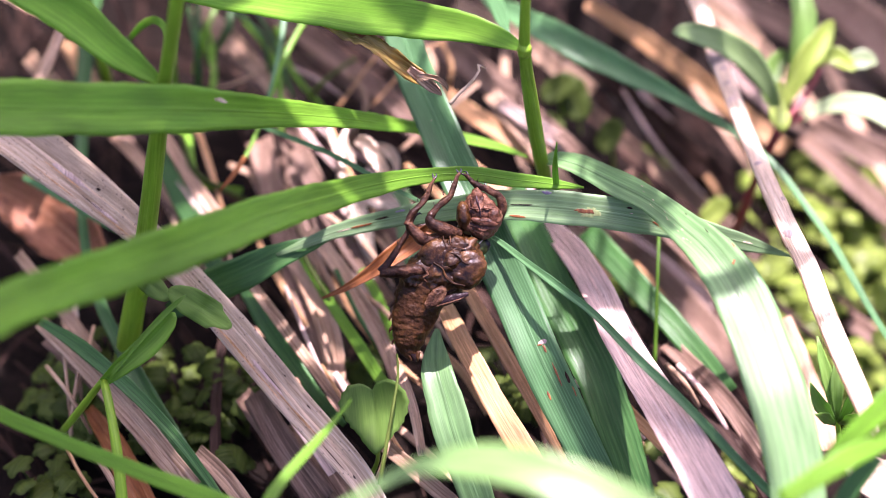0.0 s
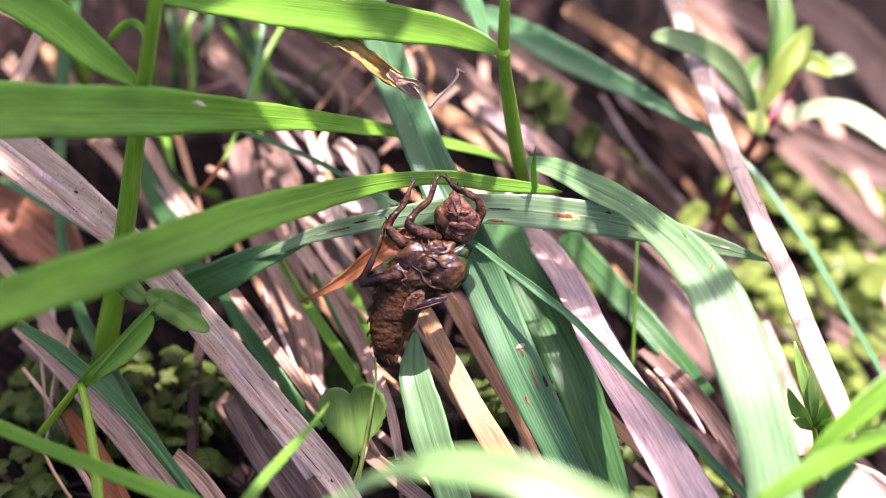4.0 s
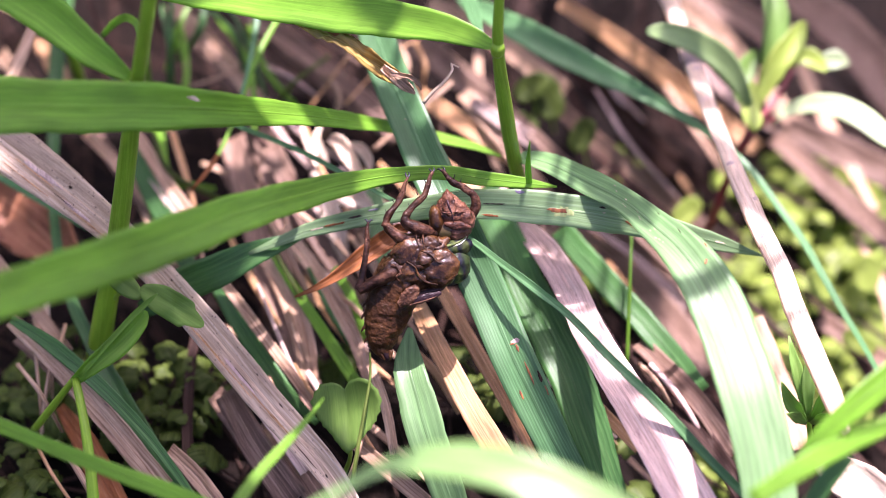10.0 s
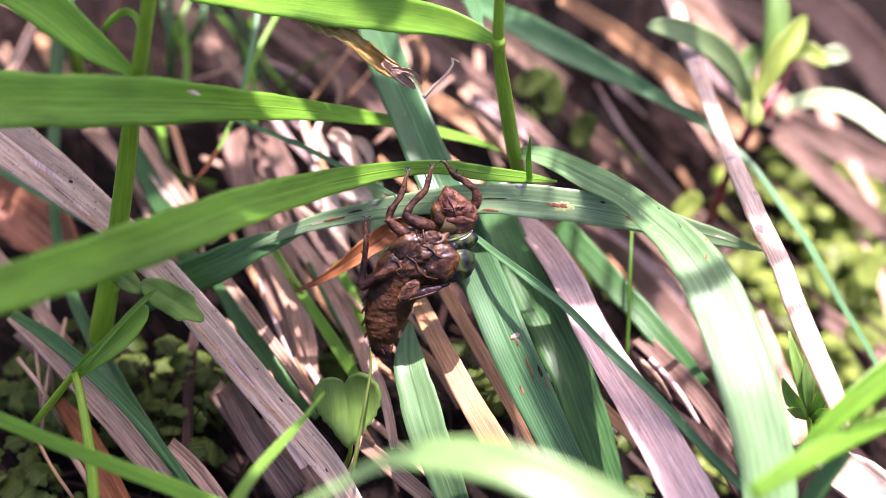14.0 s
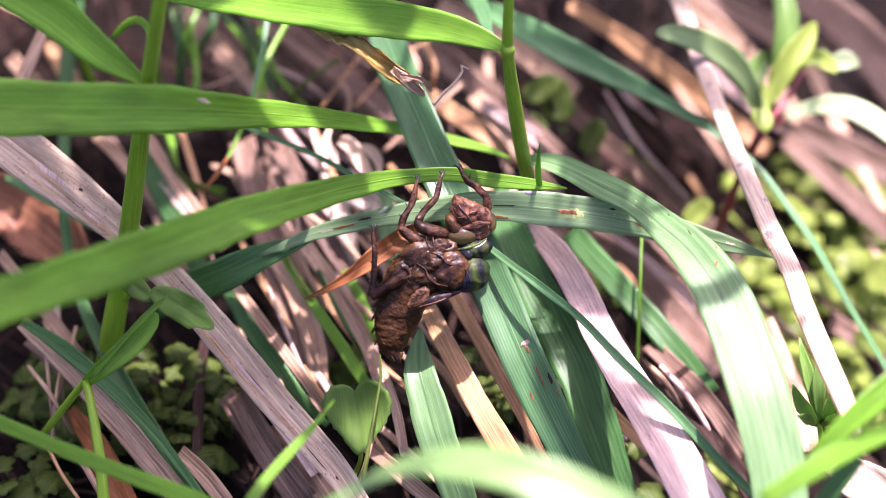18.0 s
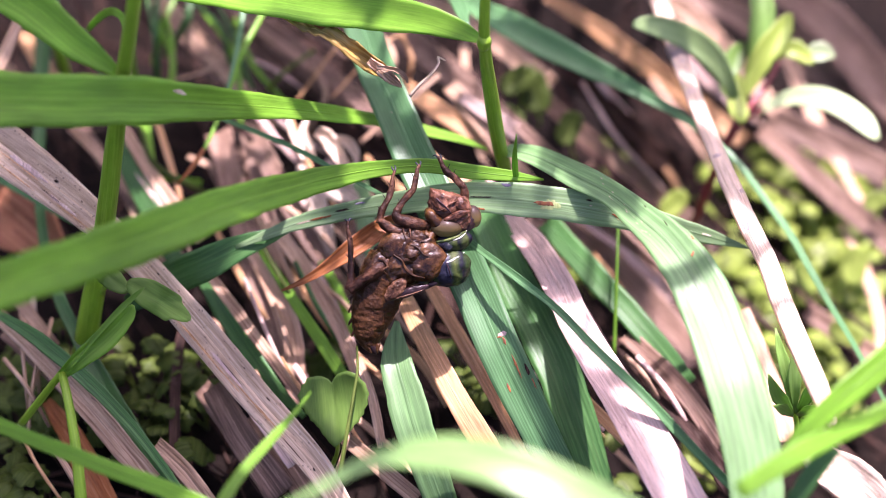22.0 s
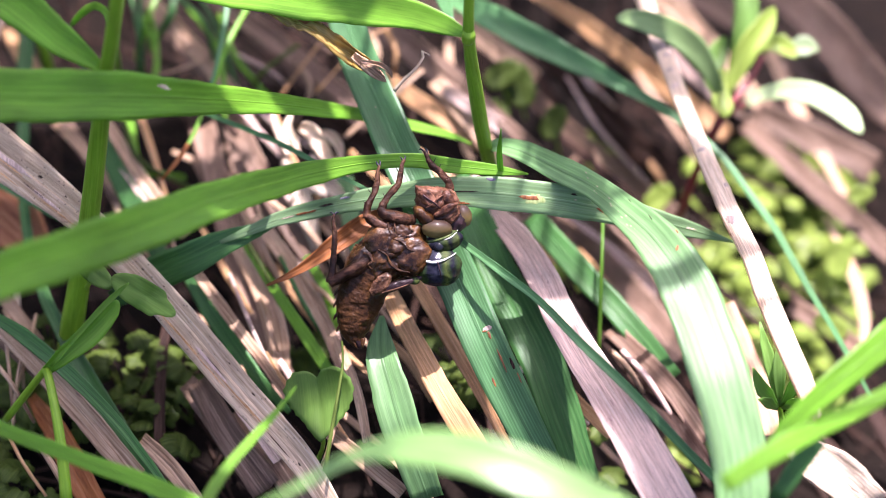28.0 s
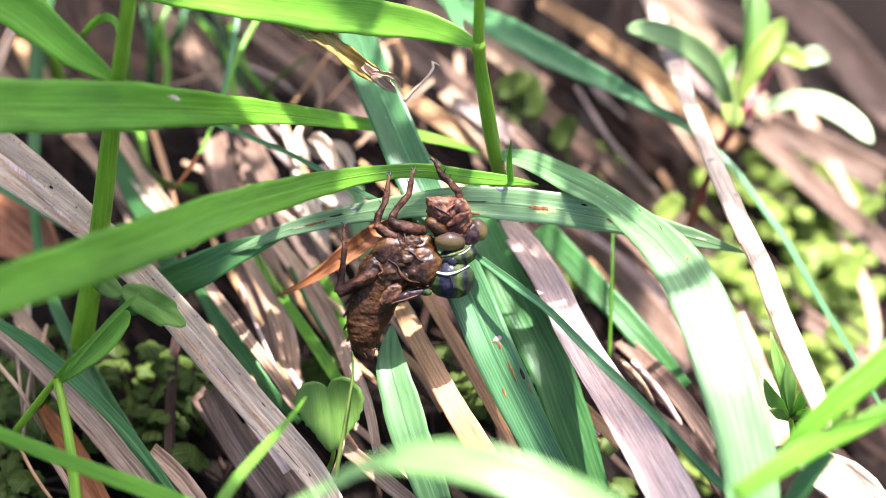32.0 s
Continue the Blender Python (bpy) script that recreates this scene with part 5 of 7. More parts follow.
blade("dry_straw", STRAW, [(-42.6, -3.9, 12.3, 1.2), (-38.8, -15.3, 15.3, 1.7), (-33.8, -18.7, 10.3, 0.9)], "thin dry shred of dead grass in the litter", "dry straw", group="dead grass litter", across=4, step=4)
blade("dry_straw", STRAW, [(-47.8, 51.5, 12.8, 1.5), (-39.0, 30.4, 15.8, 2.0), (-31.8, 17.2, 10.8, 1.0)], "thin dry shred of dead grass in the litter", "dry straw", group="dead grass litter", across=4, step=4)
blade("dry_straw", TAN, [(-23.9, -10.9, 11.7, 0.6), (-15.6, -29.8, 14.7, 0.9), (-5.1, -40.1, 9.7, 0.4)], "thin dry shred of dead grass in the litter", "dry straw", group="dead grass litter", across=4, step=4)
blade("dry_straw", TAN, [(-17.0, 62.3, 15.8, 1.5), (-6.1, 45.6, 18.8, 2.1), (5.5, 38.1, 13.8, 1.0)], "thin dry shred of dead grass in the litter", "dry straw", group="dead grass litter", across=4, step=4)
blade("dry_straw", STRAW, [(-48.9, 59.7, 9.8, 1.1), (-40.8, 33.2, 12.8, 1.5), (-33.8, 15.5, 7.8, 0.8)], "thin dry shred of dead grass in the litter", "dry straw", group="dead grass litter", across=4, step=4)
blade("dry_straw", BROWN, [(-33.2, 58.9, 12.0, 0.7), (-22.8, 34.5, 15.0, 0.9), (-9.9, 21.5, 10.0, 0.4)], "thin dry shred of dead grass in the litter", "dry straw", group="dead grass litter", across=4, step=4)
blade("dry_straw", STRAW, [(-30.1, 47.0, 13.2, 1.1), (-20.1, 30.2, 16.2, 1.5), (-13.5, 19.0, 11.2, 0.7)], "thin dry shred of dead grass in the litter", "dry straw", group="dead grass litter", across=4, step=4)
blade("dry_straw", PINK_STRAW, [(-71.1, 31.2, 10.8, 1.0), (-65.5, 20.8, 13.8, 1.5), (-63.8, 15.4, 8.8, 0.7)], "thin dry shred of dead grass in the litter", "dry straw", group="dead grass litter", across=4, step=4)
blade("dry_straw", PINK_STRAW, [(-52.9, 100.4, 8.1, 0.7), (-39.9, 79.6, 11.1, 1.0), (-25.1, 70.8, 6.1, 0.5)], "thin dry shred of dead grass in the litter", "dry straw", group="dead grass litter", across=4, step=4)
blade("dry_straw", STRAW, [(-80.6, 55.5, 9.1, 1.5), (-72.1, 37.1, 12.1, 2.0), (-63.9, 28.2, 7.1, 1.0)], "thin dry shred of dead grass in the litter", "dry straw", group="dead grass litter", across=4, step=4)
blade("dry_straw", TAN, [(-76.8, 86.2, 15.7, 1.4), (-68.9, 62.0, 18.7, 1.9), (-63.6, 46.4, 13.7, 0.9)], "thin dry shred of dead grass in the litter", "dry straw", group="dead grass litter", across=4, step=4)
blade("dry_straw", TAN, [(-55.2, 40.8, 11.8, 1.4), (-47.0, 21.6, 14.8, 2.0), (-39.6, 10.5, 9.8, 1.0)], "thin dry shred of dead grass in the litter", "dry straw", group="dead grass litter", across=4, step=4)
blade("dry_straw", STRAW, [(-63.6, 42.3, 9.1, 0.6), (-59.6, 29.0, 12.1, 0.9), (-54.2, 25.6, 7.1, 0.4)], "thin dry shred of dead grass in the litter", "dry straw", group="dead grass litter", across=4, step=4)
blade("dry_straw", PINK_STRAW, [(-45.9, 20.3, 15.6, 0.7), (-38.5, -0.9, 18.6, 1.0), (-31.6, -14.1, 13.6, 0.5)], "thin dry shred of dead grass in the litter", "dry straw", group="dead grass litter", across=4, step=4)
blade("dry_straw", STRAW, [(-21.7, 38.3, 14.8, 1.2), (-13.1, 15.6, 17.8, 1.6), (-3.7, 2.0, 12.8, 0.8)], "thin dry shred of dead grass in the litter", "dry straw", group="dead grass litter", across=4, step=4)
blade("dry_straw", PINK_STRAW, [(-27.2, 60.8, 15.8, 1.3), (-13.2, 40.7, 18.8, 1.9), (-2.1, 27.2, 13.8, 0.9)], "thin dry shred of dead grass in the litter", "dry straw", group="dead grass litter", across=4, step=4)
blade("dry_straw", TAN, [(-12.7, 9.2, 10.0, 1.4), (-2.5, -4.3, 13.0, 2.0), (3.7, -13.8, 8.0, 1.0)], "thin dry shred of dead grass in the litter", "dry straw", group="dead grass litter", across=4, step=4)
blade("dry_straw", STRAW, [(-27.2, 26.4, 8.8, 0.8), (-16.1, 6.1, 11.8, 1.2), (-3.2, -4.9, 6.8, 0.6)], "thin dry shred of dead grass in the litter", "dry straw", group="dead grass litter", across=4, step=4)
blade("dry_straw", STRAW, [(-39.1, 47.3, 14.8, 1.1), (-26.7, 32.4, 17.8, 1.5), (-19.0, 22.3, 12.8, 0.8)], "thin dry shred of dead grass in the litter", "dry straw", group="dead grass litter", across=4, step=4)
blade("dry_straw", TAN, [(-35.5, -4.8, 15.8, 0.7), (-29.8, -17.0, 18.8, 1.0), (-21.8, -20.5, 13.8, 0.5)], "thin dry shred of dead grass in the litter", "dry straw", group="dead grass litter", across=4, step=4)
blade("dry_straw", STRAW, [(-31.2, 23.6, 13.2, 0.9), (-22.0, 12.7, 16.2, 1.3), (-15.3, 7.3, 11.2, 0.6)], "thin dry shred of dead grass in the litter", "dry straw", group="dead grass litter", across=4, step=4)
blade("dry_straw", STRAW, [(-45.8, 53.4, 15.8, 1.0), (-40.0, 40.2, 18.8, 1.4), (-37.9, 32.6, 13.8, 0.7)], "thin dry shred of dead grass in the litter", "dry straw", group="dead grass litter", across=4, step=4)
blade("dry_straw", BROWN, [(-63.4, 97.5, 10.1, 1.3), (-49.0, 73.0, 13.1, 1.8), (-37.2, 57.1, 8.1, 0.9)], "thin dry shred of dead grass in the litter", "dry straw", group="dead grass litter", across=4, step=4)
blade("dry_straw", PINK_STRAW, [(-37.0, 5.6, 8.6, 1.2), (-29.1, -10.3, 11.6, 1.6), (-22.6, -20.0, 6.6, 0.8)], "thin dry shred of dead grass in the litter", "dry straw", group="dead grass litter", across=4, step=4)
blade("dry_straw", PINK_STRAW, [(-53.2, 97.9, 10.6, 1.4), (-44.2, 76.3, 13.6, 1.9), (-34.3, 65.6, 8.6, 1.0)], "thin dry shred of dead grass in the litter", "dry straw", group="dead grass litter", across=4, step=4)
blade("dry_straw", STRAW, [(-40.2, -12.9, 12.5, 1.1), (-33.3, -25.9, 15.5, 1.5), (-25.3, -31.2, 10.5, 0.8)], "thin dry shred of dead grass in the litter", "dry straw", group="dead grass litter", across=4, step=4)
blade("dry_straw", TAN, [(-38.2, 81.2, 13.2, 1.0), (-31.0, 57.4, 16.2, 1.3), (-22.5, 44.6, 11.2, 0.7)], "thin dry shred of dead grass in the litter", "dry straw", group="dead grass litter", across=4, step=4)
blade("dry_straw", STRAW, [(-25.1, 67.4, 15.5, 1.4), (-19.1, 52.0, 18.5, 1.9), (-12.5, 45.7, 13.5, 1.0)], "thin dry shred of dead grass in the litter", "dry straw", group="dead grass litter", across=4, step=4)
blade("dry_straw", BROWN, [(73.1, 106.4, -32.6, 1.7), (80.9, 95.6, -33.1, 2.4), (87.5, 88.0, -38.2, 1.3)], "thin dry shred of dead grass in the litter", "dry straw", group="dead grass litter", across=4, step=4)
blade("dry_straw", PINK_STRAW, [(28.6, 39.7, 6.1, 1.1), (38.0, 26.3, -1.4, 1.7), (47.6, 16.1, -12.7, 0.9)], "thin dry shred of dead grass in the litter", "dry straw", group="dead grass litter", across=4, step=4)
blade("dry_straw", STRAW, [(58.3, 73.0, -22.9, 1.2), (69.0, 59.6, -29.8, 1.7), (75.7, 44.7, -37.9, 0.9)], "thin dry shred of dead grass in the litter", "dry straw", group="dead grass litter", across=4, step=4)
blade("dry_straw", BROWN, [(35.7, 47.4, -3.5, 1.3), (45.9, 44.2, -12.3, 1.9), (56.5, 46.1, -28.3, 1.0)], "thin dry shred of dead grass in the litter", "dry straw", group="dead grass litter", across=4, step=4)
blade("dry_straw", TAN, [(43.4, 46.3, -5.0, 1.0), (48.8, 41.1, -8.9, 1.3), (54.0, 40.4, -19.2, 0.7)], "thin dry shred of dead grass in the litter", "dry straw", group="dead grass litter", across=4, step=4)
blade("dry_straw", STRAW, [(90.0, 157.7, -34.4, 0.9), (93.9, 136.3, -31.4, 1.3), (103.3, 127.2, -36.4, 0.6)], "thin dry shred of dead grass in the litter", "dry straw", group="dead grass litter", across=4, step=4)
blade("dry_straw", PINK_STRAW, [(43.8, 111.0, -2.7, 0.9), (54.2, 96.5, -11.9, 1.3), (69.3, 93.5, -30.4, 0.7)], "thin dry shred of dead grass in the litter", "dry straw", group="dead grass litter", across=4, step=4)
blade("dry_straw", TAN, [(66.7, 108.8, -29.6, 1.3), (72.2, 99.6, -31.4, 1.9), (76.6, 94.3, -38.6, 1.0)], "thin dry shred of dead grass in the litter", "dry straw", group="dead grass litter", across=4, step=4)
blade("dry_straw", PINK_STRAW, [(14.2, 31.4, 8.2, 0.6), (23.6, 20.8, 8.9, 0.9), (31.9, 19.4, -2.9, 0.4)], "thin dry shred of dead grass in the litter", "dry straw", group="dead grass litter", across=4, step=4)
blade("dry_straw", STRAW, [(49.2, 97.6, -12.4, 0.9), (52.4, 87.5, -13.8, 1.3), (59.7, 89.5, -25.7, 0.7)], "thin dry shred of dead grass in the litter", "dry straw", group="dead grass litter", across=4, step=4)
blade("dry_straw", BROWN, [(62.9, 78.0, -28.8, 1.2), (64.9, 64.3, -28.7, 1.8), (69.7, 59.4, -36.9, 0.9)], "thin dry shred of dead grass in the litter", "dry straw", group="dead grass litter", across=4, step=4)
blade("dry_straw", PINK_STRAW, [(19.4, 58.5, 12.9, 0.8), (25.3, 49.9, 13.2, 1.1), (30.1, 48.2, 4.7, 0.6)], "thin dry shred of dead grass in the litter", "dry straw", group="dead grass litter", across=4, step=4)
blade("dry_straw", PINK_STRAW, [(80.4, 161.6, -36.5, 1.5), (91.4, 141.0, -36.2, 2.1), (106.9, 129.8, -41.2, 1.0)], "thin dry shred of dead grass in the litter", "dry straw", group="dead grass litter", across=4, step=4)
blade("dry_straw", BROWN, [(28.1, 48.7, 5.4, 0.9), (37.2, 40.7, -0.9, 1.4), (43.2, 34.5, -12.7, 0.6)], "thin dry shred of dead grass in the litter", "dry straw", group="dead grass litter", across=4, step=4)
blade("dry_straw", STRAW, [(64.4, 140.7, -21.5, 1.3), (76.2, 121.9, -28.4, 1.9), (87.0, 103.5, -35.8, 0.9)], "thin dry shred of dead grass in the litter", "dry straw", group="dead grass litter", across=4, step=4)
blade("dry_straw", PINK_STRAW, [(45.5, 121.4, -2.3, 1.5), (50.5, 111.1, -5.5, 2.0), (59.7, 114.1, -19.3, 1.1)], "thin dry shred of dead grass in the litter", "dry straw", group="dead grass litter", across=4, step=4)

# a small spiky shoot beside the bleached stalk
sprig = thing("leafy_sprig", "small bright green sprig with narrow pointed leaves", "sprig", at=(0.0859, -0.0241, 0.0080))
stalk("stem", STEM, [(85.7, -25.7, 8.0, 1.3), (83.2, -28.0, 20.0, 1.3), (81.7, -28.5, 26.0, 1.1)], "", parent=sprig)
blade("leaf", TENDER, [(81.6, -29.3, 26.0, 0.8), (79.1, -23.5, 34.0, 2.8), (77.1, -16.2, 40.0, 0.4)], "", parent=sprig, fold=0.3, wave=0.12)
blade("leaf", TENDER, [(81.9, -28.9, 26.0, 0.8), (80.8, -25.9, 34.0, 3.0), (81.2, -20.2, 40.0, 0.4)], "", parent=sprig, fold=0.3, wave=0.12)
blade("leaf", TENDER, [(81.3, -29.6, 26.0, 0.8), (76.7, -30.6, 34.0, 3.2), (73.8, -29.2, 40.0, 0.4)], "", parent=sprig, fold=0.3, wave=0.12)
blade("leaf", TENDER, [(82.0, -29.6, 26.0, 0.8), (83.6, -29.8, 34.0, 3.0), (84.7, -28.9, 40.0, 0.4)], "", parent=sprig, fold=0.3, wave=0.12)
blade("leaf", TENDER, [(81.2, -30.0, 26.0, 0.8), (77.4, -34.4, 34.0, 2.5), (73.9, -37.8, 40.0, 0.4)], "", parent=sprig, fold=0.3, wave=0.12)
blade("leaf", TENDER, [(82.2, -30.0, 26.0, 0.8), (83.6, -34.4, 34.0, 2.7), (84.6, -39.3, 40.0, 0.4)], "", parent=sprig, fold=0.3, wave=0.12)
stalk("straw_stalk", STRAW, [(-99.3, 8.7, 16.0, 1.2), (-93.4, -5.1, 18.0, 1.2), (-93.5, -9.2, 8.0, 0.9)], "thin dry stalk lying in the litter", "dead grass stalk", group="dead grass litter", around=6)
stalk("straw_stalk", STRAW, [(-91.5, 7.0, 16.0, 1.0), (-91.5, -6.8, 18.0, 0.9), (-95.2, -9.2, 8.0, 0.7)], "thin dry stalk lying in the litter", "dead grass stalk", group="dead grass litter", around=6)
stalk("straw_stalk", STRAW, [(-101.1, -5.2, 16.0, 1.1), (-93.9, -15.2, 18.0, 1.1), (-89.7, -19.2, 8.0, 0.7)], "thin dry stalk lying in the litter", "dead grass stalk", group="dead grass litter", around=6)
stalk("straw_stalk", STRAW, [(-85.4, -31.4, 16.0, 1.5), (-80.0, -40.5, 18.0, 1.5), (-78.2, -41.4, 8.0, 1.1)], "thin dry stalk lying in the litter", "dead grass stalk", group="dead grass litter", around=6)
stalk("straw_stalk", STRAW, [(-18.7, -26.7, 16.0, 1.0), (-20.2, -35.9, 18.0, 1.0), (-23.7, -38.3, 8.0, 0.7)], "thin dry stalk lying in the litter", "dead grass stalk", group="dead grass litter", around=6)
stalk("straw_stalk", STRAW, [(46.4, -5.2, 16.0, 1.3), (49.7, -11.8, 18.0, 1.3), (54.6, -12.6, 8.0, 0.9)], "thin dry stalk lying in the litter", "dead grass stalk", group="dead grass litter", around=6)
stalk("straw_stalk", STRAW, [(18.5, 82.3, 16.0, 1.8), (26.6, 72.6, 14.8, 1.8), (36.9, 77.8, -3.3, 1.3)], "thin dry stalk lying in the litter", "dead grass stalk", group="dead grass litter", around=6)
stalk("straw_stalk", STRAW, [(-15.0, 112.3, 16.0, 1.9), (-10.0, 98.2, 18.0, 1.9), (-13.2, 93.0, 8.0, 1.3)], "thin dry stalk lying in the litter", "dead grass stalk", group="dead grass litter", around=6)
stalk("straw_stalk", STRAW, [(-35.1, 100.5, 16.0, 1.4), (-28.1, 84.6, 18.0, 1.4), (-33.0, 79.6, 8.0, 1.0)], "thin dry stalk lying in the litter", "dead grass stalk", group="dead grass litter", around=6)
blade("bleached_leaf", BLEACHED, [(80.8, -41.4, 30.0, 3.7), (85.1, -49.4, 34.0, 8.4), (90.3, -54.4, 34.0, 9.6), (97.4, -58.9, 30.0, 7.2)], "crumpled bleached dead leaf", "dead leaf", fold=0.3, crumple=0.25, ragged=0.2)

# leaves at the lower corner, held high over the litter
blade("grass_plant", FRESH, [(92.0, -55.0, 84.0, 6.4), (83.6, -61.3, 82.0, 5.8), (75.7, -67.3, 80.0, 4.7), (69.4, -71.6, 76.0, 3.2), (65.8, -73.8, 70.0, 0.9)], "green grass blade held high over the litter", group="living grass")
blade("grass_plant", FRESH, [(90.5, -70.1, 88.0, 3.1), (81.3, -75.5, 88.0, 3.1), (72.4, -80.3, 88.0, 3.4), (63.7, -85.2, 88.0, 4.0), (54.2, -91.0, 86.0, 3.0)], "light green blurred grass blade held high over the litter", group="living grass")
blade("grass_plant", FRESH, [(85.2, -78.7, 96.0, 1.4), (77.1, -81.1, 95.0, 1.6), (70.3, -82.0, 93.0, 1.4)], "yellow-green narrow grass blade in sun", group="living grass")
blade("grass_plant", BLUE_DARK, [(77.0, -69.9, 70.0, 3.2), (72.8, -73.6, 66.0, 3.7), (68.9, -77.3, 60.0, 3.3)], "dark green short blade", group="living grass")

# ---- small plants ----
def plate(outline, size, cup=0.2, thick=0.25, rings=5, around=28, wavy=0.05, seed=1):
    """A flat leaf with the outline r(angle), its stalk end at the origin's -y side, face to +z, size in millimetres."""
    rng = np.random.RandomState(seed)
    ph = rng.rand(3) * 6.28
    verts, uvs, faces = [], [], []
    for top in (1, 0):
        for k in range(rings + 1):
            for j in range(around):
                g = 6.2832 * j / around
                r = outline(g) * size / 2000 * k / rings
                x, y = r * math.sin(g), r * math.cos(g)
                z = cup * (r * r) / (size / 2000) + wavy * size / 2000 * (k / rings) ** 2 * math.sin(3 * g + ph[0]) - 0.05 * size / 2000 * math.exp(-(x / (0.05 * size / 1000)) ** 2)
                z += (0.5 if top else -0.5) * thick / 1000 * (1 - 0.7 * k / rings)
                verts.append((x, y, z))
                uvs.append((x * 1000, y * 1000))
    half = (rings + 1) * around
    for base, flip in ((0, False), (half, True)):
        for k in range(rings):
            for j in range(around):
                a, b = base + k * around + j, base + k * around + (j + 1) % around
                f = (a, a + around, b + around, b)
                faces.append(f if flip else f[::-1])
    for j in range(around):
        a, b = rings * around + j, rings * around + (j + 1) % around
        faces.append((a, b, half + b, half + a))
    return verts, faces, uvs


def heart(g):
    a = abs((g + math.pi) % (2 * math.pi) - math.pi)
    return float(np.interp(a, (0, 0.25, 0.7, 1.3, 1.9, 2.5, 2.9, 3.14), (0.52, 0.74, 0.98, 1.0, 0.84, 0.82, 1.0, 1.2))) + 0.025 * math.sin(23 * g) + 0.07 * math.sin(g)


def toothed(g):
    a = (g + math.pi) % (2 * math.pi) - math.pi
    r = 1 / math.sqrt(math.cos(a) ** 2 + (math.sin(a) / 0.42) ** 2)
    return r * (1 - 0.2 * (0.5 - 0.5 * math.cos(8 * a)) * (1 if abs(a) < 0.8 else 0.12))


def oval(g):
    return 0.62 + 0.38 * math.cos(g) ** 2


def facing_pose(place, way, lean=0.0):
    """A pose whose face turns to the open side; way: where its y axis points, to the right and up the slope."""
    z = (FACING + Vector((lean, 0, 0))).normalized()
    y = Vector((way[0], way[1] * 0.743, way[1] * 0.669))
    y = (y - z * y.dot(z)).normalized()
    x = y.cross(z)
    return Matrix(((x.x, y.x, z.x, place[0]), (x.y, y.y, z.y, place[1]), (x.z, y.z, z.z, place[2]), (0, 0, 0, 1)))


def plate_leaf(name, material, outline, size, m, parent=None, label="", seed=1, **shape):
    """A flat leaf at the pose m."""
    v, f, uv = plate(outline, size, seed=seed, **shape)
    return finish(name, [m @ Vector(p) for p in v], f, uv, material, parent, label)


def tilted(place, lean, turn, spin=0):
    return Matrix.Translation(place) @ Euler((radians(lean), 0, radians(turn))).to_matrix().to_4x4() @ Matrix.Rotation(radians(spin), 4, "Z")


# the heart-shaped leaf, facing the light, on its own stalk
clover = thing("heart_leaf_plant", "light green heart-shaped leaf on a thin stalk", "leaf plant", at=(-0.0243, -0.0277, 0.0040))
plate_leaf("leaf", HEART_GREEN, heart, 16.4, facing_pose((-0.0213, -0.0318, 0.0340), (-0.1, 1.0), -0.2), clover, seed=4, around=44, rings=7, cup=0.25)
stalk("stalk", STEM, [(-20.6, -36.5, 27.0, 1.0), (-21.2, -34.4, 18.0, 1.0), (-24.8, -25.4, -4.0, 1.1)], "", parent=clover)

# the lobed leaf over the speckled straw
lobe_plant = thing("lobed_leaf_plant", "shaded green leaf with toothed lobes", "leaf plant", at=(-0.0872, 0.0188, 0.0040))
plate_leaf("leaf", HEART_GREEN, toothed, 16.5, facing_pose((-0.0600, -0.0122, 0.0455), (1.0, -0.62)), lobe_plant, seed=9, around=64, rings=6, cup=0.3, wavy=0.12)
plate_leaf("leaf", HEART_GREEN, toothed, 12.0, facing_pose((-0.0722, -0.0066, 0.0480), (-1.0, 0.9), 0.3), lobe_plant, seed=10, around=40, rings=5, cup=0.4, wavy=0.15)
stalk("stalk", STEM, [(-71.3, -6.4, 46.0, 1.0), (-79.9, 5.6, 24.0, 1.1), (-89.3, 23.3, -6.0, 1.2)], "", parent=lobe_plant)


def round_leaf(place, base, size, way, material=SPRING):
    """A rounded leaf on a thin stalk."""
    p = thing("round_leaf_plant", "green rounded leaf on a thin stalk", "leaf plant", "round-leaved plants", base)
    plate_leaf("leaf", material, oval, size, facing_pose(place, way), p, seed=int(size * 7), cup=0.15)
    q = Vector(place) - FACING * 0.0006
    stalk("stalk", STEM, [(base[0] * 1000, base[1] * 1000, base[2] * 1000, 0.8), ((base[0] + q.x) * 500, (base[1] + q.y) * 500, (base[2] + q.z) * 500, 0.8), (q.x * 1000, q.y * 1000, q.z * 1000, 0.7)], "", parent=p)


round_leaf((0.1186, 0.0602, -0.0260), (0.1268, 0.0707, -0.0530), 11.3, (0.2, 1))
round_leaf((0.1284, 0.0833, -0.0240), (0.1379, 0.0968, -0.0533), 7.9, (1, 0.4))
round_leaf((0.1052, 0.0578, -0.0280), (0.1119, 0.0662, -0.0528), 10.1, (-0.5, 1))
round_leaf((0.0687, 0.0763, -0.0177), (0.0733, 0.0831, -0.0394), 9.8, (1, 1))
# leaves in MOSSY get no sun; the darker green paints that shade
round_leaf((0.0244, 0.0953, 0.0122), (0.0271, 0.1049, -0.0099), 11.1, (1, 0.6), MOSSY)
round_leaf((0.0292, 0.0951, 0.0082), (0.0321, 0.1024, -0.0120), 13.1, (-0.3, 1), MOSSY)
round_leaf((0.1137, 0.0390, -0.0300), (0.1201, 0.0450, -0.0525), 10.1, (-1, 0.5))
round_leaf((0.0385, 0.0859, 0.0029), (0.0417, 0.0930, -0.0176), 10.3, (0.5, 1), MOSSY)
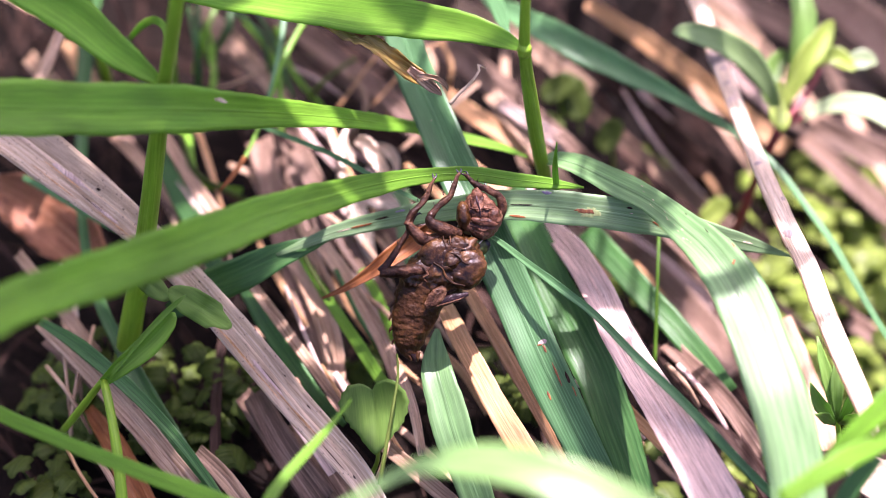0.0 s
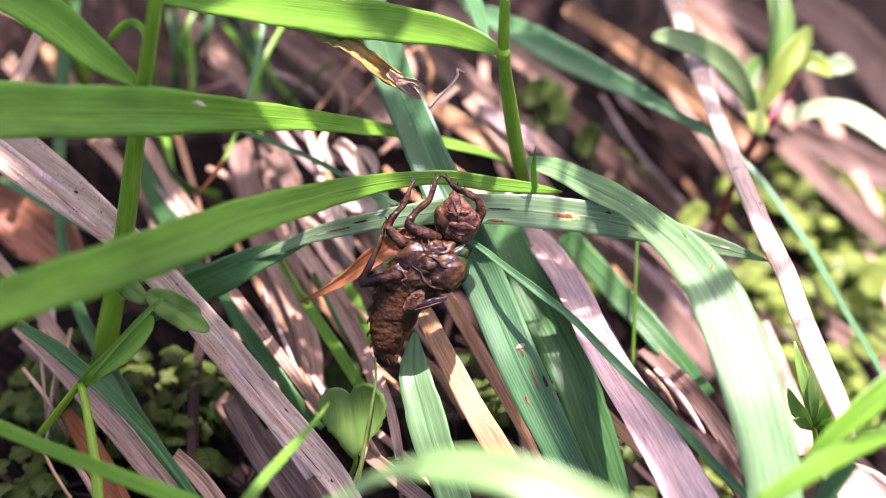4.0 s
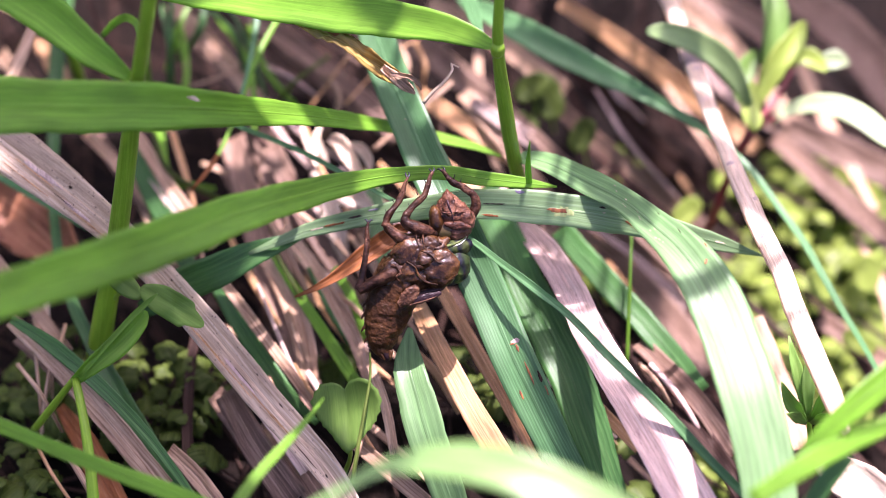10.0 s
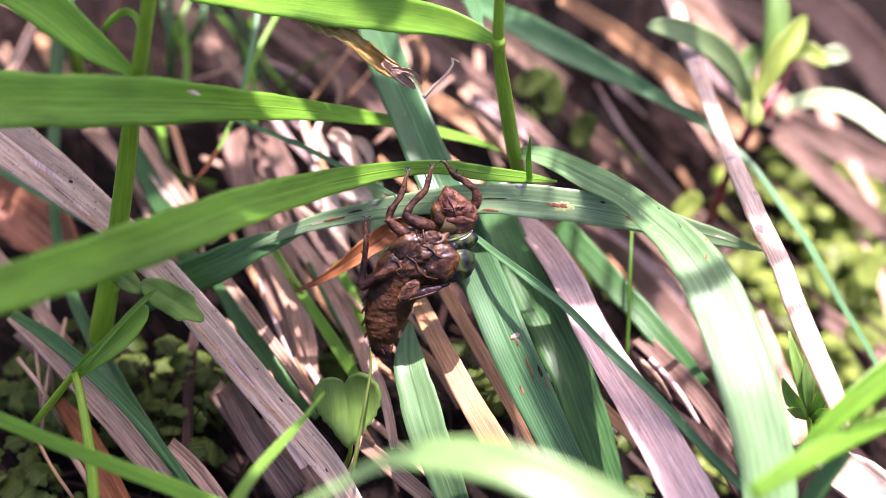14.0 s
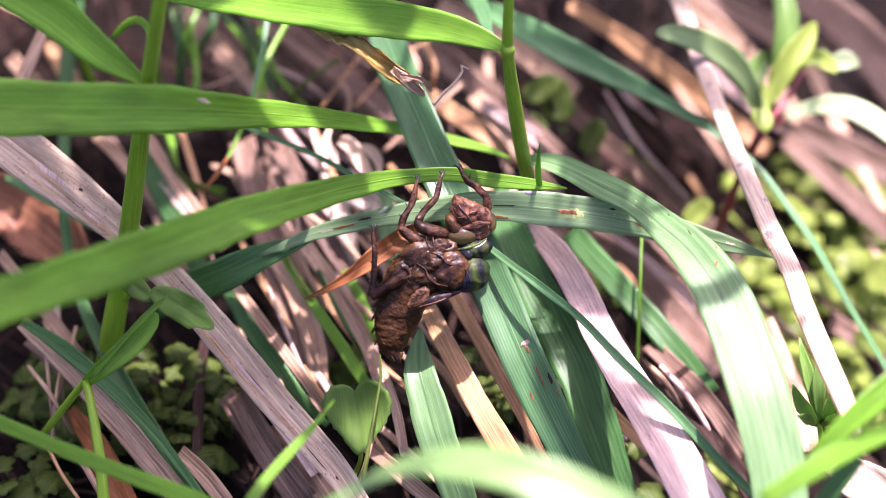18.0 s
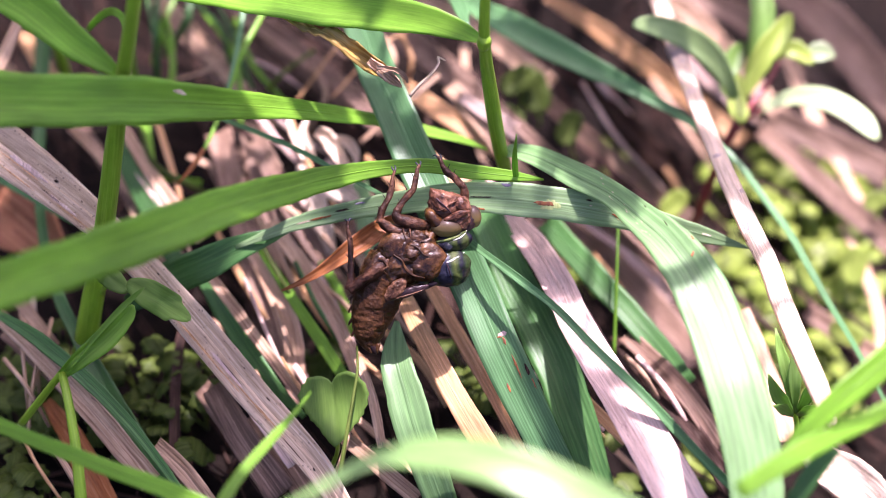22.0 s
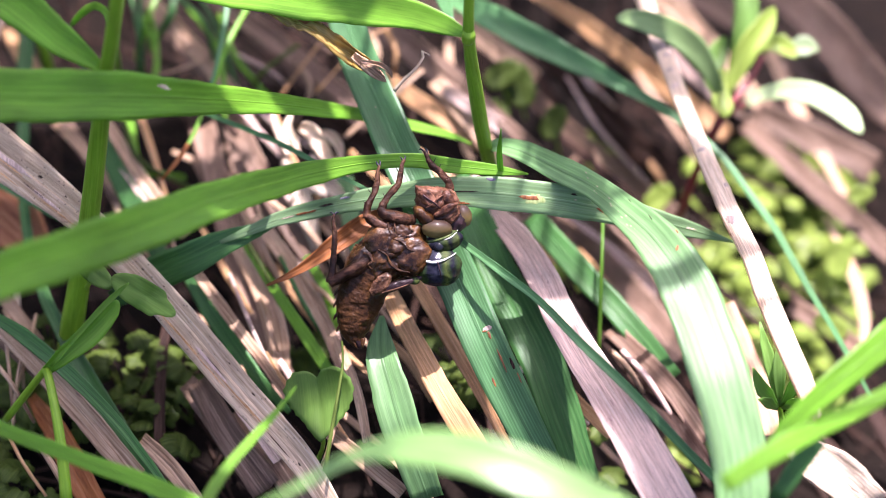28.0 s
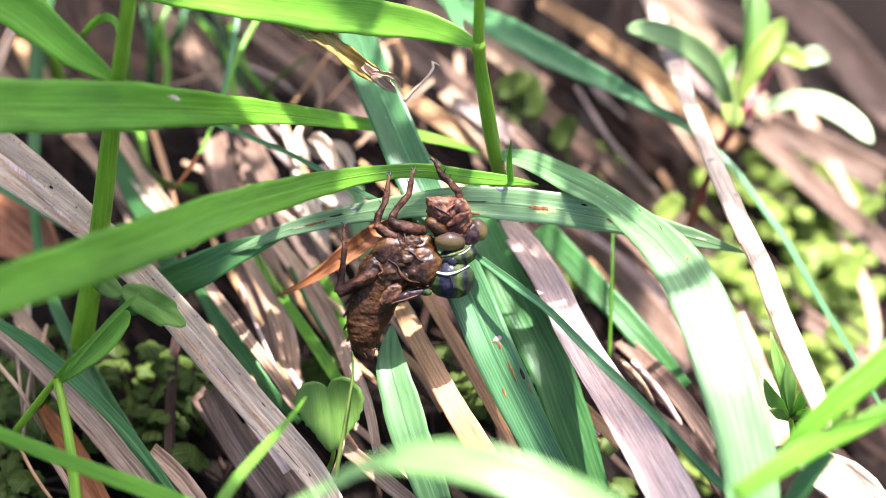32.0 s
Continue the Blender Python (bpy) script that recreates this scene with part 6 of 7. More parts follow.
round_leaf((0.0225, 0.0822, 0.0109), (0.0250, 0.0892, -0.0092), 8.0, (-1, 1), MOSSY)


def seedling():
    """The red-stemmed seedling with two long seed leaves and young leaves in the middle."""
    s = thing("seedling", "young seedling with red stem and pale green leaves", "seedling", at=(0.0681, 0.0505, 0.0020))
    stalk("stem", RED_STEM, [(72.9, 71.1, -24.0, 2.2), (74.4, 68.8, -14.0, 2.4), (77.2, 70.5, 0.0, 2.3), (79.9, 71.5, 12.0, 2.3), (82.2, 73.5, 17.0, 2.6), (83.5, 76.9, 20.0, 1.8)], "", parent=s)
    stalk("side_stem", RED_STEM, [(83.0, 74.6, 18.0, 1.8), (86.6, 78.0, 20.0, 1.8), (91.3, 84.6, 22.0, 1.7), (94.2, 89.6, 24.0, 1.4)], "", parent=s)
    stalk("side_stem", RED_STEM, [(83.5, 74.1, 17.0, 1.7), (86.9, 77.2, 17.0, 1.5), (90.1, 78.0, 17.0, 1.2)], "", parent=s)
    # the two seed leaves differ by painted shade and painted sunlight
    blade("seed_leaf", SEED_SHADED, [(81.3, 75.8, 22.0, 1.8), (79.0, 76.0, 28.0, 3.9), (74.1, 77.3, 36.0, 6.5), (68.1, 77.5, 42.0, 6.7), (61.9, 77.3, 46.0, 6.1), (55.9, 77.2, 48.0, 5.0), (52.6, 76.3, 49.0, 2.6), (51.6, 76.3, 49.0, 0.9)], "grey-green seed leaf, shade put into its colour", parent=s, fold=0.2, twist=-10)
    blade("seed_leaf", SEED_LIT, [(88.4, 77.2, 17.0, 1.2), (93.3, 79.5, 19.0, 3.6), (99.9, 78.2, 22.0, 5.7), (106.7, 74.8, 23.0, 6.9), (111.9, 69.6, 23.0, 6.8), (115.0, 65.6, 22.0, 5.3), (117.1, 62.8, 21.0, 1.2)], "pale seed leaf, sunlight put into its colour", parent=s, fold=0.25, twist=15)
    blade("leaf", SPRING, [(83.0, 84.7, 24.0, 1.5), (81.3, 78.1, 24.0, 3.9), (81.4, 73.1, 23.0, 5.4), (81.8, 70.2, 22.0, 3.9), (81.5, 68.7, 21.0, 0.7)], "", parent=s, fold=0.3, wave=0.10)
    blade("leaf", SPRING, [(83.6, 78.0, 20.0, 1.5), (85.7, 82.5, 24.0, 4.2), (89.1, 86.3, 29.0, 6.3), (92.9, 91.1, 32.0, 6.6), (95.9, 95.6, 34.0, 3.3), (96.9, 96.8, 35.0, 0.6)], "", parent=s, fold=0.35, wave=0.08)
    blade("leaf", TENDER, [(85.4, 86.9, 22.0, 1.8), (87.5, 90.4, 29.0, 4.5), (89.0, 96.1, 34.0, 6.7), (89.0, 101.9, 37.0, 6.4), (89.0, 108.9, 39.0, 4.3), (89.0, 112.5, 40.0, 0.8)], "", parent=s, fold=0.3, wave=0.06)
    blade("leaf", TENDER, [(80.9, 80.1, 19.0, 1.5), (79.6, 84.6, 22.0, 4.6), (81.4, 89.6, 24.0, 6.1), (84.3, 94.4, 25.0, 3.1), (85.1, 95.2, 26.0, 0.6)], "", parent=s, fold=0.3, wave=0.08)
    blade("leaf", SPRING, [(94.3, 93.2, 22.0, 1.2), (96.3, 94.2, 24.0, 4.0), (99.4, 94.2, 24.0, 5.5), (102.0, 91.0, 24.0, 3.7), (103.2, 88.7, 24.0, 0.8)], "", parent=s, fold=0.3, wave=0.08)
    blade("leaf", SEED_LIT, [(103.9, 99.9, 16.0, 1.6), (106.0, 100.6, 17.0, 4.7), (108.9, 101.1, 17.0, 5.6), (111.0, 100.2, 17.0, 3.1), (111.8, 99.2, 17.0, 0.8)], "", parent=s, fold=0.3, wave=0.06)


seedling()


def herb(material, seed, leaves=9, size=5.0, name="creeping_herb", label="low creeping herb with small rounded leaves"):
    """A low herb: short stalks with small scalloped leaves in tiers."""
    rng = random.Random(seed)
    h = thing(name, label, "herb", "creeping herbs")
    for k in range(leaves):
        a, r, z = k * 137.5 + rng.uniform(-20, 20), rng.uniform(1.5, 7.5), rng.uniform(9, 20)
        c = (r * math.cos(radians(a)), r * math.sin(radians(a)), z - r * 0.35)
        m = tilted((c[0] / 1000, c[1] / 1000, c[2] / 1000), rng.uniform(5, 35), a + 90 + rng.uniform(-40, 40), rng.uniform(0, 360))
        plate_leaf("leaf", material, lambda g: 0.70 + 0.28 * abs(math.cos(2.5 * g)) + 0.05 * math.sin(15 * g), size * rng.uniform(0.7, 1.25), m, h, seed=seed * 20 + k, around=20, rings=3, cup=-0.25, wavy=0.08)
        stalk("stalk", material, [(0, 0, 0, 0.7), (c[0] * 0.4, c[1] * 0.4, c[2] * 0.6, 0.6), (c[0], c[1], c[2] - 0.3, 0.45)], "", parent=h, around=5, step=3)
    return h


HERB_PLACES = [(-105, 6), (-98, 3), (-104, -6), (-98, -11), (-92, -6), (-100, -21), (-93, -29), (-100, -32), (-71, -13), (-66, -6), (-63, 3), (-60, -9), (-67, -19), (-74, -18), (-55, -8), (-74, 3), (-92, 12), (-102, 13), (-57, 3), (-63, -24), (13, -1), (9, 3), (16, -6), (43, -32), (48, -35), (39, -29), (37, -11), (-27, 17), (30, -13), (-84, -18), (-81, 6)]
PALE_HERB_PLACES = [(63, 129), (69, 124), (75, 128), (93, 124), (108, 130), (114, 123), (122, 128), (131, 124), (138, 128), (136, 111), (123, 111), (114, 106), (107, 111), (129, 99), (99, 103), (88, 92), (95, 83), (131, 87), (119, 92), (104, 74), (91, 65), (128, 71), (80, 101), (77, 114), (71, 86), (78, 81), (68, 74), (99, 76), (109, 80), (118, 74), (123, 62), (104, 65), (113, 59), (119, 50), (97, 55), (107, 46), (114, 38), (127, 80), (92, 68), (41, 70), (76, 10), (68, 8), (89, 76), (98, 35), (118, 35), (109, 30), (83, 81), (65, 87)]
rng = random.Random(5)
# one herb in two colours: darkened for shade, pale for sunlight
for material, places, label in ((MOSSY, HERB_PLACES, "low creeping herb with small rounded leaves, green darkened for shade"), (SPRING, PALE_HERB_PLACES, "creeping herb with small rounded leaves, sunlight put into its pale green")):
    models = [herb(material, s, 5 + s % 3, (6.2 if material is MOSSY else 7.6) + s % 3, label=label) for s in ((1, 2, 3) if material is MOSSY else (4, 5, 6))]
    for k, (x, y) in enumerate(places):
        m = Matrix.Translation((x / 1000, y / 1000, earth(x / 1000, y / 1000) + 0.004)) @ Euler((radians(rng.uniform(-12, 12)), radians(rng.uniform(-12, 12)), rng.uniform(0, 6.28))).to_matrix().to_4x4()
        if k < 3:
            models[k].matrix_basis = m
        else:
            copy_thing(models[k % 3], m)


# ---- scattered litter ----
def litter():
    """Dead blades that lie over one another, mostly along one slant."""
    r = random.Random(11)
    kinds = [(STRAW, "pinkish beige dead grass blade lying in the litter"), (BROWN, "dull brown dead grass blade low in the litter"), (TAN, "tan dead grass blade lying in the litter"), (GREY_STRAW, "speckled pale dead grass blade in the litter")]
    for k in range(56):
        x, y = r.uniform(-150, 150), r.uniform(-50, 170)
        a = math.radians(r.gauss(-58, 14))
        if (x < -55 and y < 35 and r.random() < 0.6) or (x > 30 and y > 20 and r.random() < 0.7):
            continue
        long, w = r.uniform(50, 130), r.choice([1.2, 1.8, 2.5, 3.2, 4.2])
        z = 1.0 + 6 * r.random() ** 1.5
        bow = r.uniform(-6, 6)
        d, q = (math.cos(a), math.sin(a)), (-math.sin(a), math.cos(a))
        rows = []
        for s, o in ((-0.5, 0), (-0.18, 1), (0.18, 1), (0.5, 0)):
            rows.append((x + d[0] * long * s + q[0] * bow * o, y + d[1] * long * s + q[1] * bow * o, z - hollow((x + d[0] * long * s) / 1000, (y + d[1] * long * s) / 1000) * 1000 + r.uniform(-1, 2) * o, w * (0.5 + 0.5 * o)))
        # the lowest blades mostly take the darkened brown, as painted shade
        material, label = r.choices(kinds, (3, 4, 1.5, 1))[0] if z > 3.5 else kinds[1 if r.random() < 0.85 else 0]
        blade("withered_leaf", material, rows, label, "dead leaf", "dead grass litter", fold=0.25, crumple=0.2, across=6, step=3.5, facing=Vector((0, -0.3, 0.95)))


litter()


def straws(name, count, seed, spread, material, label):
    """Uncounted thin shreds on the soil, joined."""
    r = random.Random(seed)
    verts, faces, uvs = [], [], []
    for k in range(count):
        x, y = r.uniform(-spread, spread), r.uniform(-70, 200) if spread < 300 else r.uniform(-spread, spread)
        a, long, w, z = math.radians(r.gauss(-58, 30)), r.uniform(12, 60), r.uniform(0.3, 1.3) * (1 if count > 400 else 0.55), earth(x / 1000, y / 1000) * 1000 + r.uniform(0.5, 5)
        d = (math.cos(a), math.sin(a))
        v, f, u = ribbon([(x - d[0] * long / 2, y - d[1] * long / 2, z, w), (x, y, z + r.uniform(0, 3), w), (x + d[0] * long / 2, y + d[1] * long / 2, z, w * 0.5)], across=2, step=8, seed=k, facing=Vector((0, 0, 1)))
        faces += [tuple(i + len(verts) for i in q) for q in f]
        verts += v
        uvs += u
    tagged(finish(name, verts, faces, uvs, material), label, "litter", kind="stuff")


# shreds in the darkened brown, shade of the gaps put into the colour
straws("straw_shreds", 640, 3, 160, BROWN, "thin brown shreds of straw on soil, darkened for gap shade")


def meadow():
    """Uncounted taller grass added out of view round the spot; it blocks the low sky."""
    r = random.Random(21)
    verts, faces, uvs = [], [], []
    for k in range(4200):
        a, d = r.uniform(0, 6.283), 0.36 + 3.4 * r.random() ** 1.6
        x, y = d * math.cos(a) * 1000, d * math.sin(a) * 1000
        if y < 0 and abs(x) < 330 or (y > 0 and x > 0 and d < 0.55):
            continue
        b, h = r.uniform(0, 6.283), r.uniform(180, 520)
        lean = r.uniform(0.05, 0.3) * h
        w = r.uniform(3, 9)
        v, f, u = ribbon([(x, y, 0, w), (x + lean * 0.25 * math.cos(b), y + lean * 0.25 * math.sin(b), h * 0.6, w), (x + lean * math.cos(b), y + lean * math.sin(b), h, 0.5)], across=2, step=60, seed=k)
        faces += [tuple(i + len(verts) for i in q) for q in f]
        verts += v
        uvs += u
    tagged(finish("meadow_grass", verts, faces, uvs, FRESH), "unseen tall green grass added round the spot to block low sky", "grass", kind="stuff")


meadow()


SHADE_GRASS = []


def overhang():
    """Unseen tall grass, added so that its leaning leaves dapple the light. Rows of x, y, z, width in millimetres."""
    for rows in (
        [(-12, 62, 284, 7.6), (-4, 55, 281, 9.3), (4, 46, 277, 9.2), (10, 39, 272, 6.2)],
        [(-85, 155, 383, 10.3), (-63, 142, 383, 9.3), (-47, 131, 379, 8.1), (-34, 120, 375, 4.7), (-28, 116, 374, 1.3)],
        [(-105, 235, 323, 28.7), (-42, 233, 323, 28.6), (5, 225, 323, 23.3), (30, 215, 323, 9.2)],
        [(-94, 213, 360, 27.3), (-34, 211, 360, 27.2), (5, 209, 360, 17.9), (29, 204, 360, 5.9)],
        [(-95, 162, 304, 26.1), (-45, 160, 304, 24.6), (-19, 158, 304, 12.8), (-6, 160, 304, 2.3)],
        [(-83, 143, 346, 24.6), (-29, 141, 346, 22.9), (-6, 141, 341, 10.9), (14, 137, 341, 3.2), (38, 147, 331, 2.8)],
        [(-72, 126, 389, 23.2), (-21, 124, 389, 21.9), (4, 131, 379, 6.0), (29, 120, 384, 4.4), (46, 120, 379, 3.9), (70, 113, 379, 3.3), (100, 106, 379, 1.5)],
        [(-75, 84, 333, 22.4), (-32, 84, 333, 21.2), (2, 89, 328, 16.3), (16, 84, 328, 5.0), (23, 83, 323, 1.5)],
        [(-66, 77, 370, 21.6), (-25, 77, 370, 20.4), (1, 85, 360, 14.7), (14, 88, 350, 3.8)],
        [(-70, 38, 314, 20.8), (-35, 38, 314, 19.7), (-9, 46, 304, 13.0), (4, 55, 294, 3.7)],
        [(-62, 33, 351, 20.1), (-28, 33, 351, 19.0), (-2, 41, 341, 13.8), (11, 37, 341, 5.7)],
        [(-54, 29, 389, 19.5), (-22, 29, 389, 18.4), (5, 30, 389, 15.0), (26, 10, 435, 4.6), (37, 11, 441, 1.5)],
        [(-58, -6, 333, 18.9), (-27, -6, 333, 17.8), (-4, -3, 333, 6.3)],
        [(-25, 171, 324, 9.0), (-7, 145, 324, 13.0), (9, 122, 324, 12.5), (19, 109, 322, 4.1)],
        [(1, 127, 268, 2.3), (13, 114, 268, 7.9), (21, 101, 268, 6.4)],
        [(54, 82, 325, 1.2), (57, 76, 323, 5.2), (63, 68, 321, 5.6), (67, 62, 315, 4.8), (72, 59, 311, 1.6)],
        [(48, 129, 369, 8.0), (61, 138, 353, 13.9), (70, 123, 351, 8.2), (75, 113, 351, 4.6), (77, 106, 351, 1.3)],
        [(70, 72, 328, 2.4), (78, 68, 333, 5.3), (88, 70, 336, 6.2), (100, 75, 333, 2.4)],
        [(84, 106, 370, 2.5), (104, 113, 366, 5.1), (113, 101, 364, 5.5), (126, 117, 350, 0.8)],
        [(60, 106, 312, 3.9), (66, 97, 316, 6.3), (73, 88, 318, 5.0), (76, 82, 319, 1.2)],
        [(104, 77, 345, 1.0), (112, 79, 343, 3.2), (118, 80, 341, 1.7)],
        [(40, 195, 341, 3.0), (59, 190, 341, 5.0), (81, 177, 341, 7.5), (99, 163, 339, 6.3), (111, 151, 339, 2.0)],
        [(46, 176, 283, 2.2), (61, 166, 283, 5.1), (84, 147, 281, 5.9), (97, 133, 281, 2.2)],
        [(56, 169, 320, 6.0), (72, 154, 320, 16.2), (87, 138, 318, 15.8), (101, 116, 318, 12.5), (107, 100, 318, 5.4)],
        [(5, 218, 264, 13.2), (25, 201, 264, 16.1), (34, 189, 264, 6.3), (39, 182, 264, 1.6)],
        [(-5, 249, 301, 13.5), (32, 239, 301, 20.0), (55, 226, 301, 19.6), (74, 212, 301, 6.4)],
        [(13, 83, 363, 5.0), (18, 85, 363, 7.0), (24, 83, 363, 3.7)],
        [(134, 312, 300, 8.0), (152, 290, 300, 20.0), (166, 270, 300, 24.0), (178, 252, 298, 16.0), (188, 240, 296, 4.0)],
        [(98, 231, 264, 8.4), (109, 211, 264, 11.4), (119, 194, 264, 9.6), (125, 180, 264, 3.1)],
        [(128, 166, 301, 3.0), (140, 156, 301, 8.9), (155, 140, 301, 11.6)],
        [(78, 208, 339, 3.1), (88, 192, 339, 9.2), (100, 173, 339, 9.0), (109, 159, 339, 2.9)],
        [(-87, 124, 283, 14.3), (-71, 127, 281, 20.2), (-54, 125, 281, 8.6)],
        [(71, 249, 305, 2.0), (79, 236, 305, 16.0), (88, 222, 305, 24.0), (97, 209, 305, 24.0), (104, 198, 305, 16.0), (109, 190, 305, 3.0)],
        [(-20, 229, 305, 3.0), (-11, 217, 305, 14.0), (-1, 205, 305, 18.0), (9, 192, 305, 14.0), (16, 183, 305, 3.0)],
        [(60, 80, 300, 1.5), (64, 71, 300, 7.0), (70, 58, 300, 8.6), (79, 40, 299, 8.6), (85, 26, 297, 6.5), (90, 15, 295, 1.0)],
        [(28, 134, 368, 2.6), (33, 137, 367, 9.3), (41, 129, 362, 7.9), (47, 126, 360, 2.6)],
    ):
        x, y, z, w = rows[0]
        base = (x - 90 if x < 0 else x + 20, y + (40 if x < 0 else 160))
        h = thing("tall_grass_plant", "unseen grass stem added to shade the spot with a long leaning leaf", "grass plant", "tall grass beside the spot", (base[0] / 1000, base[1] / 1000, 0))
        stalk("stem", STEM, [(*base, 0, 3.0), (base[0] * 0.98, base[1] - 4, z * 0.6, 2.8), (x, y, z, 2.0)], "", parent=h, step=12)
        blade("leaf", FRESH, rows, "", parent=h, step=6, facing=to_sun, across=4)
        SHADE_GRASS.append(h)


overhang()


# ---- the dragonfly that leaves its larval skin ----
def shell_material(name, dark, mid, light, gloss, bump_strength=0.8, scale=700.0, coat=0.4):
    m, n, l, p = nodes_of(name)
    co = n.new("ShaderNodeTexCoord").outputs["Object"]
    a = stretched(n, l, co, (1, 1, 1), scale, 5, 0.6)
    b = stretched(n, l, co, (1, 1, 1), scale * 0.2, 3, 0.6)
    r = ramp(n, [(0.38, dark), (0.5, mid), (0.64, light)])
    l.new(b, r.inputs[0])
    fine = ramp(n, [(0.3, (0.65, 0.65, 0.65)), (0.7, (1.3, 1.3, 1.3))])
    l.new(a, fine.inputs[0])
    l.new(mixed(n, l, 1.0, r.outputs[0], fine.outputs[0], "MULTIPLY"), p.inputs["Base Color"])
    p.inputs["Roughness"].default_value, p.inputs["Coat Weight"].default_value, p.inputs["Coat Roughness"].default_value = gloss, coat, 0.07
    p.inputs["Specular IOR Level"].default_value = 0.1
    bp = n.new("ShaderNodeBump")
    bp.inputs["Strength"].default_value, bp.inputs["Distance"].default_value = bump_strength, 0.0007
    cell = n.new("ShaderNodeTexVoronoi")
    cell.inputs["Scale"].default_value = scale * 0.9
    l.new(co, cell.inputs["Vector"])
    hs = n.new("ShaderNodeMath")
    hs.operation, hs.inputs[1].default_value = "MULTIPLY_ADD", 0.25
    l.new(cell.outputs["Distance"], hs.inputs[0])
    l.new(b, hs.inputs[2])
    hs2 = n.new("ShaderNodeMath")
    hs2.operation, hs2.inputs[1].default_value = "MULTIPLY_ADD", 0.5
    l.new(a, hs2.inputs[0])
    l.new(hs.outputs[0], hs2.inputs[2])
    l.new(hs2.outputs[0], bp.inputs["Height"])
    l.new(bp.outputs[0], p.inputs["Normal"])
    wet = n.new("ShaderNodeBump")   # the wet film lies smoother than the skin
    wet.inputs["Strength"].default_value, wet.inputs["Distance"].default_value = 0.75, 0.0004
    l.new(stretched(n, l, co, (1, 1, 1), scale * 0.7, 3, 0.5), wet.inputs["Height"])
    l.new(wet.outputs[0], p.inputs["Coat Normal"])
    return m


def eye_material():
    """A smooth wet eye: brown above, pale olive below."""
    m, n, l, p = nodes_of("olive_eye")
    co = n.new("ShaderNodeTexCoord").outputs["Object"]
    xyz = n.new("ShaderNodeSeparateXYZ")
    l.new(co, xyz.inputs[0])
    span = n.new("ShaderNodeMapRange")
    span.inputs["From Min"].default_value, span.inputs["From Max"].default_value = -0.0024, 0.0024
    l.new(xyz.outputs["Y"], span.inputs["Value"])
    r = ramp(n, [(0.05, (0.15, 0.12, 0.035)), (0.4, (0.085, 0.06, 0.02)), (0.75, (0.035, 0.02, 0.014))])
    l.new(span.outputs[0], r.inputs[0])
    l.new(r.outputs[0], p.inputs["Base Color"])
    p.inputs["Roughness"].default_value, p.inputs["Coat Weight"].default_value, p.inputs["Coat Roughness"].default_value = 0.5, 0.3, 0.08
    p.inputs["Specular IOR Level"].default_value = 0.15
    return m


def new_skin_material(name, stops):
    """The soft new body: black and green bands across its width, with blurred wavy edges."""
    m, n, l, p = nodes_of(name)
    co = n.new("ShaderNodeTexCoord").outputs["Object"]
    wobble = stretched(n, l, co, (1, 0.6, 1), 420.0, 3, 0.6)
    xyz = n.new("ShaderNodeSeparateXYZ")
    l.new(co, xyz.inputs[0])
    span = n.new("ShaderNodeMapRange")
    span.inputs["From Min"].default_value, span.inputs["From Max"].default_value = -0.0054, 0.0054
    l.new(xyz.outputs["X"], span.inputs["Value"])
    shift = n.new("ShaderNodeMath")
    shift.operation, shift.inputs[1].default_value = "MULTIPLY_ADD", 0.24
    l.new(wobble, shift.inputs[0])
    l.new(span.outputs[0], shift.inputs[2])
    r = ramp(n, stops)
    l.new(shift.outputs[0], r.inputs[0])
    fine = ramp(n, [(0.3, (0.6, 0.6, 0.6)), (0.7, (1.3, 1.3, 1.3))])
    l.new(stretched(n, l, co, (1, 1, 1), 1500.0, 4, 0.6), fine.inputs[0])
    l.new(mixed(n, l, 1.0, r.outputs[0], fine.outputs[0], "MULTIPLY"), p.inputs["Base Color"])
    p.inputs["Roughness"].default_value, p.inputs["Coat Weight"].default_value, p.inputs["Coat Roughness"].default_value = 0.6, 0.2, 0.06
    p.inputs["Specular IOR Level"].default_value = 0.12
    bp = n.new("ShaderNodeBump")
    bp.inputs["Strength"].default_value, bp.inputs["Distance"].default_value = 0.4, 0.0004
    l.new(wobble, bp.inputs["Height"])
    l.new(bp.outputs[0], p.inputs["Normal"])
    return m


SHELL = shell_material("wet_brown_shell", (0.012, 0.0045, 0.0012), (0.034, 0.0135, 0.0036), (0.078, 0.034, 0.0098), 0.36, 0.4, 1500.0, 0.5)
SHELL_RED = shell_material("reddish_shell", (0.032, 0.012, 0.0062), (0.08, 0.032, 0.017), (0.165, 0.077, 0.044), 0.4, 0.55, 1400.0, 0.28)
SHELL_DARK = shell_material("dark_shell", (0.010, 0.005, 0.0055), (0.024, 0.012, 0.013), (0.055, 0.03, 0.032), 0.35, 0.4, 1000.0, 0.2)
LEG_SHELL = shell_material("leg_shell", (0.016, 0.006, 0.003), (0.042, 0.017, 0.0082), (0.095, 0.043, 0.022), 0.45, 0.8, 1500.0, 0.22)
# shell brown paled halfway to the sunlit look of the wing pad
PAD = shell_material("half_sunlit_shell", (0.03, 0.0125, 0.006), (0.075, 0.034, 0.017), (0.15, 0.075, 0.04), 0.5, 0.9, 1600.0, 0.2)
ABDOMEN = shell_material("brown_abdomen_shell", (0.026, 0.0108, 0.0034), (0.038, 0.0155, 0.0046), (0.056, 0.0245, 0.0078), 0.42, 0.8, 1100.0, 0.16)
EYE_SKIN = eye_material()
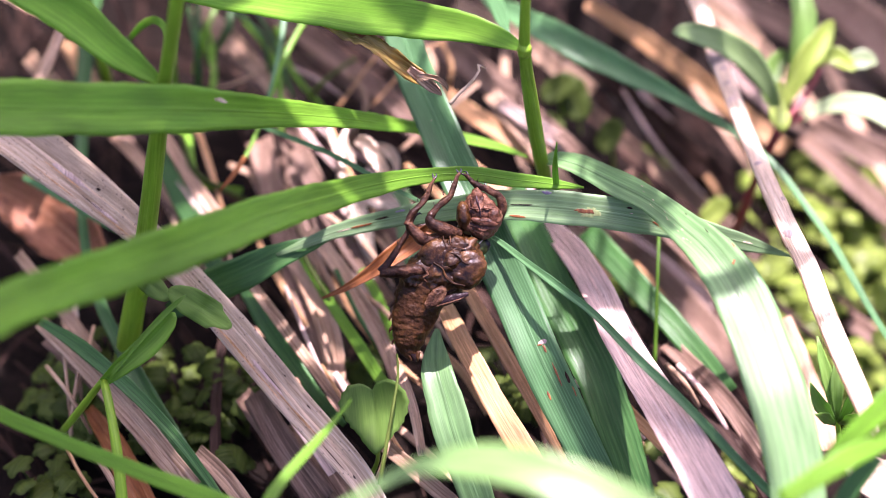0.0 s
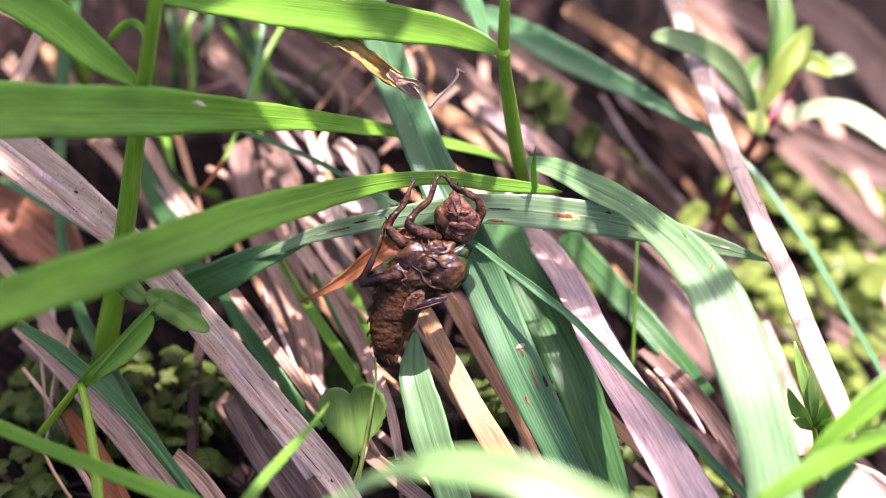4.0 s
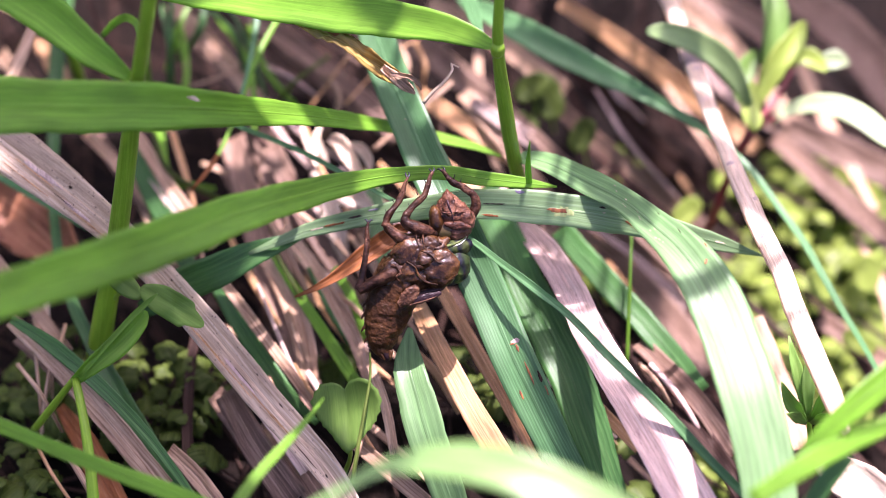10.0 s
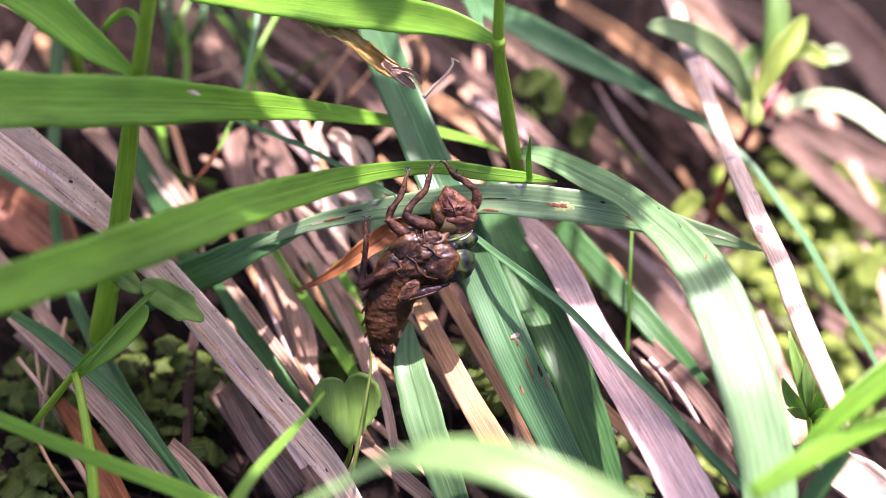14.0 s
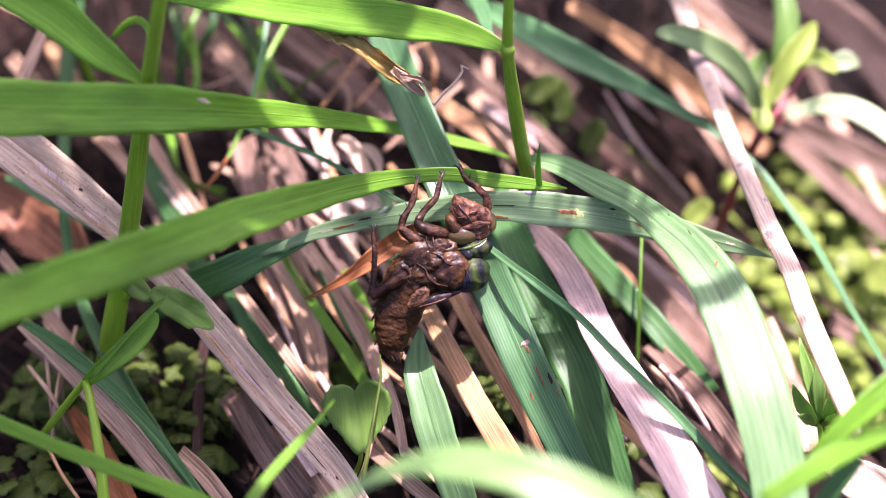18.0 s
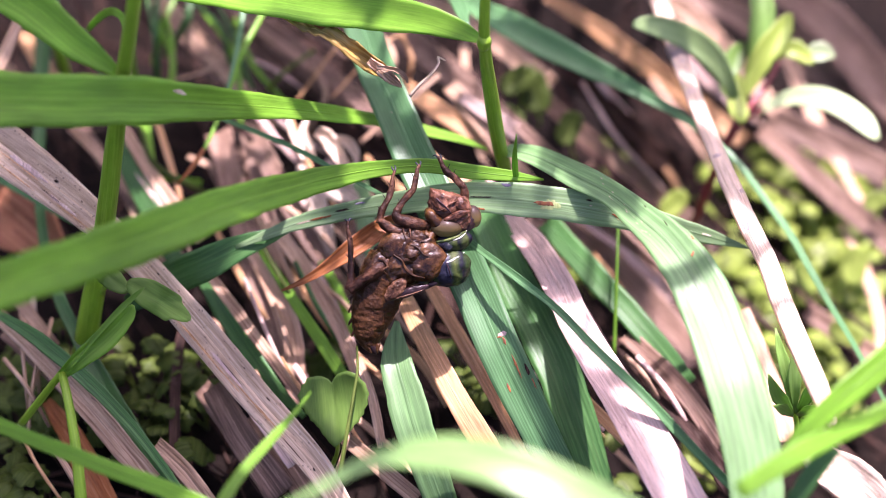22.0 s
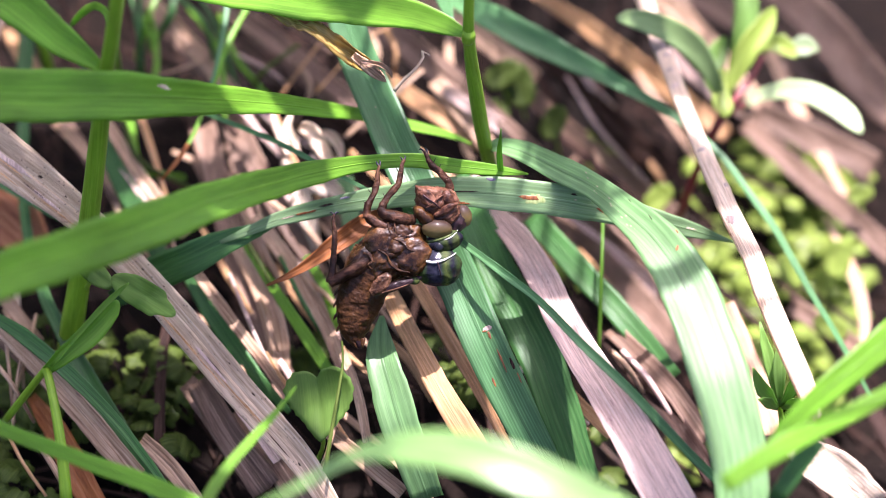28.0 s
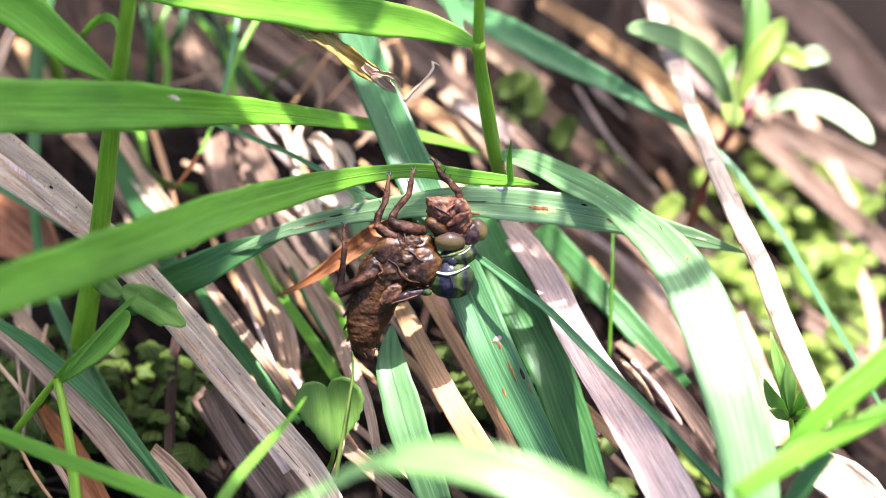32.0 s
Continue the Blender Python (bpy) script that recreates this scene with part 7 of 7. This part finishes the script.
BLACK = shell_material("black_skin", (0.008, 0.009, 0.012), (0.015, 0.016, 0.022), (0.04, 0.037, 0.05), 0.3, 0.3)
GREEN = shell_material("green_skin", (0.02, 0.034, 0.012), (0.06, 0.085, 0.02), (0.13, 0.16, 0.04), 0.34, 0.5, 1500.0, 0.5)
INK, LEAF, LIME = (0.007, 0.0065, 0.014), (0.018, 0.033, 0.008), (0.052, 0.072, 0.014)
BODY_SKIN = new_skin_material("banded_new_skin", [(0.10, LEAF), (0.20, LIME), (0.32, LEAF), (0.40, INK), (0.60, (0.016, 0.017, 0.03)), (0.68, LEAF), (0.76, LIME), (0.82, LEAF), (0.88, INK), (1.0, LEAF)])
NECK_SKIN = new_skin_material("spotted_new_skin", [(0.12, INK), (0.24, LIME), (0.34, INK), (0.50, (0.014, 0.014, 0.022)), (0.60, LEAF), (0.68, LIME), (0.76, INK), (0.92, LIME), (1.0, INK)])
WHITE = shell_material("white_thread", (0.6, 0.58, 0.5), (0.75, 0.73, 0.66), (0.85, 0.84, 0.8), 0.4, 0.1)
UNIT = 0.000127   # the body is drawn in eighths of a millimetre


def lump(radii, amount=0.12, scale=0.05, seed=1, seg=36, rings=24, shaper=None):
    """An uneven rounded body round the origin, radii in body units."""
    verts, faces = [], []
    for k in range(rings + 1):
        t = math.pi * k / rings
        for j in range(seg):
            g = 6.2832 * j / seg
            v = Vector((math.sin(t) * math.cos(g), math.cos(t), math.sin(t) * math.sin(g)))
            p = Vector((v.x * radii[0], v.y * radii[1], v.z * radii[2]))
            if shaper:
                p = shaper(p, v)
            p += v * amount * min(radii) * (noise.noise(p * scale + Vector((seed, seed * 2, 0))) + 0.5 * noise.noise(p * scale * 2.7 + Vector((seed, 0, seed))) + 0.3 * noise.noise(p * scale * 6 + Vector((0, seed, seed))) + 0.22 * noise.noise(p * scale * 13 + Vector((seed, seed, 0))))
            verts.append(p * UNIT)
    for k in range(rings):
        for j in range(seg):
            a, b = k * seg + j, k * seg + (j + 1) % seg
            faces.append((a, b, b + seg, a + seg))
    return verts, faces


def sack(rows, flat, around=64, step=1.5):
    """A soft tapering skin along rows of x, y, z, radius in body units, with low folds across it."""
    c = smooth_path(rows, step)
    mid, rad = c[:, :3], c[:, 3]
    tan = np.gradient(mid, axis=0)
    tan /= np.linalg.norm(tan, axis=1)[:, None]
    run = np.concatenate([[0], np.cumsum(np.linalg.norm(np.diff(mid, axis=0), axis=1))])
    verts, faces = [], []
    for k in range(len(c)):
        side = np.cross(tan[k], (0, 0, 1.0))
        side /= np.linalg.norm(side)
        up = np.cross(side, tan[k])
        for j in range(around):
            g = 6.2832 * j / around
            p = Vector(mid[k]) + Vector(side) * (rad[k] * math.cos(g)) + Vector(up) * (rad[k] * flat * math.sin(g))
            fold = 0.55 * max(0, math.sin(run[k] * 0.30 + 0.5 * math.sin(2 * g))) ** 3 + 0.5 * noise.noise(p * 0.22)
            lump_ = 2.2 * noise.noise(p * 0.05) + 1.5 * noise.noise(p * 0.12 + Vector((5, 0, 0))) + 0.8 * noise.noise(p * 0.4)
            out = (Vector(side) * math.cos(g) + Vector(up) * math.sin(g)) * (lump_ - fold) * min(1, rad[k] / 20)
            verts.append((p + out) * UNIT)
    for k in range(len(c) - 1):
        for j in range(around):
            a, b = k * around + j, k * around + (j + 1) % around
            faces.append((a, b, b + around, a + around))
    faces.append(tuple(range(around))[::-1])
    faces.append(tuple(range(len(verts) - around, len(verts))))
    return verts, faces


def body_part(name, mesh, material, parent, at=(0, 0, 0), turn=(0, 0, 0), label=""):
    ob = finish(name, mesh[0], mesh[1], None, material, parent, label)
    ob.matrix_basis = Matrix.Translation(Vector(at) * UNIT) @ Euler([radians(a) for a in turn]).to_matrix().to_4x4()
    return ob


def limb(points, seed=1, knots=0.25):
    """A limb along rows of x, y, z, width in body units."""
    k = UNIT * 1000
    v, f, _ = rod([(x * k, y * k, z * k, w * k) for x, y, z, w in points], around=10, step=0.35, seed=seed, knots=knots)
    return v, f


def dragonfly():
    d = new("dragonfly")
    d["own_axes"] = True
    tagged(d, "dragonfly leaving its wet brown larval skin under a grass blade", "dragonfly")
    d.matrix_basis = pose(-0.0030, -0.0066, 0.0520, 42, 0, 0)
    # the empty skin of the abdomen
    body_part("abdomen", sack([(-40, 2, -4, 44), (-48, -14, -4, 47), (-57, -32, -4, 46), (-65, -52, -4, 43.5), (-72, -72, -4, 41), (-78, -91, -4, 38), (-82, -109, -4, 33), (-83, -125, -4, 27), (-82, -139, -4, 20), (-78, -150, -4, 13), (-74, -158, -4, 6)], 0.74), ABDOMEN, d)
    body_part("tail_tip", limb([(-79, -146, -4, 22), (-76, -153, -3, 15), (-74, -158, -3, 9), (-72, -162, -3, 3)], 5), SHELL_DARK, d)
    for k, (x, y) in enumerate(((-107, -36), (-113, -58), (-116, -80), (-116, -102), (-111, -122))):
        body_part("flank_spine", limb([(x + 4, y + 2, -2, 7), (x - 2, y - 5, 0, 4), (x - 3, y - 10, 0, 1)], 110 + k, 0.1), ABDOMEN, d)
    for side in (-1, 1):
        body_part("tail_spine", limb([(-79 + side * 11, -144, 0, 9), (-76 + side * 7, -153, 2, 6), (-74 + side * 5, -162, 2, 1)], 6), ABDOMEN, d)
    # the skin of the breast and its split lips
    body_part("breast_shell", lump((74, 50, 42), 0.18, 0.05, 9, 96, 64), SHELL, d, (-20, 6, 0), (0, 0, 32))
    body_part("breast_plate", lump((38, 34, 17), 0.16, 0.06, 12, 56, 40), SHELL, d, (14, 0, 27), (0, 0, 24))
    body_part("breast_plate", lump((36, 27, 17), 0.16, 0.06, 15, 56, 40), SHELL, d, (-34, 27, 24), (0, 0, 24))
    body_part("breast_plate", lump((26, 19, 14), 0.2, 0.08, 18, 48, 32), SHELL, d, (-2, 40, 22), (0, 0, -10))
    body_part("breast_plate", lump((20, 16, 12), 0.25, 0.08, 22, 48, 32), SHELL, d, (-8, 16, 34), (0, 0, 30))
    body_part("hip", lump((30, 19, 16), 0.24, 0.07, 17, 48, 32), SHELL, d, (-70, -8, 22), (0, 0, 46))
    body_part("skin_fold", limb([(-66, 6, 36, 4), (-56, 2, 39, 4.5), (-50, -8, 39, 4), (-58, -14, 38, 3), (-52, -22, 36, 2)], 19, 0.6), PAD, d)
    body_part("skin_fold", limb([(-40, 12, 39, 3), (-26, 2, 43, 4), (-18, -14, 43, 4), (-4, -24, 41, 3.5), (14, -28, 38, 2.5)], 20, 0.7), SHELL, d)
    body_part("skin_fold", limb([(-14, 30, 40, 3), (2, 24, 44, 3.5), (12, 12, 46, 3), (28, 6, 42, 2)], 24, 0.6), SHELL, d)
    for side in (0, 1):
        body_part("skin_thread", limb([(-24 + side * 12, 58, 34, 2.4), (-22 + side * 11, 48, 38, 2.0), (-18 + side * 8, 38, 40, 1.4)], 28 + side, 0.2), PAD, d)
    drops = random.Random(8)
    for k in range(26):
        x, y = drops.choice(((-46, 20), (0, 34), (18, 4), (-66, -6)))
        cx, cy = x + drops.uniform(-22, 22), y + drops.uniform(-14, 14)
        body_part("wrinkle", lump((drops.uniform(2, 5), drops.uniform(1.5, 3), 2.2), 0.3, 0.3, 200 + k, 10, 7), SHELL, d, (cx, cy, 40 - 0.0045 * ((cx + 12) ** 2 + (cy - 8) ** 2)), (0, 0, drops.uniform(0, 180)))
    # wing sheaths
    # the first sheath is paler, some sunlight put into its colour
    body_part("wing_sheath", lump((25, 13, 7), 0.3, 0.1, 21, 56, 40), PAD, d, (-36, -48, 34), (10, 0, 46))
    body_part("wing_sheath", lump((34, 8, 6), 0.25, 0.1, 23, 48, 32), SHELL_DARK, d, (-12, -52, 30), (0, 0, 18))
    bar = body_part("wing_sheath", lump((38, 7, 6), 0.3, 0.1, 25, 48, 32), SHELL_DARK, d)
    body_part("sheath_edge", limb([(-44, -66, 33, 2.5), (-26, -61, 37, 3.4), (-8, -56, 36, 3.4), (8, -50, 33, 2.6), (20, -45, 28, 1.4)], 26, 0.3), PAD, d)
    body_part("sheath_edge", limb([(-26, 4, 5, 1.6), (-4, 6, 6, 2), (20, 5, 5, 1.6)], 27, 0.3), PAD, bar)
    # legs: thigh, shin, foot and claws
    def slim(rows):
        return [(x, y, z, w * 0.92) for x, y, z, w in rows]

    def leg(thigh, shin, foot, claws, seed):
        t = body_part("leg", limb(slim(thigh), seed), LEG_SHELL, d)
        body_part("shin", limb(slim(shin), seed + 1, 0.45), LEG_SHELL, t)
        a, b = Vector(shin[1][:3]), Vector(shin[3][:3])
        for k in range(5):
            q = a.lerp(b, k / 4)
            o = Vector((b.y - a.y, a.x - b.x, 0)).normalized() * (1 if k % 2 else -1)
            body_part("spine", limb([(*(q + o * 4), 2.2), (*(q + o * 6 + Vector((0, 2, 2))), 1.6), (*(q + o * 8 + Vector((0, 5, 3))), 0.5)], seed + 9, 0.0), SHELL_DARK, t)
        body_part("foot", limb(foot, seed + 2), LEG_SHELL, t)
        for c in claws:
            body_part("claw", limb(c, seed + 3, 0.1), BLACK, t)
        return t
    legs = {}
    legs["fore"] = leg([(-8, 62, 14, 20), (-36, 50, 22, 24), (-62, 62, 26, 21), (-72, 74, 26, 16)], [(-74, 70, 26, 16), (-68, 92, 24, 13), (-54, 112, 20, 12), (-46, 132, 16, 11)],
                       [(-46, 130, 16, 10), (-43, 146, 14, 7), (-38, 158, 12, 5)], [[(-38, 157, 12, 4), (-36, 164, 8, 3), (-38, 168, 3, 1)], [(-39, 156, 10, 4), (-42, 163, 6, 3), (-43, 167, 2, 1)]], 31)
    legs["middle"] = leg([(14, 62, 16, 18), (-12, 66, 26, 24), (-38, 78, 30, 20), (-42, 88, 30, 15)], [(-42, 84, 30, 15), (-30, 104, 26, 13), (-10, 124, 20, 12), (-3, 146, 14, 11)],
                         [(-3, 144, 14, 10), (1, 160, 12, 7), (6, 168, 10, 5)], [[(5, 167, 10, 4), (8, 173, 5, 3), (5, 176, 1, 1)], [(4, 166, 8, 4), (0, 172, 4, 3), (-2, 174, 0, 1)]], 41)
    legs["far"] = leg([(62, 78, -4, 16), (78, 100, 0, 20), (80, 122, 4, 17), (72, 134, 6, 14)], [(74, 132, 6, 14), (58, 142, 8, 14), (42, 152, 10, 14), (36, 158, 10, 12)],
                      [(36, 156, 10, 10), (30, 166, 10, 8), (24, 174, 8, 5)], [[(24, 172, 8, 4), (18, 176, 5, 3), (14, 173, 2, 1)], [(30, 170, 8, 4), (27, 178, 4, 3), (22, 179, 1, 1)]], 51)
    legs["hind"] = leg([(-48, 2, 26, 20), (-70, -12, 30, 27), (-102, -30, 28, 24), (-122, -42, 26, 17)], [(-122, -40, 26, 16), (-116, -14, 26, 13), (-112, 20, 23, 11), (-110, 48, 20, 10)],
                       [(-110, 46, 20, 9), (-112, 64, 20, 7), (-110, 78, 18, 4)], [[(-110, 76, 18, 4), (-114, 82, 16, 3), (-118, 81, 14, 1)], [(-110, 76, 18, 4), (-106, 82, 16, 3), (-102, 81, 14, 1)]], 61)
    # the mask of the old face
    def mask(p, v):
        g = math.degrees(math.atan2(v.y, v.x)) % 360
        edge = float(np.interp(g, (0, 30, 60, 85, 100, 115, 136, 180, 205, 240, 280, 320, 360), (37, 33, 32, 40, 54, 44, 40, 38, 38, 36, 42, 37, 37)))
        flat = math.hypot(v.x, v.y)
        p = Vector((v.x * edge, v.y * edge, v.z * 30))
        top = 21 - 0.22 * math.hypot(p.x - 2, 6) - 0.05 * p.y
        p.z = p.z if p.z < top - 6 else top - 6 * math.exp(-(p.z - top + 6) / 6)
        if flat > 0.01:
            p.z += 2.5 * math.sin(p.y * 0.24) * (1 - flat) * (1 if v.z > 0 else 0)
        return p
    head = body_part("face_mask", lump((41, 44, 30), 0.11, 0.09, 71, 96, 64, mask), SHELL_RED, d)
    body_part("old_eye", lump((13, 27, 20), 0.1, 0.06, 73), SHELL, head, (-30, 0, 6), (0, 0, 8))
    body_part("mouth_plate", lump((12, 22, 7), 0.3, 0.1, 75, 48, 32), SHELL_RED, head, (-7, 26, 15), (-14, 0, 6))
    body_part("brow", lump((24, 7, 6), 0.3, 0.1, 77), SHELL_RED, head, (6, -10, 21), (0, 0, -10))
    body_part("cheek", lump((12, 15, 8), 0.25, 0.1, 78), SHELL_RED, head, (24, 2, 14), (0, 25, 10))
    body_part("mouth_fold", limb([(-20, 14, 20, 3), (-6, 12, 23, 3.6), (12, 14, 21, 3), (24, 10, 17, 2)], 79, 0.5), SHELL_RED, head)
    body_part("mouth_fold", limb([(-22, -16, 17, 2), (-4, -19, 20, 2.6), (16, -18, 18, 2.2), (30, -16, 11, 1.4)], 80, 0.5), SHELL_RED, head)
    body_part("mouth_fold", limb([(-10, 42, 13, 2.4), (-8, 28, 21, 3.4), (-3, 12, 24, 2.6), (0, -4, 24, 1.6)], 76, 0.5), SHELL_DARK, head)
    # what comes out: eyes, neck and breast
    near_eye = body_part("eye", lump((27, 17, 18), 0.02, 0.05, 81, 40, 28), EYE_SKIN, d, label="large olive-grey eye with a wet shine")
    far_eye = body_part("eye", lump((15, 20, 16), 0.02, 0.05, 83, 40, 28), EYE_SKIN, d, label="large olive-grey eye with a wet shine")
    crown = body_part("crown", lump((34, 22, 17), 0.15, 0.07, 84), SHELL_DARK, d, label="dark new head between the eyes")
    body_part("face", lump((15, 12, 10), 0.25, 0.1, 82, 40, 28), SHELL_RED, crown, (-5, 8, 14))
    neck = body_part("neck", lump((36, 19, 22), 0.13, 0.07, 85), NECK_SKIN, d, label="black new neck with green flecks")
    body_part("collar", limb([(-26, 8, 14, 5), (-8, 6, 20, 6), (12, 7, 19, 5), (28, 12, 9, 4)], 87), GREEN, neck)
    body_part("collar_edge", limb([(2, 3, 21, 1.6), (14, 4, 19.5, 2.2), (24, 8, 13, 2), (30, 13, 6, 1.4)], 91, 0.1), WHITE, neck)
    body_part("dark_knob", lump((8, 7, 5), 0.05, 0.1, 94), BLACK, neck, (-9, -5, 19))
    breast = body_part("breast", lump((40, 34, 29), 0.09, 0.045, 89, 64, 44), BODY_SKIN, d, label="black and green banded new body")
    body_part("middle_line", limb([(-2, 10, 31, 2), (0, -4, 33, 2.2), (1, -20, 28, 1.6)], 96, 0.1), SHELL_DARK, breast)
    pale = body_part("pale_edge", limb([(-33, 19, 15, 2), (-24, 14, 22, 4.5), (-8, 10, 28.5, 5), (8, 12, 28, 3.6), (22, 17, 21, 2.2), (32, 22, 11, 1.4)], 95, 0.1), WHITE, breast)
    body_part("wing_stub", lump((10, 7, 6), 0.15, 0.09, 97), NECK_SKIN, breast, (-46, -18, 14), (0, 0, -8))
    return d, legs, bar, head, near_eye, far_eye, crown, neck, breast, pale


DRAGONFLY, LEGS, WING_BAR, HEAD, NEAR_EYE, FAR_EYE, CROWN, NECK, BREAST, PALE_EDGE = dragonfly()


def at(x, y, z=0, turn=0, tip=0):
    """A pose in the dragonfly's own axes, in body units and degrees."""
    return Matrix.Translation(Vector((x, y, z)) * UNIT) @ Euler((radians(tip), 0, radians(turn))).to_matrix().to_4x4()


def about(x, y, z, turn):
    """A turn about a joint, in the dragonfly's own axes."""
    c = Matrix.Translation(Vector((x, y, z)) * UNIT)
    return c @ Matrix.Rotation(radians(turn), 4, "Z") @ c.inverted()


def motions():
    walk(HEAD, [(0.0, at(42, 92, 6, -2, 0)), (3.0, at(41, 92, 6, -1, 1)), (6.0, at(40, 92, 6, 0, 2)), (9.0, at(41, 87, 6, 2, 4)), (13.0, at(43, 84, 7, 6, 5)), (17.0, at(51, 86, 8, 18, 6)), (19.0, at(55, 86, 9, 25, 7)), (22.0, at(58, 87, 10, 30, 8)), (25.0, at(61, 87, 10, 34, 9)), (28.0, at(64, 87, 11, 38, 10)), (32.0, at(67, 88, 11, 42, 11))])
    walk(NEAR_EYE, [(0.0, at(27, 76, -2, 10)), (6.0, at(28, 72, 0, 8)), (9.0, at(31, 68, 6, 6)), (13.0, at(33, 67, 11, 4)), (17.0, at(37, 63, 15, 2)), (19.0, at(41, 59, 17, 0)), (23.0, at(54, 58, 19, -3)), (25.0, at(57, 53, 20, -3)), (28.0, at(61, 47, 22, -4)), (32.0, at(66, 43, 23, -5))])
    walk(FAR_EYE, [(0.0, at(58, 80, -8, 0)), (6.0, at(58, 78, -8, 0)), (13.0, at(62, 78, -8, 0)), (17.0, at(80, 82, -8, 4)), (19.0, at(88, 84, -8, 6)), (23.0, at(101, 76, -8, 10)), (28.0, at(108, 70, -6, 14)), (32.0, at(117, 64, -6, 18))])
    walk(CROWN, [(0.0, at(44, 86, -6, 10)), (6.0, at(44, 82, -6, 10)), (13.0, at(50, 78, -6, 10)), (17.0, at(60, 74, -5, 14)), (19.0, at(66, 72, -4, 16)), (23.0, at(77, 66, -3, 18)), (28.0, at(86, 58, -2, 20)), (32.0, at(94, 54, -2, 20))])
    walk(WING_BAR, [(0.0, at(-26, -40, 20, 24)), (6.0, at(-18, -42, 21, 21)), (13.0, at(-4, -45, 22, 16)), (19.0, at(0, -46, 22, 15)), (32.0, at(0, -46, 22, 15))])
    walk(NECK, [(0.0, at(24, 34, -6, 20)), (6.0, at(32, 32, 0, 18)), (13.0, at(46, 36, 6, 16)), (19.0, at(58, 34, 8, 16)), (25.0, at(66, 30, 9, 16)), (28.0, at(72, 24, 10, 16)), (32.0, at(78, 16, 11, 16))])
    walk(BREAST, [(0.0, at(10, 6, 0, 24)), (6.0, at(24, 4, 2, 22)), (9.0, at(30, 3, 3, 20)), (13.0, at(38, 0, 4, 18)), (17.0, at(45, -4, 6, 14)), (19.0, at(51, -8, 7, 12)), (23.0, at(56, -12, 8, 10)), (25.0, at(59, -15, 9, 8)), (28.0, at(65, -20, 10, 6)), (32.0, at(69, -23, 11, 4))])
    walk(PALE_EDGE, [(0.0, at(0, -6, -20)), (13.0, at(0, -6, -20)), (19.0, at(0, -4, -12)), (23.0, at(0, 0, -2)), (28.0, at(0, 0, 0)), (32.0, at(0, 0, 0))])
    walk(LEGS["hind"], [(0.0, about(-50, 0, 22, -26)), (3.0, about(-50, 0, 22, -20)), (6.0, about(-50, 0, 22, -12)), (9.0, about(-50, 0, 22, -4)), (13.0, about(-50, 0, 22, 0)), (19.0, about(-50, 0, 22, 5)), (21.0, about(-50, 0, 22, 7)), (25.0, at(-2, -1) @ about(-50, 0, 22, 5)), (28.0, at(-4, -3) @ about(-50, 0, 22, 2)), (32.0, at(-6, -5) @ about(-50, 0, 22, 0))])
    walk(LEGS["fore"], [(0.0, about(-38, 160, 12, -8)), (9.0, about(-38, 160, 12, -3)), (13.0, about(-38, 160, 12, 0)), (19.0, about(-38, 160, 12, 5)), (32.0, about(-38, 160, 12, 9))])
    walk(LEGS["middle"], [(0.0, about(6, 168, 10, -4)), (13.0, about(6, 168, 10, 0)), (19.0, about(6, 168, 10, 3)), (32.0, about(6, 168, 10, 5))])
    walk(LEGS["far"], [(0.0, about(78, 100, 0, 8)), (9.0, about(78, 100, 0, 3)), (13.0, about(78, 100, 0, 0)), (19.0, about(78, 100, 0, -8)), (32.0, about(78, 100, 0, -12))])
    # the unseen grass added for dappled shade stirs in the breeze
    for k, plant in enumerate(SHADE_GRASS):
        def bent(across, along, foot=plant.location.copy()):
            return Matrix.Translation(foot) @ Euler((radians(along), radians(across), 0)).to_matrix().to_4x4()
        sway = 0.3 * math.sin(1.7 * k)
        if plant is SHADE_GRASS[-2]:   # this one lets the sun through now and then
            walk(plant, [(0.0, bent(0, 0)), (5.5, bent(0, 0)), (9.0, bent(-1.0, 0)), (12.0, bent(-0.1, 0)), (14.5, bent(0, 0)), (17.0, bent(-0.9, 0)), (21.0, bent(-1.05, 0)), (25.0, bent(-0.8, 0)), (28.0, bent(0, 0)), (32.0, bent(0, 0))])
            continue
        walk(plant, [(0.0, bent(0, sway)), (4.5, bent(sway, 0.1)), (9.0, bent(sway, 0)), (13.0, bent(0, 0)), (18.0, bent(-sway, 0.25)), (22.0, bent(sway, -0.15)), (26.5, bent(-sway, 0)), (29.0, bent(0, 0.2)), (32.0, bent(sway, 0))])


motions()
